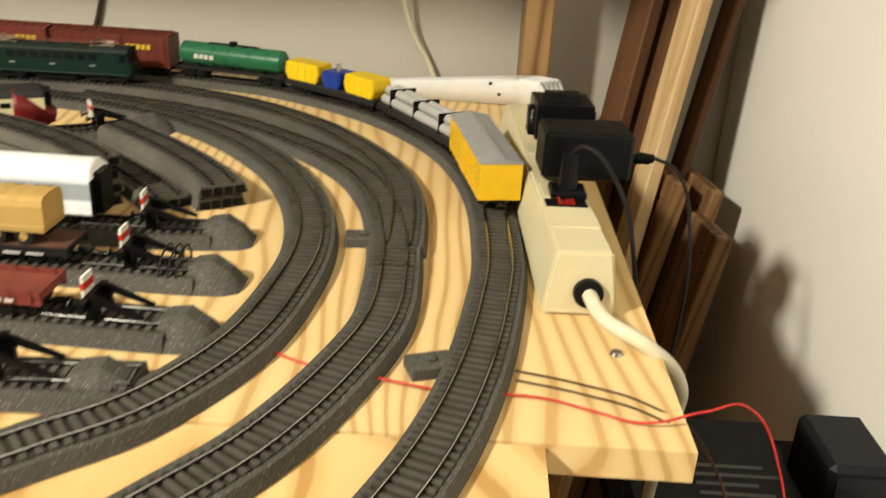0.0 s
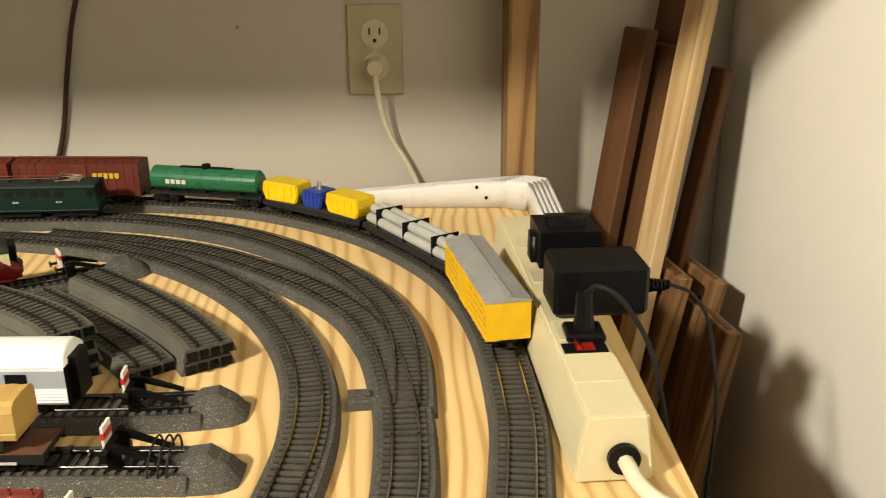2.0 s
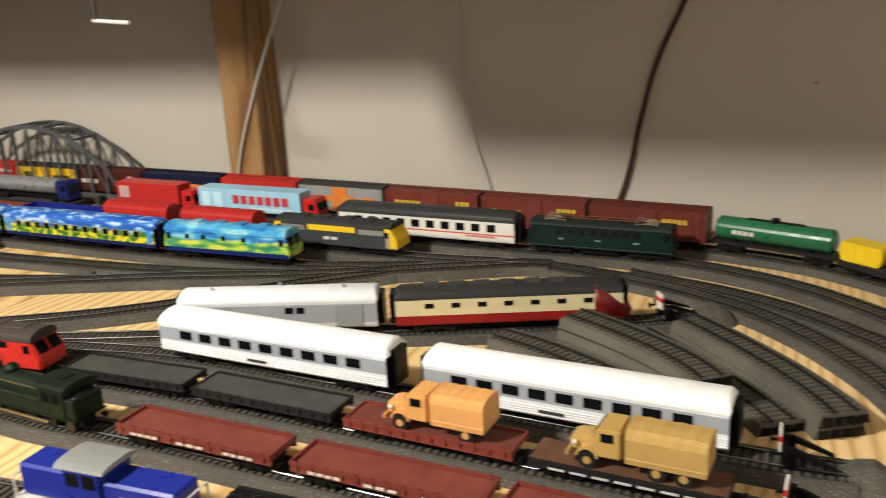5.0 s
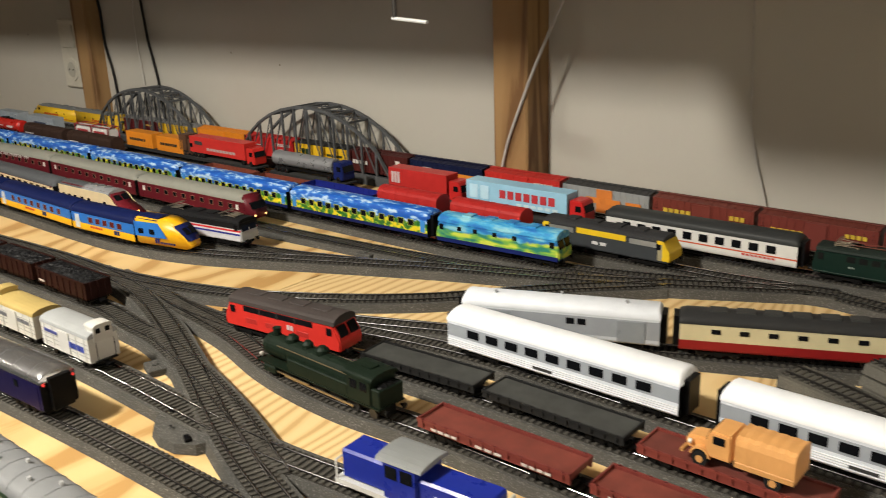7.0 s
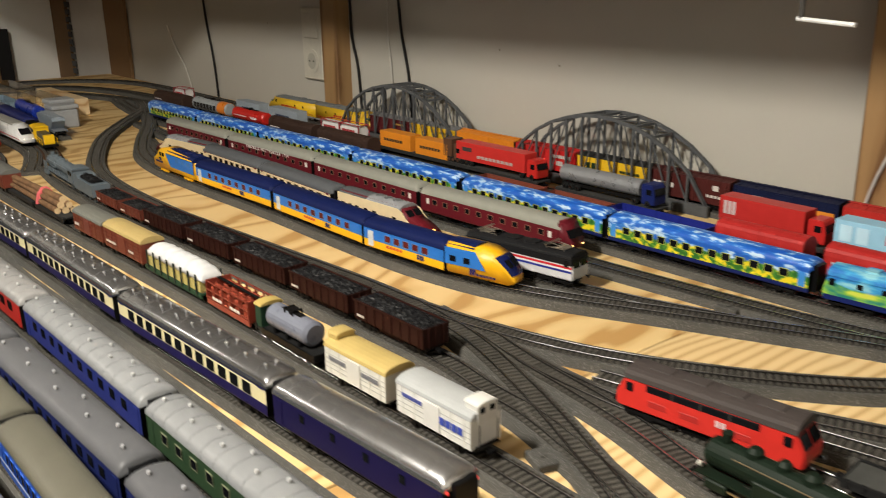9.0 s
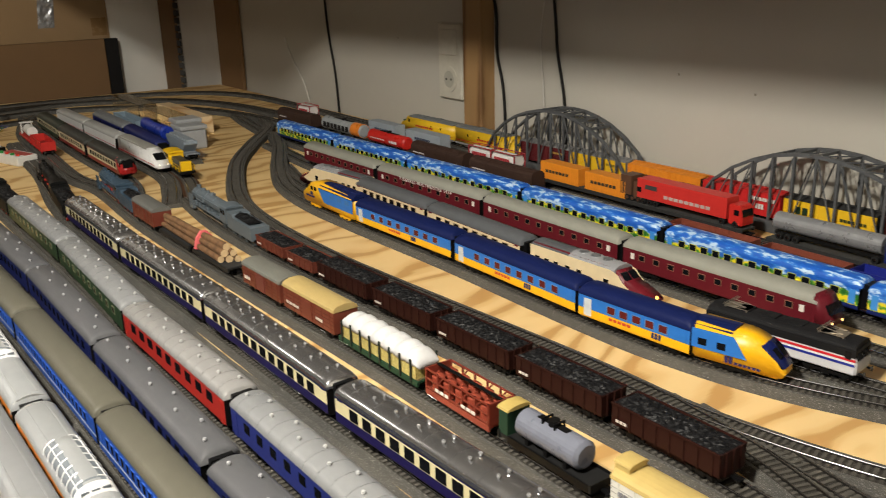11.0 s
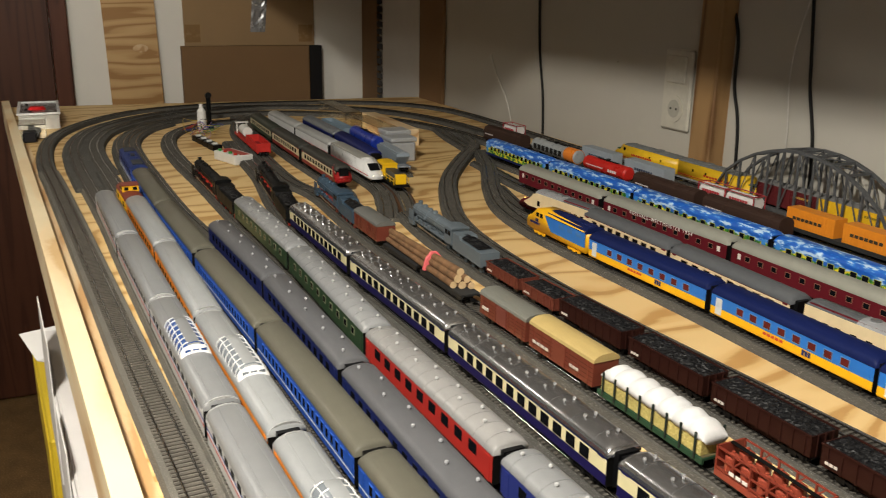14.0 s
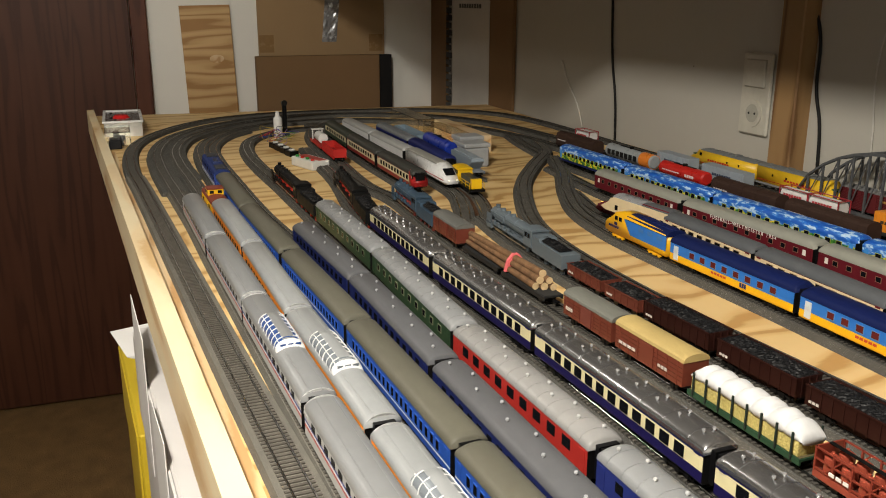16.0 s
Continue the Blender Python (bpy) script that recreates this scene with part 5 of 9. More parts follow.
for ch in fl.children:
    if ch.name.startswith("roof"):
        ch.data.materials[0] = SEAROOF
    if ch.name.startswith("body"):
        ch.data.materials[0] = SEA
windows(fl, (-0.055, -0.03, 0.0, 0.03), 0.006, 0.0170, 0.028, 0.0335)
put(fl, RM, -0.842)

# ---- blue and yellow train ----
YEL, SKY = (0.80, 0.42, 0.008), (0.022, 0.155, 0.52)


def by_coach(L):
    c = coach("blue_yellow_coach", "blue and yellow coach with a navy roof and red-lit windows", L, [(0.0205, YEL), (0.036, SKY)], (0.007, 0.013, 0.070), None, top=0.0475)
    windows(c, spread(max(4, int(L / 0.031)), -L / 2 + 0.045, L / 2 - 0.03), 0.0105, 0.0163, 0.0235, 0.0315, P((0.11, 0.018, 0.015), 0.2), P((0.10, 0.22, 0.42)))
    windows(c, [-L / 2 + 0.020], 0.009, 0.0163, 0.013, 0.032, P((0.55, 0.58, 0.6), 0.3), P((0.6, 0.6, 0.6)))
    lettering(c, -0.03, 0.0, 0.0165, 0.0155, 0.0185, P((0.5, 0.05, 0.03)), 5)
    lettering(c, 0.028, 0.040, 0.0165, 0.0135, 0.0195, P((0.02, 0.03, 0.12)), 3, name="emblem")
    return c


rake(by_coach, RJ, -1.935, -1.675, 1)
rake(by_coach, RJ, -1.675, -1.425, 1)
cabc = by_coach(0.162)
put(cabc, RJ, -1.346)
nose = thing("driving_trailer", "yellow and blue railcar front with a navy windscreen band", "locomotive")
bm = bmesh.new()
side_shape(bm, [(-0.045, 0.0095), (0.043, 0.0068), (0.0475, 0.0105), (0.0482, 0.0150), (0.0462, 0.0200), (0.0405, 0.0275), (0.0320, 0.0350), (0.0210, 0.0412), (0.0080, 0.0452), (-0.045, 0.0468)], -0.0163, 0.0163, 0, 0.0045)
for v in bm.verts:
    if v.co.x > 0.008:
        v.co.y *= 1 - 0.34 * ((v.co.x - 0.008) / 0.040) ** 2
part("body", bm, P(YEL, 0.35), nose, "", True)
bm = bmesh.new()
prism(bm, arch(0.0165, 0.0400, 0.0480, 10, 0.75), -0.0455, -0.004)
part("roof", bm, P((0.007, 0.013, 0.070), 0.38), nose, "navy roof")
bm = bmesh.new()
side_shape(bm, [(0.0478, 0.0178), (0.0470, 0.0203), (0.0412, 0.0281), (0.0328, 0.0356), (0.0250, 0.0402), (0.0225, 0.0385), (0.0330, 0.0290), (0.0400, 0.0178)], -0.0146, 0.0146, 0, 0.0018)
for v in bm.verts:
    v.co.y *= 1 - 0.30 * (max(0, v.co.x - 0.020) / 0.028) ** 2
part("windscreen_band", bm, P((0.008, 0.013, 0.075), 0.2), nose, "navy windscreen band", True)
for s in (-1, 1):
    bm = bmesh.new()
    side_shape(bm, [(0.0422, 0.0279), (0.0338, 0.0354), (0.0330, 0.0340), (0.0410, 0.0268)], s * 0.0052 - 0.0042, s * 0.0052 + 0.0042)
    part("windscreen", bm, GLASS, nose)
    bm = bmesh.new()
    side_shape(bm, [(-0.0455, 0.0205), (0.012, 0.0205), (-0.002, 0.0410), (-0.0455, 0.0410)], s * 0.0165 - 0.0003, s * 0.0165 + 0.0003)
    part("side_panel", bm, P(SKY, 0.4), nose, "blue side panel")
    lamp_part(nose, 0.0452, s * 0.008, 0.0150, 0.0016, (1.0, 0.55, 0.12), 2.5)
windows(nose, (-0.034, -0.014), 0.009, 0.0169, 0.0245, 0.0315)
lettering(nose, 0.000, 0.026, 0.0164, 0.0125, 0.0150, P((0.02, 0.02, 0.10)), 6)
lettering(nose, -0.010, -0.002, 0.0165, 0.0125, 0.0195, P((0.02, 0.02, 0.10)), 2, name="emblem")
bogie(nose, -0.005, 0.029)
nose["base"], nose["len"] = 0.03, 0.09
put(nose, RJ, -1.230, flip=False)

fp = thing("diesel_locomotive", "yellow and blue streamlined diesel locomotive with a navy roof", "locomotive")
bm = bmesh.new()
side_shape(bm, [(-0.088, 0.0085), (0.086, 0.0085), (0.0895, 0.014), (0.089, 0.025), (0.085, 0.0300), (0.072, 0.0335), (0.065, 0.0425), (0.055, 0.0470), (0.030, 0.0485), (-0.088, 0.0460)], -0.0168, 0.0168, 0, 0.0045)
part("body", bm, P(YEL, 0.35), fp, "", True)
for s in (-1, 1):
    bm = bmesh.new()
    side_shape(bm, [(-0.087, 0.0185), (0.010, 0.0185), (0.030, 0.0405), (-0.087, 0.0405)], s * 0.0170 - 0.0003, s * 0.0170 + 0.0003)
    part("side_panel", bm, P(SKY, 0.4), fp, "blue side panel")
bm = bmesh.new()
prism(bm, arch(0.0171, 0.0400, 0.0492, 10, 0.75), -0.0885, 0.026)
for x in (-0.06, -0.03, 0.0):
    cyl(bm, (x, 0, 0.047), (x, 0, 0.0505), 0.006, 14)
part("roof", bm, P((0.007, 0.013, 0.070), 0.5), fp)
windows(fp, [0.053, 0.041], 0.008, 0.0170, 0.0335, 0.0400)
for s in (-1, 1):
    bm = bmesh.new()
    side_shape(bm, [(0.0722, 0.0350), (0.0668, 0.0418), (0.0650, 0.0412), (0.0704, 0.0345)], s * 0.0065 - 0.0052, s * 0.0065 + 0.0052)
    part("windscreen", bm, GLASS, fp)
for x in (-0.075, -0.045, -0.015):
    part("roof_hatch", boxes((x - 0.009, x + 0.009, -0.007, 0.007, 0.0475, 0.0505), bevel=0.0008), P((0.012, 0.018, 0.085), 0.5), fp)
for x in (-0.07, -0.045, -0.02):
    part("side_grille", boxes((x - 0.007, x + 0.007, -0.0176, 0.0176, 0.0305, 0.0375)), P((0.05, 0.16, 0.42), 0.5), fp)
lettering(fp, 0.045, 0.075, 0.0172, 0.020, 0.0235, P((0.02, 0.02, 0.10)), 6)
lettering(fp, 0.050, 0.058, 0.0173, 0.025, 0.0300, P((0.02, 0.02, 0.10)), 2, name="emblem")
for t in (-1, 1):
    bogie(fp, t * 0.052, 0.026, P(YEL, 0.5))
fp["base"], fp["len"] = 0.104, 0.18
put(fp, RJ, -2.025, flip=True)

# ---- cream and maroon railcar ----
MAR, CRM, SLATE = (0.12, 0.010, 0.016), (0.70, 0.56, 0.34), (0.095, 0.10, 0.107)


def tee_coach(L):
    return coach("railcar_coach", "cream and maroon railcar coach with a slate-grey roof", L, [(0.0175, MAR), (0.0345, CRM), (0.036, MAR)], SLATE, (8, 0.0120, 0.0225, 0.0315, (0.35, 0.25, 0.15)), top=0.0475)


rake(tee_coach, RK, -2.055, -1.83, 1)
rake(tee_coach, RK, -1.83, -1.59, 1)


def tee_head():
    r = thing("power_car", "maroon and cream bulbous-nosed railcar head with a silver roof", "locomotive")
    bm = bmesh.new()
    side_shape(bm, [(-0.10, 0.0095), (0.094, 0.0085), (0.100, 0.013), (0.098, 0.020), (0.080, 0.0285), (0.062, 0.033), (0.052, 0.0425), (0.040, 0.0465), (-0.10, 0.0465)], -0.0163, 0.0163, 0, 0.0048)
    part("body", bm, P(MAR, 0.3), r, "", True)
    for s in (-1, 1):
        bm = bmesh.new()
        side_shape(bm, [(-0.099, 0.0175), (0.066, 0.0175), (0.080, 0.0222), (0.060, 0.0330), (0.052, 0.0410), (0.042, 0.0440), (-0.099, 0.0440)], s * 0.0165 - 0.0003, s * 0.0165 + 0.0003)
        part("side_panel", bm, P(CRM, 0.4), r, "cream side panel")
    windows(r, (-0.085, -0.068, -0.051, -0.03, -0.01, 0.035), 0.008, 0.0168, 0.0225, 0.0310)
    bm = bmesh.new()
    prism(bm, arch(0.0164, 0.0385, 0.0485, 10, 0.8), -0.099, -0.030)
    part("roof", bm, P(SLATE, 0.4), r, "slate-grey roof")
    bm = bmesh.new()
    prism(bm, arch(0.0166, 0.0400, 0.0492, 10, 0.8), -0.030, 0.047)
    part("front_roof", bm, P((0.50, 0.51, 0.53), 0.22, 0.45), r, "silver grilled roof")
    for x in (-0.018, 0.002, 0.022):
        bm = bmesh.new()
        cyl(bm, (x, 0, 0.0480), (x, 0, 0.0503), 0.006, 14)
        part("roof_fan", bm, P((0.22, 0.23, 0.24), 0.35, 0.5), r)
    for x in spread(7, -0.026, 0.044):
        part("roof_slat", boxes((x - 0.0005, x + 0.0005, -0.0145, 0.0145, 0.0455, 0.0466)), P((0.25, 0.26, 0.27), 0.35), r)
    for s in (-1, 1):
        bm = bmesh.new()
        side_shape(bm, [(0.0640, 0.0335), (0.0545, 0.0420), (0.0525, 0.0420), (0.0620, 0.0335)], s * 0.0065 - 0.0050, s * 0.0065 + 0.0050)
        part("windscreen", bm, GLASS, r)
    lamp_part(r, 0.0985, 0, 0.0215, 0.0022, (1.0, 0.5, 0.1), 3.0)
    for t in (-1, 1):
        bogie(r, t * 0.062, 0.029)
    r["base"], r["len"] = 0.124, 0.2
    return r


h1 = tee_head()
put(h1, RK, -1.478)
h2 = copy_thing(h1, h1.matrix_basis)
put(h2, RK, -2.145, flip=True)
put(box_loco("electric_locomotive", "silver electric locomotive with a black top and striped sides", 0.172, (0.55, 0.55, 0.56), (0.012, 0.012, 0.013), [(0.0285, 0.0365, (0.012, 0.012, 0.013)), (0.0195, 0.0218, (0.02, 0.03, 0.25)), (0.0221, 0.0241, (0.7, 0.7, 0.7)), (0.0244, 0.0268, (0.55, 0.02, 0.03))], slope=0.004, pantos=True, win=0, top=0.042), RK, -1.226)


# ---- maroon express ----
def maroon(L, nose=0):
    c = coach("maroon_coach", "maroon express railcar coach with an olive-grey roof", L, [(0.036, (0.105, 0.010, 0.016))], (0.27, 0.27, 0.23), (10, 0.0085, 0.0235, 0.0300, (0.22, 0.11, 0.07)), top=0.0475)
    for s in (-1, 1):
        lettering(c, s * (L / 2 - 0.022) - 0.003, s * (L / 2 - 0.022) + 0.003, 0.0165, 0.0225, 0.0305, P((0.7, 0.66, 0.6)), 1, name="sign")
    return c


rake(maroon, RL, -2.42, -2.13, 1)
wm = maroon(0.31)
put(wm, RL, -1.975)
for s in (-1, 1):
    cu = bpy.data.curves.new("words", "FONT")
    cu.body, cu.size, cu.extrude, cu.align_x = "FUSSBALL-WELTMEISTER 1954", 0.0082, 0.0002, "CENTER"
    cu.space_character = 1.45
    cu.materials.append(P((0.72, 0.70, 0.66)))
    tx = new("lettering", cu)
    tx.parent = wm
    tx.matrix_basis = pose(0, s * 0.0167, 0.0305, 90, 0, 0 if s < 0 else 180)
put(maroon(0.304), RL, -1.668)
tail = maroon(0.285)
put(tail, RL, -1.372)
bm = bmesh.new()
side_shape(bm, [(0.130, 0.0095), (0.150, 0.0095), (0.154, 0.014), (0.152, 0.024), (0.147, 0.034), (0.140, 0.0455), (0.130, 0.047)], -0.0160, 0.0160, 0, 0.0035)
part("front", bm, P((0.105, 0.010, 0.016), 0.35), tail, "", True)
bm = bmesh.new()
side_shape(bm, [(0.1535, 0.0265), (0.1480, 0.0360), (0.1450, 0.0360), (0.1500, 0.0265)], -0.0130, 0.0130)
part("windscreen", bm, GLASS, tail)
for s in (-1, 1):
    lamp_part(tail, 0.1530, s * 0.010, 0.0165, 0.0014, (1.0, 0.6, 0.2), 2.0)

# ---- coal train ----
for i, (a, b) in enumerate(((-1.92, -1.82), (-1.82, -1.735))):
    put(coal_car("small brown open wagon heaped with coal", b - a - 0.002, (0.12, 0.032, 0.02), 0.026, i + 1, False), RI, (a + b) / 2)
for i, (a, b) in enumerate(((-1.735, -1.605), (-1.605, -1.48), (-1.48, -1.35), (-1.35, -1.225), (-1.225, -1.10))):
    put(coal_car("dark brown hopper wagon heaped with coal", b - a - 0.002, (0.024, 0.007, 0.005), 0.031, i + 11), RI, (a + b) / 2)
put(steam_loco("grey steam locomotive with its tender", 0.30, (0.11, 0.135, 0.155), (0.075, 0.09, 0.10)), RI, -2.07)

# ---- goods train ----
put(steam_loco("blue-grey steam locomotive with a dark tender", 0.27, (0.045, 0.075, 0.11), (0.25, 0.04, 0.03)), RH, -2.345)
put(van("covered_wagon", "brown covered wagon with a grey arched roof", 0.112, (0.15, 0.036, 0.022), (0.13, 0.13, 0.12)), RH, -2.155)
put(van("covered_wagon", "brown boarded covered wagon with a grey arched roof", 0.112, (0.145, 0.036, 0.022), (0.15, 0.15, 0.13), marks=[(-0.045, -0.030, 0.018, 0.022, (0.6, 0.55, 0.5), 3)], door=(0.15, 0.04, 0.03)), RH, -1.72)
put(van("covered_wagon", "long brown covered wagon with a mustard roof and brakeman's cabin", 0.125, (0.155, 0.038, 0.023), (0.42, 0.31, 0.12), marks=[(-0.05, -0.02, 0.018, 0.021, (0.6, 0.55, 0.5), 4), (0.02, 0.035, 0.018, 0.021, (0.6, 0.55, 0.5), 3)], eave=0.036, top=0.044), RH, -1.602)
# two flat wagons under tree trunks
for x in (-2.02, -1.885):
    put(flat_car("black flat wagon under a load of trunks", 0.132, (0.03, 0.03, 0.03), (0.02, 0.02, 0.02), 0.029, 0.0135, 0, 2, 0), RH, x)
BARK = paint("bark", (0.16, 0.085, 0.04), 0.85, 0, 0.35, 90, 500, 0.6)
CUT = paint("cut_wood", (0.62, 0.45, 0.25), 0.7, 0, 0.15, 200)
logs = thing("log_load", "bundle of brown tree trunks tied with a pink band", "logs")
for k, (y, z) in enumerate(((-0.0095, 0.0215), (0.0, 0.0215), (0.0095, 0.0215), (-0.005, 0.0300), (0.005, 0.0300), (0.0, 0.0375))):
    bm = bmesh.new()
    e = (k * 7 % 5 - 2) * 0.003
    cyl(bm, (-0.115 + e, y * 0.8 + 0.0025 * math.sin(k * 2.1), z + 0.0025 * math.cos(k * 1.7)), (0.108 + e, y * 1.05, z), 0.0036 + 0.0005 * (k % 3), 11, 0, 0.0046 + 0.0006 * (k % 2))
    lg = part("log", bm, BARK, logs)
    bm = bmesh.new()
    cyl(bm, (0.108 + e, y * 1.05, z), (0.1086 + e, y * 1.05, z), 0.0048 + 0.0006 * (k % 2), 11)
    part("cut_end", bm, CUT, lg, "pale sawn end")
bm = bmesh.new()
prism(bm, [(-0.016, 0.019), (0.016, 0.019), (0.012, 0.034), (0.004, 0.0435), (-0.004, 0.0435), (-0.012, 0.034)], 0.020, 0.026)
part("band", bm, P((0.75, 0.15, 0.16), 0.5), logs, "pink elastic band")
logs["base"], logs["len"] = 0.12, 0.22
put(logs, RH, -1.955, -0.003)

# stake wagon with a white cover
st = flat_car("green stake wagon with straw-coloured load", 0.158, (0.10, 0.08, 0.04), (0.02, 0.055, 0.03), 0.030, 0.0130, 0, 2, 8, "stake_wagon")
put(st, RH, -1.462)
load = thing("covered_load", "straw bales under a lumpy white tarpaulin", "load")
bm = bmesh.new()
box(bm, -0.070, 0.070, -0.0135, 0.0135, 0.0136, 0.0290)
part("straw", bm, speckle("straw", (0.55, 0.46, 0.16), (0.72, 0.62, 0.28), 500, 0.9, 0.002), load)
n, m_ = 84, 14
vv, ff = [], []
for i in range(n + 1):
    u = i / n
    x = -0.0735 + 0.147 * u
    end = min(1, 8 * u, 8 * (1 - u)) ** 0.5
    lump = 0.0052 * (abs(math.sin(u * math.pi * 7)) ** 0.6 - 0.75) + 0.0012 * noise.noise((u * 30, 1, 0))
    for j in range(m_ + 1):
        a = math.pi * j / m_
        vv.append((x, (0.0148 + lump * 0.25) * math.cos(a) * (0.9 + 0.1 * end), 0.0275 + (0.0135 * end + lump) * math.sin(a) ** 0.7 + 0.0005 * noise.noise((i * 0.25, j * 0.8, 3))))
for i in range(n):
    for j in range(m_):
        q0 = i * (m_ + 1) + j
        ff.append((q0, q0 + 1, q0 + m_ + 2, q0 + m_ + 1))
TARP = paint("white_tarpaulin", (0.60, 0.60, 0.60), 0.8, 0, 0.05, 120, 400, 0.3)
tp = raw("tarpaulin", vv, ff, TARP, load)
tp.data.shade_smooth()
sol = tp.modifiers.new("thickness", "SOLIDIFY")
sol.thickness = 0.0006
load["base"], load["len"] = 0.1, 0.15
put(load, RH, -1.462)

# red pot wagon
fr = flat_car("red frame wagon carrying round pots", 0.105, (0.10, 0.03, 0.02), (0.26, 0.05, 0.03), 0.030, 0.0135, 0, 2, 0, "pot_wagon", marks=[(-0.03, -0.01, 0.017, 0.020, (0.75, 0.7, 0.65), 3), (0.01, 0.03, 0.017, 0.020, (0.75, 0.7, 0.65), 3)])
RED = P((0.20, 0.034, 0.020), 0.4)
for s in (-1, 1):
    bm = bmesh.new()
    for z in (0.0150, 0.0235, 0.0330):
        box(bm, -0.047, 0.047, s * 0.0145 - 0.0007, s * 0.0145 + 0.0007, z, z + 0.0014)
    for x in np.linspace(-0.0465, 0.0465, 6):
        box(bm, x - 0.0008, x + 0.0008, s * 0.0145 - 0.0009, s * 0.0145 + 0.0009, 0.0135, 0.0344)
    for x in (-0.037, 0.0, 0.019):
        side_shape(bm, [(x - 0.0008, 0.0140), (x + 0.0008, 0.0140), (x + 0.018, 0.0330), (x + 0.0164, 0.0330)], s * 0.0145 - 0.0006, s * 0.0145 + 0.0006)
    part("side_frame", bm, RED, fr)
    part("end_wall", boxes((s * 0.047 - 0.0008, s * 0.047 + 0.0008, -0.0145, 0.0145, 0.0135, 0.0344)), RED, fr)
part("walkway", boxes((-0.047, 0.047, -0.0018, 0.0018, 0.0340, 0.0350)), DARK, fr)
for x in np.linspace(-0.036, 0.036, 5):
    for y in (-0.0075, 0.0075):
        def pot(bm):
            cyl(bm, (0, 0, 0.0135), (0, 0, 0.0280), 0.0064, 14)
            cyl(bm, (0, 0, 0.0280), (0, 0, 0.0312), 0.0064, 14, 0, 0.0022)
            cyl(bm, (0, 0, 0.0312), (0, 0, 0.0328), 0.0014, 8)
        shared("pot", "pot", pot, P((0.30, 0.06, 0.035), 0.22), fr, (x, y, 0))
put(fr, RH, -1.322)
tk = tank_car("grey tank wagon on a black frame with a mustard cabin", 0.120, (0.16, 0.17, 0.21), (0.015, 0.015, 0.015), 0.0125, 0.0275, axles=2, half=0.034, marks=[(-0.028, -0.008, 0.012, 0.0145, (0.7, 0.7, 0.7), 3)])
part("brake_cabin", boxes((-0.055, -0.044, -0.0125, 0.0125, 0.0105, 0.036)), P((0.02, 0.05, 0.03)), tk)
bm = bmesh.new()
prism(bm, arch(0.0135, 0.036, 0.040, 8), -0.0565, -0.0425)
part("cabin_roof", bm, P((0.45, 0.33, 0.10), 0.55), tk, "mustard roof")
for x in (-0.008, 0.006):
    part("pipe_hoop", boxes((x - 0.0008, x + 0.0008, -0.0060, -0.0048, 0.0385, 0.0440), (x - 0.0008, x + 0.0008, 0.0048, 0.0060, 0.0385, 0.0440), (x - 0.0008, x + 0.0008, -0.0048, 0.0048, 0.0428, 0.0440)), BLACK, tk, "black pipe hoop")
for s in (-1, 1):
    part("sole_bar", boxes((-0.042, 0.052, min(s * 0.0122, s * 0.0140), max(s * 0.0122, s * 0.0140), 0.0085, 0.0150)), BLACK, tk, "black sole bar")
put(tk, RH, -1.208, flip=False)
put(van("refrigerator_wagon", "white refrigerator wagon with a mustard roof", 0.096, (0.66, 0.64, 0.58), (0.46, 0.34, 0.12), eave=0.035, top=0.042, door=(0.62, 0.60, 0.55), marks=[(-0.035, -0.012, 0.024, 0.028, (0.2, 0.2, 0.22), 6), (0.012, 0.036, 0.024, 0.028, (0.2, 0.2, 0.22), 5)], cabin=(0.46, 0.34, 0.12)), RH, -1.090, flip=True)
put(van("refrigerator_wagon", "white refrigerator wagon with blue bars and a grey roof", 0.096, (0.68, 0.67, 0.63), (0.36, 0.37, 0.37), eave=0.035, top=0.042, door=(0.64, 0.63, 0.6), marks=[(-0.036, -0.012, 0.027, 0.030, (0.08, 0.10, 0.35), 6), (0.010, 0.036, 0.020, 0.026, (0.05, 0.08, 0.40), 4)], cabin=(0.62, 0.61, 0.57)), RH, -0.988)

# ---- engines of the front rows ----
put(steam_loco("black steam locomotive with red wheels and tender", 0.385, (0.007, 0.007, 0.007), (0.48, 0.035, 0.018)), RF, -2.535)
put(steam_loco("black steam locomotive with red wheels, behind the first", 0.385, (0.007, 0.007, 0.007), (0.48, 0.035, 0.018)), RG, -2.455)
cb = van("caboose", "yellow caboose with a red-brown roof and raised lookout", 0.130, (0.78, 0.44, 0.012), (0.19, 0.035, 0.02), arched=True, axles=4, boards=True)
part("cupola", boxes((-0.016, 0.012, -0.0140, 0.0140, 0.039, 0.0500), bevel=0.0008), P((0.78, 0.44, 0.012)), cb, "yellow lookout")
part("cupola_roof", boxes((-0.018, 0.014, -0.0150, 0.0150, 0.0500, 0.0515), bevel=0.0006), P((0.19, 0.035, 0.02), 0.5), cb, "red-brown roof")
for x, y in ((0.0125, -0.007), (0.0125, 0.007), (-0.0165, -0.007), (-0.0165, 0.007)):
    part("window", boxes((x - 0.0004, x + 0.0004, y - 0.0035, y + 0.0035, 0.0425, 0.0478)), GLASS, cb)
windows(cb, (-0.009, 0.005), 0.007, 0.0142, 0.0425, 0.0475)
windows(cb, (-0.035, 0.035), 0.009, 0.0163, 0.021, 0.029)
put(cb, RC, -2.462)
bl = box_loco("diesel_locomotive", "blue diesel locomotive with a dark roof panel and white lining", 0.24, (0.012, 0.035, 0.20), (0.012, 0.028, 0.13), [(0.016, 0.0178, (0.68, 0.68, 0.68)), (0.0115, 0.0125, (0.55, 0.55, 0.55))], win=5)
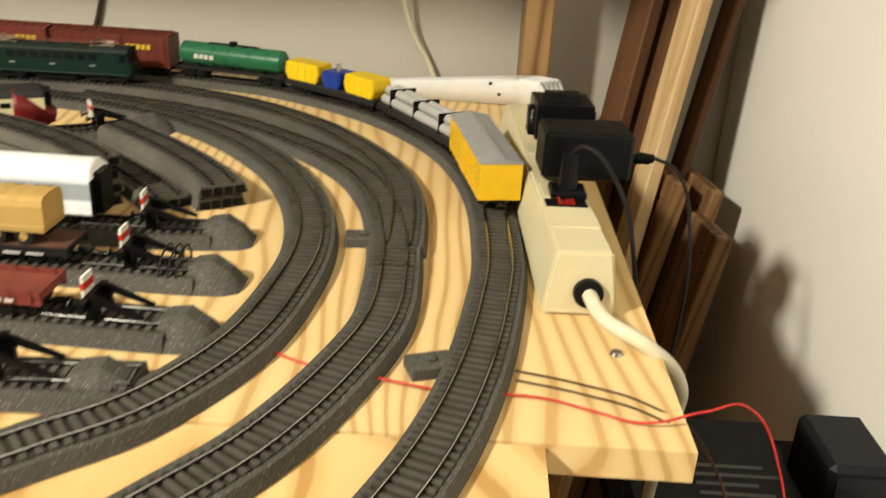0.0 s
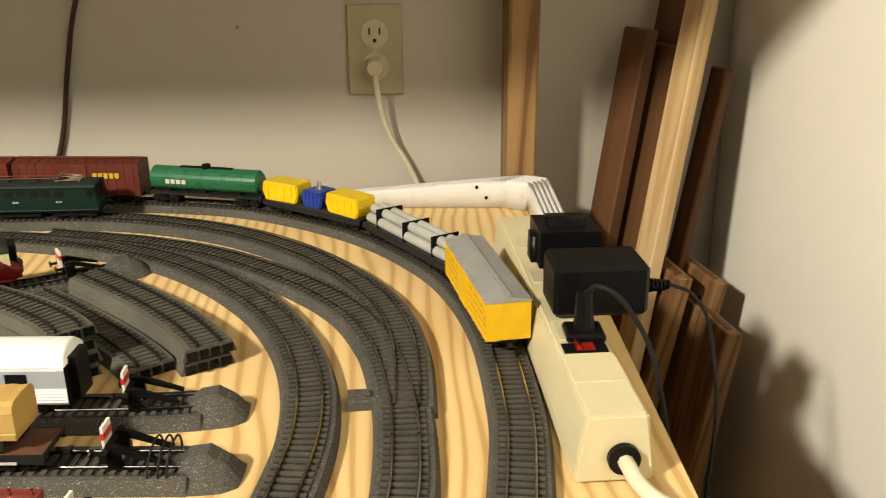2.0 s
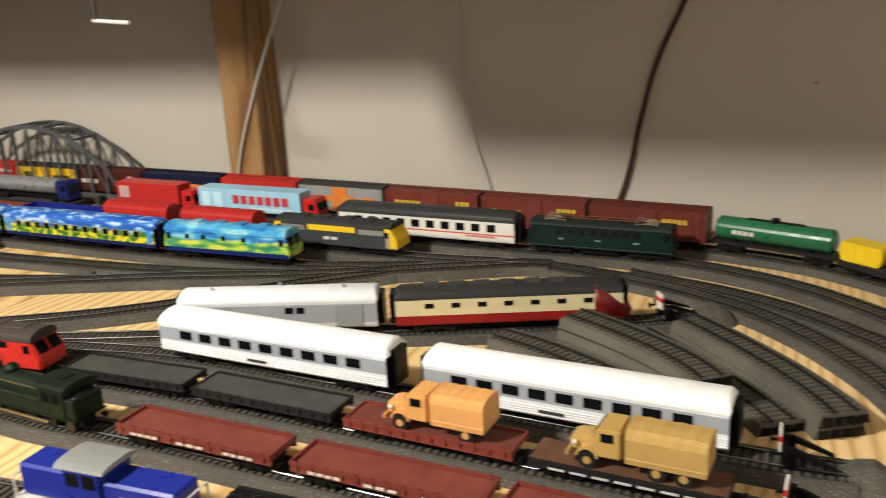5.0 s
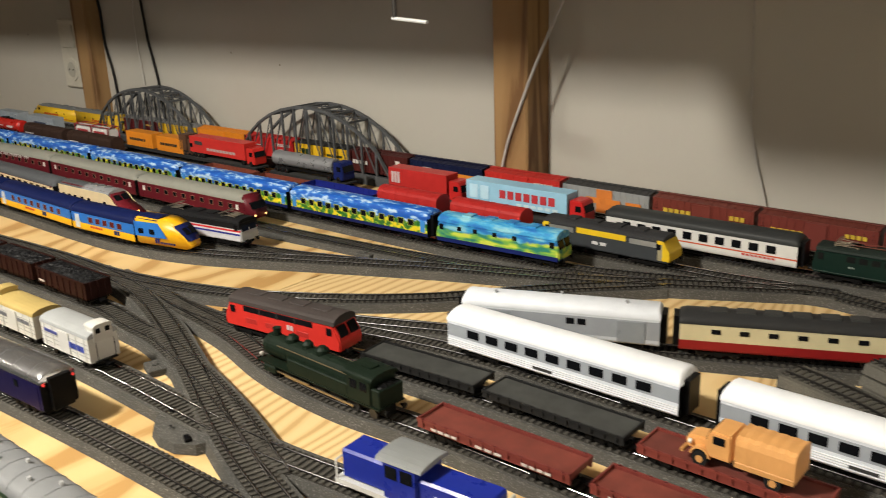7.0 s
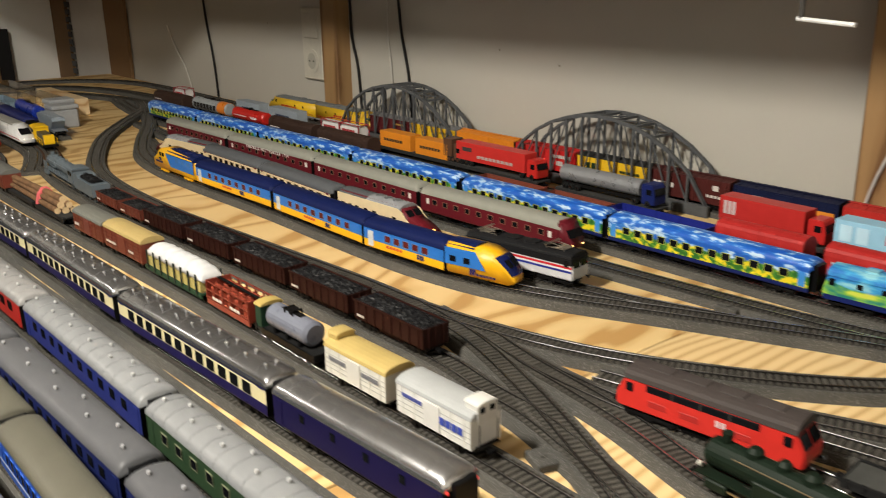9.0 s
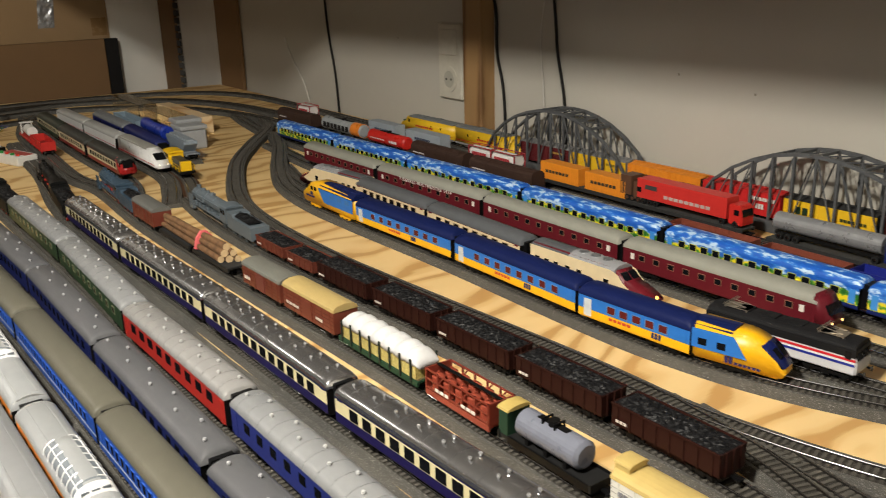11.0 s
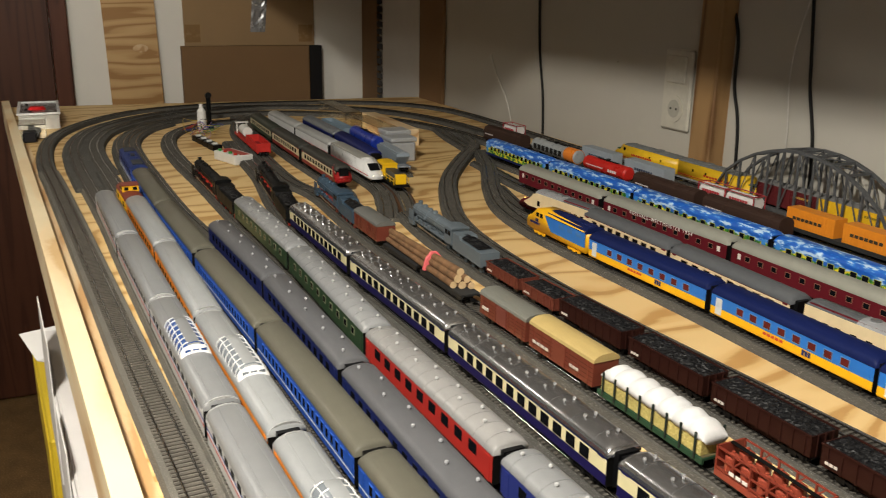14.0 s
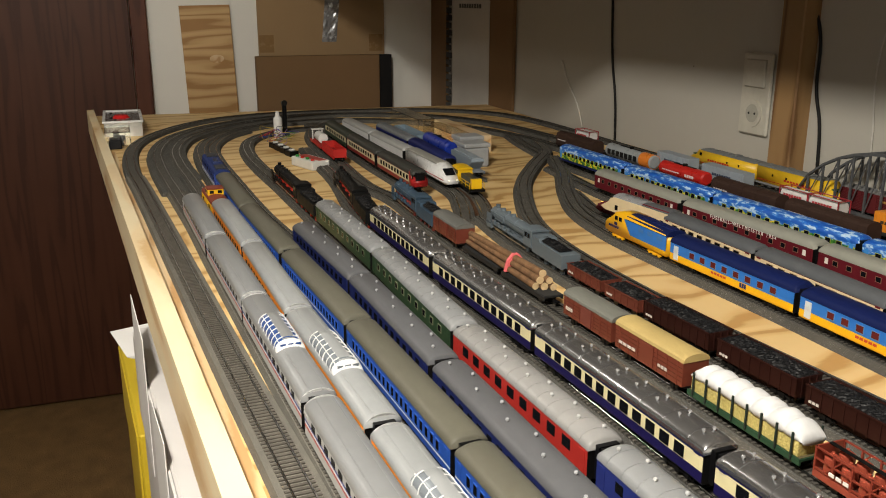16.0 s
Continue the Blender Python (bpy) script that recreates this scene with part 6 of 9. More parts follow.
for x in (-0.075, 0.075):
    part("roof_panel", boxes((x - 0.022, x + 0.022, -0.0105, 0.0105, 0.0440, 0.0462), bevel=0.0006), P((0.035, 0.037, 0.042), 0.5), bl, "dark roof panel")
part("exhaust", boxes((-0.012, 0.012, -0.004, 0.004, 0.0445, 0.0480), bevel=0.0008), P((0.03, 0.03, 0.035), 0.5), bl)
put(bl, RD_FRONT, -2.77)
for p_, x_, gc, rc_ in ((RB_FRONT, -1.735, (0.03, 0.07, 0.22), GREY), (RC, -1.665, (0.16, 0.18, 0.20), (0.27, 0.28, 0.285)), (RC, -1.37, (0.16, 0.18, 0.20), (0.27, 0.28, 0.285))):
    dm = thing("dome", "glazed observation dome with white frames on a coach roof", "coach dome")
    prof = [(-0.050, 0.0440), (-0.044, 0.0505), (-0.036, 0.0535), (0.036, 0.0535), (0.046, 0.0505), (0.050, 0.0440)]
    xs_, zs_ = [q[0] for q in prof], [q[1] for q in prof]

    def shell(bm, x0, x1, a0, a1, grow, n=6):
        """A strip of the dome's skin between two arch angles."""
        for xa, xb in zip(np.linspace(x0, x1, 9), np.linspace(x0, x1, 9)[1:]):
            rows = []
            for x in (xa, xb):
                z = float(np.interp(x, xs_, zs_))
                rows.append([bm.verts.new((x, (0.0142 + grow) * math.cos(a), 0.0395 + (z - 0.0395 + grow) * math.sin(a) ** 0.7)) for a in np.linspace(a0, a1, n + 1)])
            for k in range(n):
                bm.faces.new((rows[0][k], rows[0][k + 1], rows[1][k + 1], rows[1][k]))
        bmesh.ops.remove_doubles(bm, verts=bm.verts[:], dist=0.00005)

    bm = bmesh.new()
    shell(bm, -0.050, 0.050, 0.06, math.pi - 0.06, 0.0, 14)
    part("glazing", bm, P(gc, 0.08), dm, "tinted glazing", True)
    bm = bmesh.new()
    shell(bm, -0.048, 0.042, math.pi * 0.36, math.pi * 0.64, 0.0004)
    part("dome_roof", bm, P(rc_, 0.3, 0, 0.05), dm, "grey roof strip", True)
    WF = P((0.66, 0.66, 0.66), 0.3)
    for s in (-1, 1):
        for x in np.linspace(-0.040, 0.036, 7):
            z = float(np.interp(x, xs_, zs_))
            o = [(s * 0.0145 * math.cos(a), 0.0395 + (z - 0.0392) * math.sin(a) ** 0.7) for a in np.linspace(0.05, math.pi * 0.38, 5)]
            bm = bmesh.new()
            for (y0, z0), (y1, z1) in zip(o, o[1:]):
                cyl(bm, (x, y0, z0), (x, y1, z1), 0.0007, 5)
            part("rib", bm, WF, dm)
        bm = bmesh.new()
        for xa, xb in zip(np.linspace(-0.044, 0.044, 9), np.linspace(-0.044, 0.044, 9)[1:]):
            za, zb_ = (float(np.interp(x, xs_, zs_)) for x in (xa, xb))
            k = math.sin(0.75) ** 0.7
            cyl(bm, (xa, s * 0.0145 * math.cos(0.75), 0.0395 + (za - 0.0392) * k), (xb, s * 0.0145 * math.cos(0.75), 0.0395 + (zb_ - 0.0392) * k), 0.0005, 5)
        part("rail", bm, WF, dm)
    bm = bmesh.new()
    shell(bm, 0.0415, 0.0503, 0.04, math.pi - 0.04, 0.0008, 14)
    part("front_frame", bm, WF, dm, "white dome front", True)
    for y in (-0.0075, 0.0, 0.0075):
        part("front_pane", boxes((0.0470, 0.0478, y - 0.0028, y + 0.0028, 0.0462, 0.0495)), P(gc, 0.08), dm)
    dm["base"], dm["len"] = 0.05, 0.1
    put(dm, p_, x_)

# ---- second row from the back: hood wagons and tanks ----
def hood_wagon(label, L, c):
    r = flat_car(label, L, DARKC, scaled(c, 0.6), 0.031, 0.0135, 0, 4, 0, "hood_wagon")
    bm = bmesh.new()
    h = L / 2 - 0.008
    prism(bm, [(0.0155, 0.0138), (0.0158, 0.030)] + arch(0.0158, 0.030, 0.0435, 10, 0.75)[1:-1] + [(-0.0158, 0.030), (-0.0155, 0.0138)], -h, h)
    part("hood", bm, P(c, 0.5), r)
    for x in spread(5, -h, h):
        shared("hoop", ("hoop", c), lambda bm: prism(bm, [(0.0159, 0.0140), (0.0162, 0.030)] + arch(0.0162, 0.030, 0.0439, 10, 0.75)[1:-1] + [(-0.0162, 0.030), (-0.0159, 0.0140)], -0.0006, 0.0006), P(c, 0.5), r, (x, 0, 0))
    lettering(r, -h + 0.01, -h + 0.05, 0.0166, 0.022, 0.0245, P((0.65, 0.6, 0.6)), 6)
    return r


DARKC = (0.03, 0.03, 0.03)
put(hood_wagon("red hood wagon for steel coils", 0.135, (0.42, 0.02, 0.018)), RD_BACK, -1.057)
put(hood_wagon("red hood wagon for steel coils", 0.138, (0.42, 0.02, 0.018)), RD_BACK, -0.915)
for x in (-2.195, -1.990, -2.845):
    put(hood_wagon("dark brown hood wagon", 0.200, (0.045, 0.026, 0.020)), RD_BACK, x)
put(tank_car("red tank wagon with white bars", 0.168, (0.50, 0.02, 0.015), (0.05, 0.05, 0.05), marks=[(-0.06, 0.0, 0.028, 0.0305, (0.7, 0.6, 0.6), 9), (0.02, 0.05, 0.026, 0.0315, (0.75, 0.7, 0.7), 4)]), RD_BACK, -2.395)
put(tank_car("grey tank wagon with an orange end", 0.205, (0.30, 0.32, 0.33), (0.05, 0.05, 0.05), 0.0160, 0.032, (0.052, 0.092, (0.75, 0.22, 0.03)), marks=[(-0.08, 0.045, 0.0255, 0.0375, (0.015, 0.015, 0.015), 7)]), RD_BACK, -2.60)
put(flat_car("empty flat wagon with a grey deck", 0.135, (0.20, 0.20, 0.18), (0.10, 0.10, 0.10)), RD_BACK, -1.81)
put(flat_car("empty flat wagon with a grey deck", 0.135, (0.20, 0.20, 0.18), (0.10, 0.10, 0.10)), RD_BACK, -1.67)
put(flat_car("red-brown wagon with low sides", 0.15, (0.15, 0.04, 0.025), (0.19, 0.05, 0.03), rim=0.008), RD_BACK, -1.515)
put(flat_car("red-brown wagon with low sides", 0.13, (0.15, 0.04, 0.025), (0.19, 0.05, 0.03), rim=0.008), RD_BACK, -1.37)
put(flat_car("deep blue wagon with low sides", 0.17, (0.01, 0.015, 0.16), (0.01, 0.018, 0.20), rim=0.012), RD_BACK, -1.215)
yg = box_loco("diesel_locomotive", "dark grey and yellow diesel locomotive with silver grilles", 0.196, (0.045, 0.05, 0.055), (0.035, 0.035, 0.037), [], slope=0.009, end_c=(0.78, 0.52, 0.02), win=0, pantos=False, eave=0.036, top=0.043)
part("stripe", boxes((-0.035, 0.035, -0.0173, 0.0173, 0.029, 0.0362)), P((0.78, 0.52, 0.02)), yg, "yellow stripe")
for x in (-0.058, 0.058):
    part("grille", boxes((x - 0.018, x + 0.018, -0.0173, 0.0173, 0.028, 0.0345)), P((0.45, 0.45, 0.43), 0.35, 0.6), yg, "silver grille")
for x in (-0.078, 0.081):
    part("door", boxes((x - 0.003, x + 0.003, -0.0174, 0.0174, 0.013, 0.033)), P((0.35, 0.31, 0.2)), yg)
lettering(yg, -0.012, 0.008, 0.0172, 0.018, 0.022, P((0.65, 0.65, 0.65)), 2)
put(yg, RD_BACK, -0.728)

# ---- lorries and containers on flat wagons ----
ZF = 0.0142


def loaded(ob, path, x, L, flip=False, dx=0.0, wagon=True, label="black flat wagon carrying a lorry", wl=None):
    if wagon:
        put(flat_car(label, wl or L, (0.05, 0.05, 0.048), (0.03, 0.03, 0.03)), path, x)
    ob["base"], ob["len"] = 0.08, L
    put(ob, path, x + dx, ZF, flip)


def container(label, L, c, marks=(), H=0.030, frame_c=None, tank=None):
    r = thing("container", label, "container")
    h = L / 2
    if tank:
        bm = bmesh.new()
        cyl(bm, (-h + 0.002, 0, 0.0145), (h - 0.002, 0, 0.0145), 0.0130, 20)
        part("tank", bm, P(c, 0.35), r)
        for s in (-1, 1):
            bm = boxes((s * h - 0.0008, s * h + 0.0008, -0.0145, -0.0128, 0, 0.029), (s * h - 0.0008, s * h + 0.0008, 0.0128, 0.0145, 0, 0.029), (s * h - 0.0008, s * h + 0.0008, -0.0145, 0.0145, 0.0275, 0.029), (s * h - 0.0008, s * h + 0.0008, -0.0145, 0.0145, 0, 0.0016))
            part("end_frame", bm, P(frame_c, 0.4), r)
            part("side_rail", boxes((-h, h, s * 0.0137 - 0.0008, s * 0.0137 + 0.0008, 0.0275, 0.029), (-h, h, s * 0.0137 - 0.0008, s * 0.0137 + 0.0008, 0, 0.0016)), P(frame_c, 0.4), r)
    else:
        bm = boxes((-h, h, -0.0140, 0.0140, 0, H), bevel=0.0004)
        part("body", bm, P(c, 0.45), r)
        for x in spread(max(6, int(L / 0.006)), -h + 0.002, h - 0.002):
            for s in (-1, 1):
                shared("corrugation", ("corr", c, H), lambda bm: box(bm, -0.0009, 0.0009, -0.0005, 0.0005, 0.0015, H - 0.0015), P(c, 0.45), r, (x, s * 0.0140, 0))
    for x0, x1, z0, z1, cc, k in marks:
        lettering(r, x0, x1, 0.0148, z0, z1, P(cc), k)
    return r


for x, L in ((-2.345, 0.135), (-2.52, 0.12)):
    loaded(container("light grey container with dark bars", L, (0.30, 0.34, 0.38), [(-0.03, 0.03, 0.012, 0.017, (0.05, 0.06, 0.1), 8)]), RB_BACK, x, L, label="flat wagon carrying a grey container")
for i, x in enumerate((-2.138, -2.062, -2.93)):
    loaded(container("white tank container in a red frame", 0.072, (0.68, 0.66, 0.64), [(-0.024, 0.022, 0.011, 0.018, (0.45, 0.05, 0.06), 7)], frame_c=(0.35, 0.03, 0.04), tank=True), RB_BACK, x, 0.072, wagon=(i != 1), label="flat wagon carrying tank containers", wl=0.15 if i == 0 else 0.1, dx=0)
put(flat_car("black flat wagon carrying an orange lorry", 0.265, (0.05, 0.05, 0.048), (0.03, 0.03, 0.03)), RB_BACK, -1.838)
ORG = (0.72, 0.25, 0.02)
for x in (-1.896, -1.785):
    loaded(container("orange box body with dark lettering bars", 0.100, ORG, [(-0.035, 0.025, 0.013, 0.018, (0.05, 0.04, 0.03), 7)], 0.031), RB_BACK, x, 0.100, wagon=False)
brn = truck("lorry_cab", "brown lorry tractor with dark windows", 0.052, (0.10, 0.05, 0.03), (0.10, 0.05, 0.03), hood=False)
loaded(brn, RB_BACK, -1.722, 0.05, wagon=False)
loaded(truck("lorry", "red articulated lorry with silver motifs on its side", 0.205, (0.55, 0.025, 0.02), (0.55, 0.03, 0.025), marks=[(-0.085, -0.060, 0.026, 0.033, (0.05, 0.05, 0.05), 1), (-0.045, 0.045, 0.017, 0.022, (0.45, 0.40, 0.38), 9)], chrome=True, hood=False), RB_BACK, -1.605, 0.215, wl=0.22)
loaded(truck("tank_lorry", "silver tank lorry with a navy cab", 0.190, (0.012, 0.02, 0.11), (0.42, 0.43, 0.45), chrome=True, round_tank=True, hood=False), RB_BACK, -1.362, 0.20, wl=0.21)
loaded(truck("lorry", "red lorry with a red container and a white panel", 0.150, (0.50, 0.022, 0.02), (0.45, 0.025, 0.022), marks=[(-0.068, -0.050, 0.018, 0.036, (0.55, 0.45, 0.45), 3)], hood=False), RB_BACK, -1.085, 0.155, wl=0.16)
loaded(truck("lorry", "pale blue box lorry with a red cab", 0.205, (0.50, 0.02, 0.02), (0.30, 0.55, 0.72), marks=[(-0.040, 0.055, 0.021, 0.033, (0.48, 0.04, 0.05), 7), (-0.010, 0.060, 0.013, 0.017, (0.55, 0.70, 0.75), 6), (-0.095, -0.06, 0.016, 0.036, (0.50, 0.72, 0.85), 2)], hood=False), RB_BACK, -0.893, 0.21, wl=0.212)
ic = coach("intercity_coach", "white coach with a red stripe and charcoal roof", 0.262, [(0.0145, (0.62, 0.62, 0.60)), (0.0180, (0.70, 0.69, 0.66)), (0.0198, (0.60, 0.10, 0.04)), (0.036, (0.70, 0.69, 0.66))], (0.035, 0.037, 0.037), (10, 0.0115, 0.0225, 0.0320, None), top=0.0475)
lettering(ic, 0.06, 0.10, 0.0165, 0.0150, 0.0172, P((0.5, 0.06, 0.05)), 8)
put(ic, RB_BACK, -0.634)
el = box_loco("electric_locomotive", "dark green electric locomotive with folded pantographs", 0.185, (0.006, 0.020, 0.015), (0.018, 0.026, 0.022), [(0.0120, 0.0128, (0.05, 0.07, 0.06))], slope=0.004, pantos=True, win=8, top=0.042)
part("bus_bar", boxes((-0.05, 0.05, -0.0062, -0.0054, 0.0445, 0.0452), (-0.05, 0.05, 0.0054, 0.0062, 0.0445, 0.0452)), P((0.20, 0.06, 0.04)), el, "red-brown roof conductors")
for x in (-0.045, 0.0, 0.045):
    lettering(el, x - 0.003, x + 0.003, 0.0169, 0.0205, 0.0225, P((0.3, 0.33, 0.3)), 2)
put(el, RB_BACK, -0.405)


# ---- sidings at the near end ----
WHT = (0.90, 0.92, 0.95)


def zephyr(L, name="silver_coach", label="bright white and silver streamlined coach with dark windows"):
    c = coach(name, label, L, [(0.0215, (0.70, 0.74, 0.80)), (0.0335, (0.34, 0.37, 0.41)), (0.036, (0.70, 0.74, 0.80))], WHT, (9, 0.0135, 0.0240, 0.0315, None), top=0.0470, eave=0.0365, tip=0.003)
    for z in (0.0115, 0.0135, 0.0155, 0.0175):
        for s in (-1, 1):
            part("flute", boxes((-L / 2 + 0.006, L / 2 - 0.006, s * 0.0165 - 0.0004, s * 0.0165 + 0.0004, z, z + 0.0009)), P((0.80, 0.81, 0.83), 0.25), c)
    lettering(c, -0.02, 0.0, 0.0170, 0.0135, 0.0160, P((0.05, 0.05, 0.05)), 1)
    return c


put(zephyr(0.250), S1, -0.576)
put(zephyr(0.242), S1, -0.308)
bg_ = coach("baggage_coach", "silver-grey streamlined baggage coach with a white roof", 0.205, [(0.0150, (0.50, 0.53, 0.57)), (0.0335, (0.30, 0.32, 0.35)), (0.036, (0.62, 0.66, 0.70))], (0.74, 0.77, 0.82), None, top=0.0470, eave=0.0365, tip=0.003, vents=3, vent_mat=P((0.35, 0.36, 0.38)))
windows(bg_, (0.012, 0.023), 0.008, 0.0163, 0.0250, 0.0310)
for s in (-1, 1):
    for x in (-0.06, 0.07):
        part("baggage_door", boxes((x - 0.013, x + 0.013, s * 0.0165 - 0.0006, s * 0.0165 + 0.0006, 0.0115, 0.0325)), P((0.24, 0.26, 0.28), 0.3), bg_)
put(bg_, S0, -0.628)
rc = coach("railcar", "cream and red railcar with a black roof and red front", 0.226, [(0.0195, (0.25, 0.012, 0.012)), (0.036, (0.62, 0.55, 0.34))], (0.03, 0.03, 0.03), (7, 0.0085, 0.0270, 0.0315, None), top=0.045)
bm = bmesh.new()
side_shape(bm, [(0.078, 0.0095), (0.112, 0.0095), (0.117, 0.014), (0.115, 0.022), (0.105, 0.029), (0.096, 0.037), (0.088, 0.0410), (0.078, 0.0440)], -0.0167, 0.0167, 0, 0.003)
part("front", bm, P((0.15, 0.008, 0.010), 0.4), rc, "dark red sloping front", True)
for t_ in (-1, 1):
    bm = bmesh.new()
    side_shape(bm, [(0.1062, 0.0295), (0.0980, 0.0372), (0.0960, 0.0360), (0.1040, 0.0285)], t_ * 0.0068 - 0.0052, t_ * 0.0068 + 0.0052)
    part("windscreen", bm, GLASS, rc)
for x in spread(6, -0.085, 0.06):
    part("roof_grille", boxes((x - 0.008, x + 0.008, -0.006, 0.006, 0.0440, 0.0462)), P((0.05, 0.05, 0.048), 0.6), rc)
put(rc, S0, -0.424)

rl = box_loco("diesel_locomotive", "red diesel locomotive with a charcoal roof", 0.166, (0.58, 0.030, 0.022), (0.055, 0.045, 0.042), [], slope=0.008, win=0, top=0.0445, eave=0.0362, detail=False)
lettering(rl, 0.010, 0.018, 0.0172, 0.021, 0.026, P((0.65, 0.5, 0.5)), 2)
for s in (-1, 1):
    y0, y1 = sorted((s * 0.0162, s * 0.0171))
    part("window_band", boxes((-0.050, 0.044, y0, y1, 0.0292, 0.0350), bevel=0.0003), GLASS, rl, "dark window band")
    for x in (-0.027, -0.003, 0.021):
        part("band_post", boxes((x - 0.0006, x + 0.0006, min(s * 0.0165, s * 0.0174), max(s * 0.0165, s * 0.0174), 0.0290, 0.0352)), P((0.05, 0.045, 0.042), 0.5), rl)
    for x in (-0.040, -0.012, 0.030):
        part("side_grille", boxes((x - 0.008, x + 0.008, min(s * 0.0165, s * 0.0171), max(s * 0.0165, s * 0.0171), 0.0170, 0.0225), bevel=0.0003), P((0.40, 0.022, 0.018), 0.5), rl)
for x in (-0.045, -0.015, 0.015, 0.045):
    part("roof_hatch", boxes((x - 0.010, x + 0.010, -0.006, 0.006, 0.0435, 0.0452), bevel=0.0005), P((0.06, 0.05, 0.047), 0.6), rl)
put(rl, S2, -0.843)
for x, L in ((-0.683, 0.138), (-0.538, 0.144)):
    put(flat_car("black flat wagon with a dark grey deck", L, (0.055, 0.056, 0.052), (0.018, 0.018, 0.018), 0.033, 0.0150, 0.0018), S2, x)
put(flat_car("red-brown flat wagon with low sides", 0.145, (0.14, 0.035, 0.025), (0.20, 0.04, 0.03), 0.031, 0.0135, 0.0022), S2, -0.392)
put(flat_car("black flat wagon with a brown plank deck", 0.140, (0.115, 0.055, 0.035), (0.015, 0.015, 0.016), 0.031, 0.0135, marks=[(-0.05, 0.05, 0.009, 0.0105, (0.5, 0.5, 0.5), 7)]), S2, -0.247)
tan = truck("army_lorry", "orange-tan canvas-covered lorry on a flat wagon", 0.080, (0.72, 0.36, 0.12), (0.72, 0.36, 0.12))
tan["base"], tan["len"] = 0.05, 0.08
put(tan, S2, -0.388, ZF, True)
tan2 = truck("army_lorry", "olive-tan three-axle canvas-covered lorry on a flat wagon", 0.090, (0.48, 0.31, 0.10), (0.48, 0.31, 0.10))
tan2["base"], tan2["len"] = 0.05, 0.09
put(tan2, S2, -0.242, ZF, True)
def tank_loco(label, L, body):
    """Side-tank steam engine, chimney at -x, cab and bunker at +x."""
    root = thing("steam_locomotive", label, "locomotive")
    h = L / 2
    pb, brass = P(body, 0.5), P((0.42, 0.33, 0.20), 0.3, 0.85)
    bm = bmesh.new()
    cyl(bm, (-h + 0.008, 0, 0.0270), (h - 0.044, 0, 0.0270), 0.0108, 22)
    cyl(bm, (-h + 0.005, 0, 0.0270), (-h + 0.008, 0, 0.0270), 0.0075, 18, 0, 0.0108)
    part("boiler", bm, pb, root)
    for x in np.linspace(-h + 0.014, h - 0.050, 5):
        bm = bmesh.new()
        cyl(bm, (x - 0.0005, 0, 0.0270), (x + 0.0005, 0, 0.0270), 0.0111, 22)
        part("boiler_band", bm, pb, root)
    bm = bmesh.new()
    cyl(bm, (-h + 0.018, 0, 0.036), (-h + 0.018, 0, 0.0450), 0.0034, 14, 0, 0.0042)
    part("chimney", bm, pb, root)
    for x, r in ((-h + 0.040, 0.0062), (-h + 0.062, 0.0052), (-h + 0.082, 0.0062)):
        bm = bmesh.new()
        cyl(bm, (x, 0, 0.034), (x, 0, 0.0405), r, 16)
        cyl(bm, (x, 0, 0.0405), (x, 0, 0.0435), r, 16, 0, r * 0.5)
        part("dome", bm, pb, root)
    for s in (-1, 1):
        y0, y1 = sorted((s * 0.0085, s * 0.0150))
        part("side_tank", boxes((-h + 0.048, h - 0.042, y0, y1, 0.0150, 0.0275), bevel=0.0010), pb, root)
        part("cylinder", boxes((-h + 0.012, -h + 0.030, s * 0.0125 - 0.0030, s * 0.0125 + 0.0030, 0.0055, 0.0130), bevel=0.0012), pb, root)
        bm = bmesh.new()
        cyl(bm, (-h + 0.030, s * 0.0100, 0.0330), (h - 0.044, s * 0.0100, 0.0330), 0.0006, 6)
        part("hand_rail", bm, brass, root)
        part("coupling_rod", boxes((-h + 0.040, h - 0.040, s * 0.0116 - 0.0006, s * 0.0116 + 0.0006, 0.0058, 0.0076)), brass, root, "brass-coloured rod")
        part("connecting_rod", boxes((-h + 0.028, -h + 0.075, s * 0.0128 - 0.0005, s * 0.0128 + 0.0005, 0.0080, 0.0094)), brass, root, "brass-coloured rod")
    part("running_board", boxes((-h + 0.004, h - 0.004, -0.0152, 0.0152, 0.0140, 0.0151)), pb, root)
    part("cab", boxes((h - 0.043, h - 0.014, -0.0150, 0.0150, 0.0151, 0.0375), bevel=0.0008), pb, root)
    bm = bmesh.new()
    prism(bm, arch(0.0160, 0.0375, 0.0428, 12, 0.8), h - 0.046, h - 0.011)
    part("cab_roof", bm, pb, root)
    part("roof_vent", boxes((h - 0.034, h - 0.022, -0.005, 0.005, 0.0420, 0.0440)), pb, root)
    part("bunker", boxes((h - 0.0138, h - 0.004, -0.0140, 0.0140, 0.0151, 0.0315), bevel=0.0008), pb, root)
    bm = bmesh.new()
    rubble(bm, h - 0.0130, h - 0.0048, -0.0125, 0.0125, 0.0312, 0.0008, 0.002, 0, 8, 0.003)
    part("coal", bm, COAL, root)
    windows(root, [h - 0.034, h - 0.022], 0.0080, 0.0151, 0.0270, 0.0345)
    part("frame", boxes((-h + 0.006, h - 0.006, -0.006, 0.006, 0.005, 0.0140)), DARK, root)
    for x in np.linspace(-h + 0.042, h - 0.042, 5):
        wheelset(root, float(x), 0.0076, None, P((0.03, 0.028, 0.026), 0.45))
    for x in (-h + 0.020, h - 0.018):
        wheelset(root, x, 0.005)
    for s in (-1, 1):
        lamp = bmesh.new()
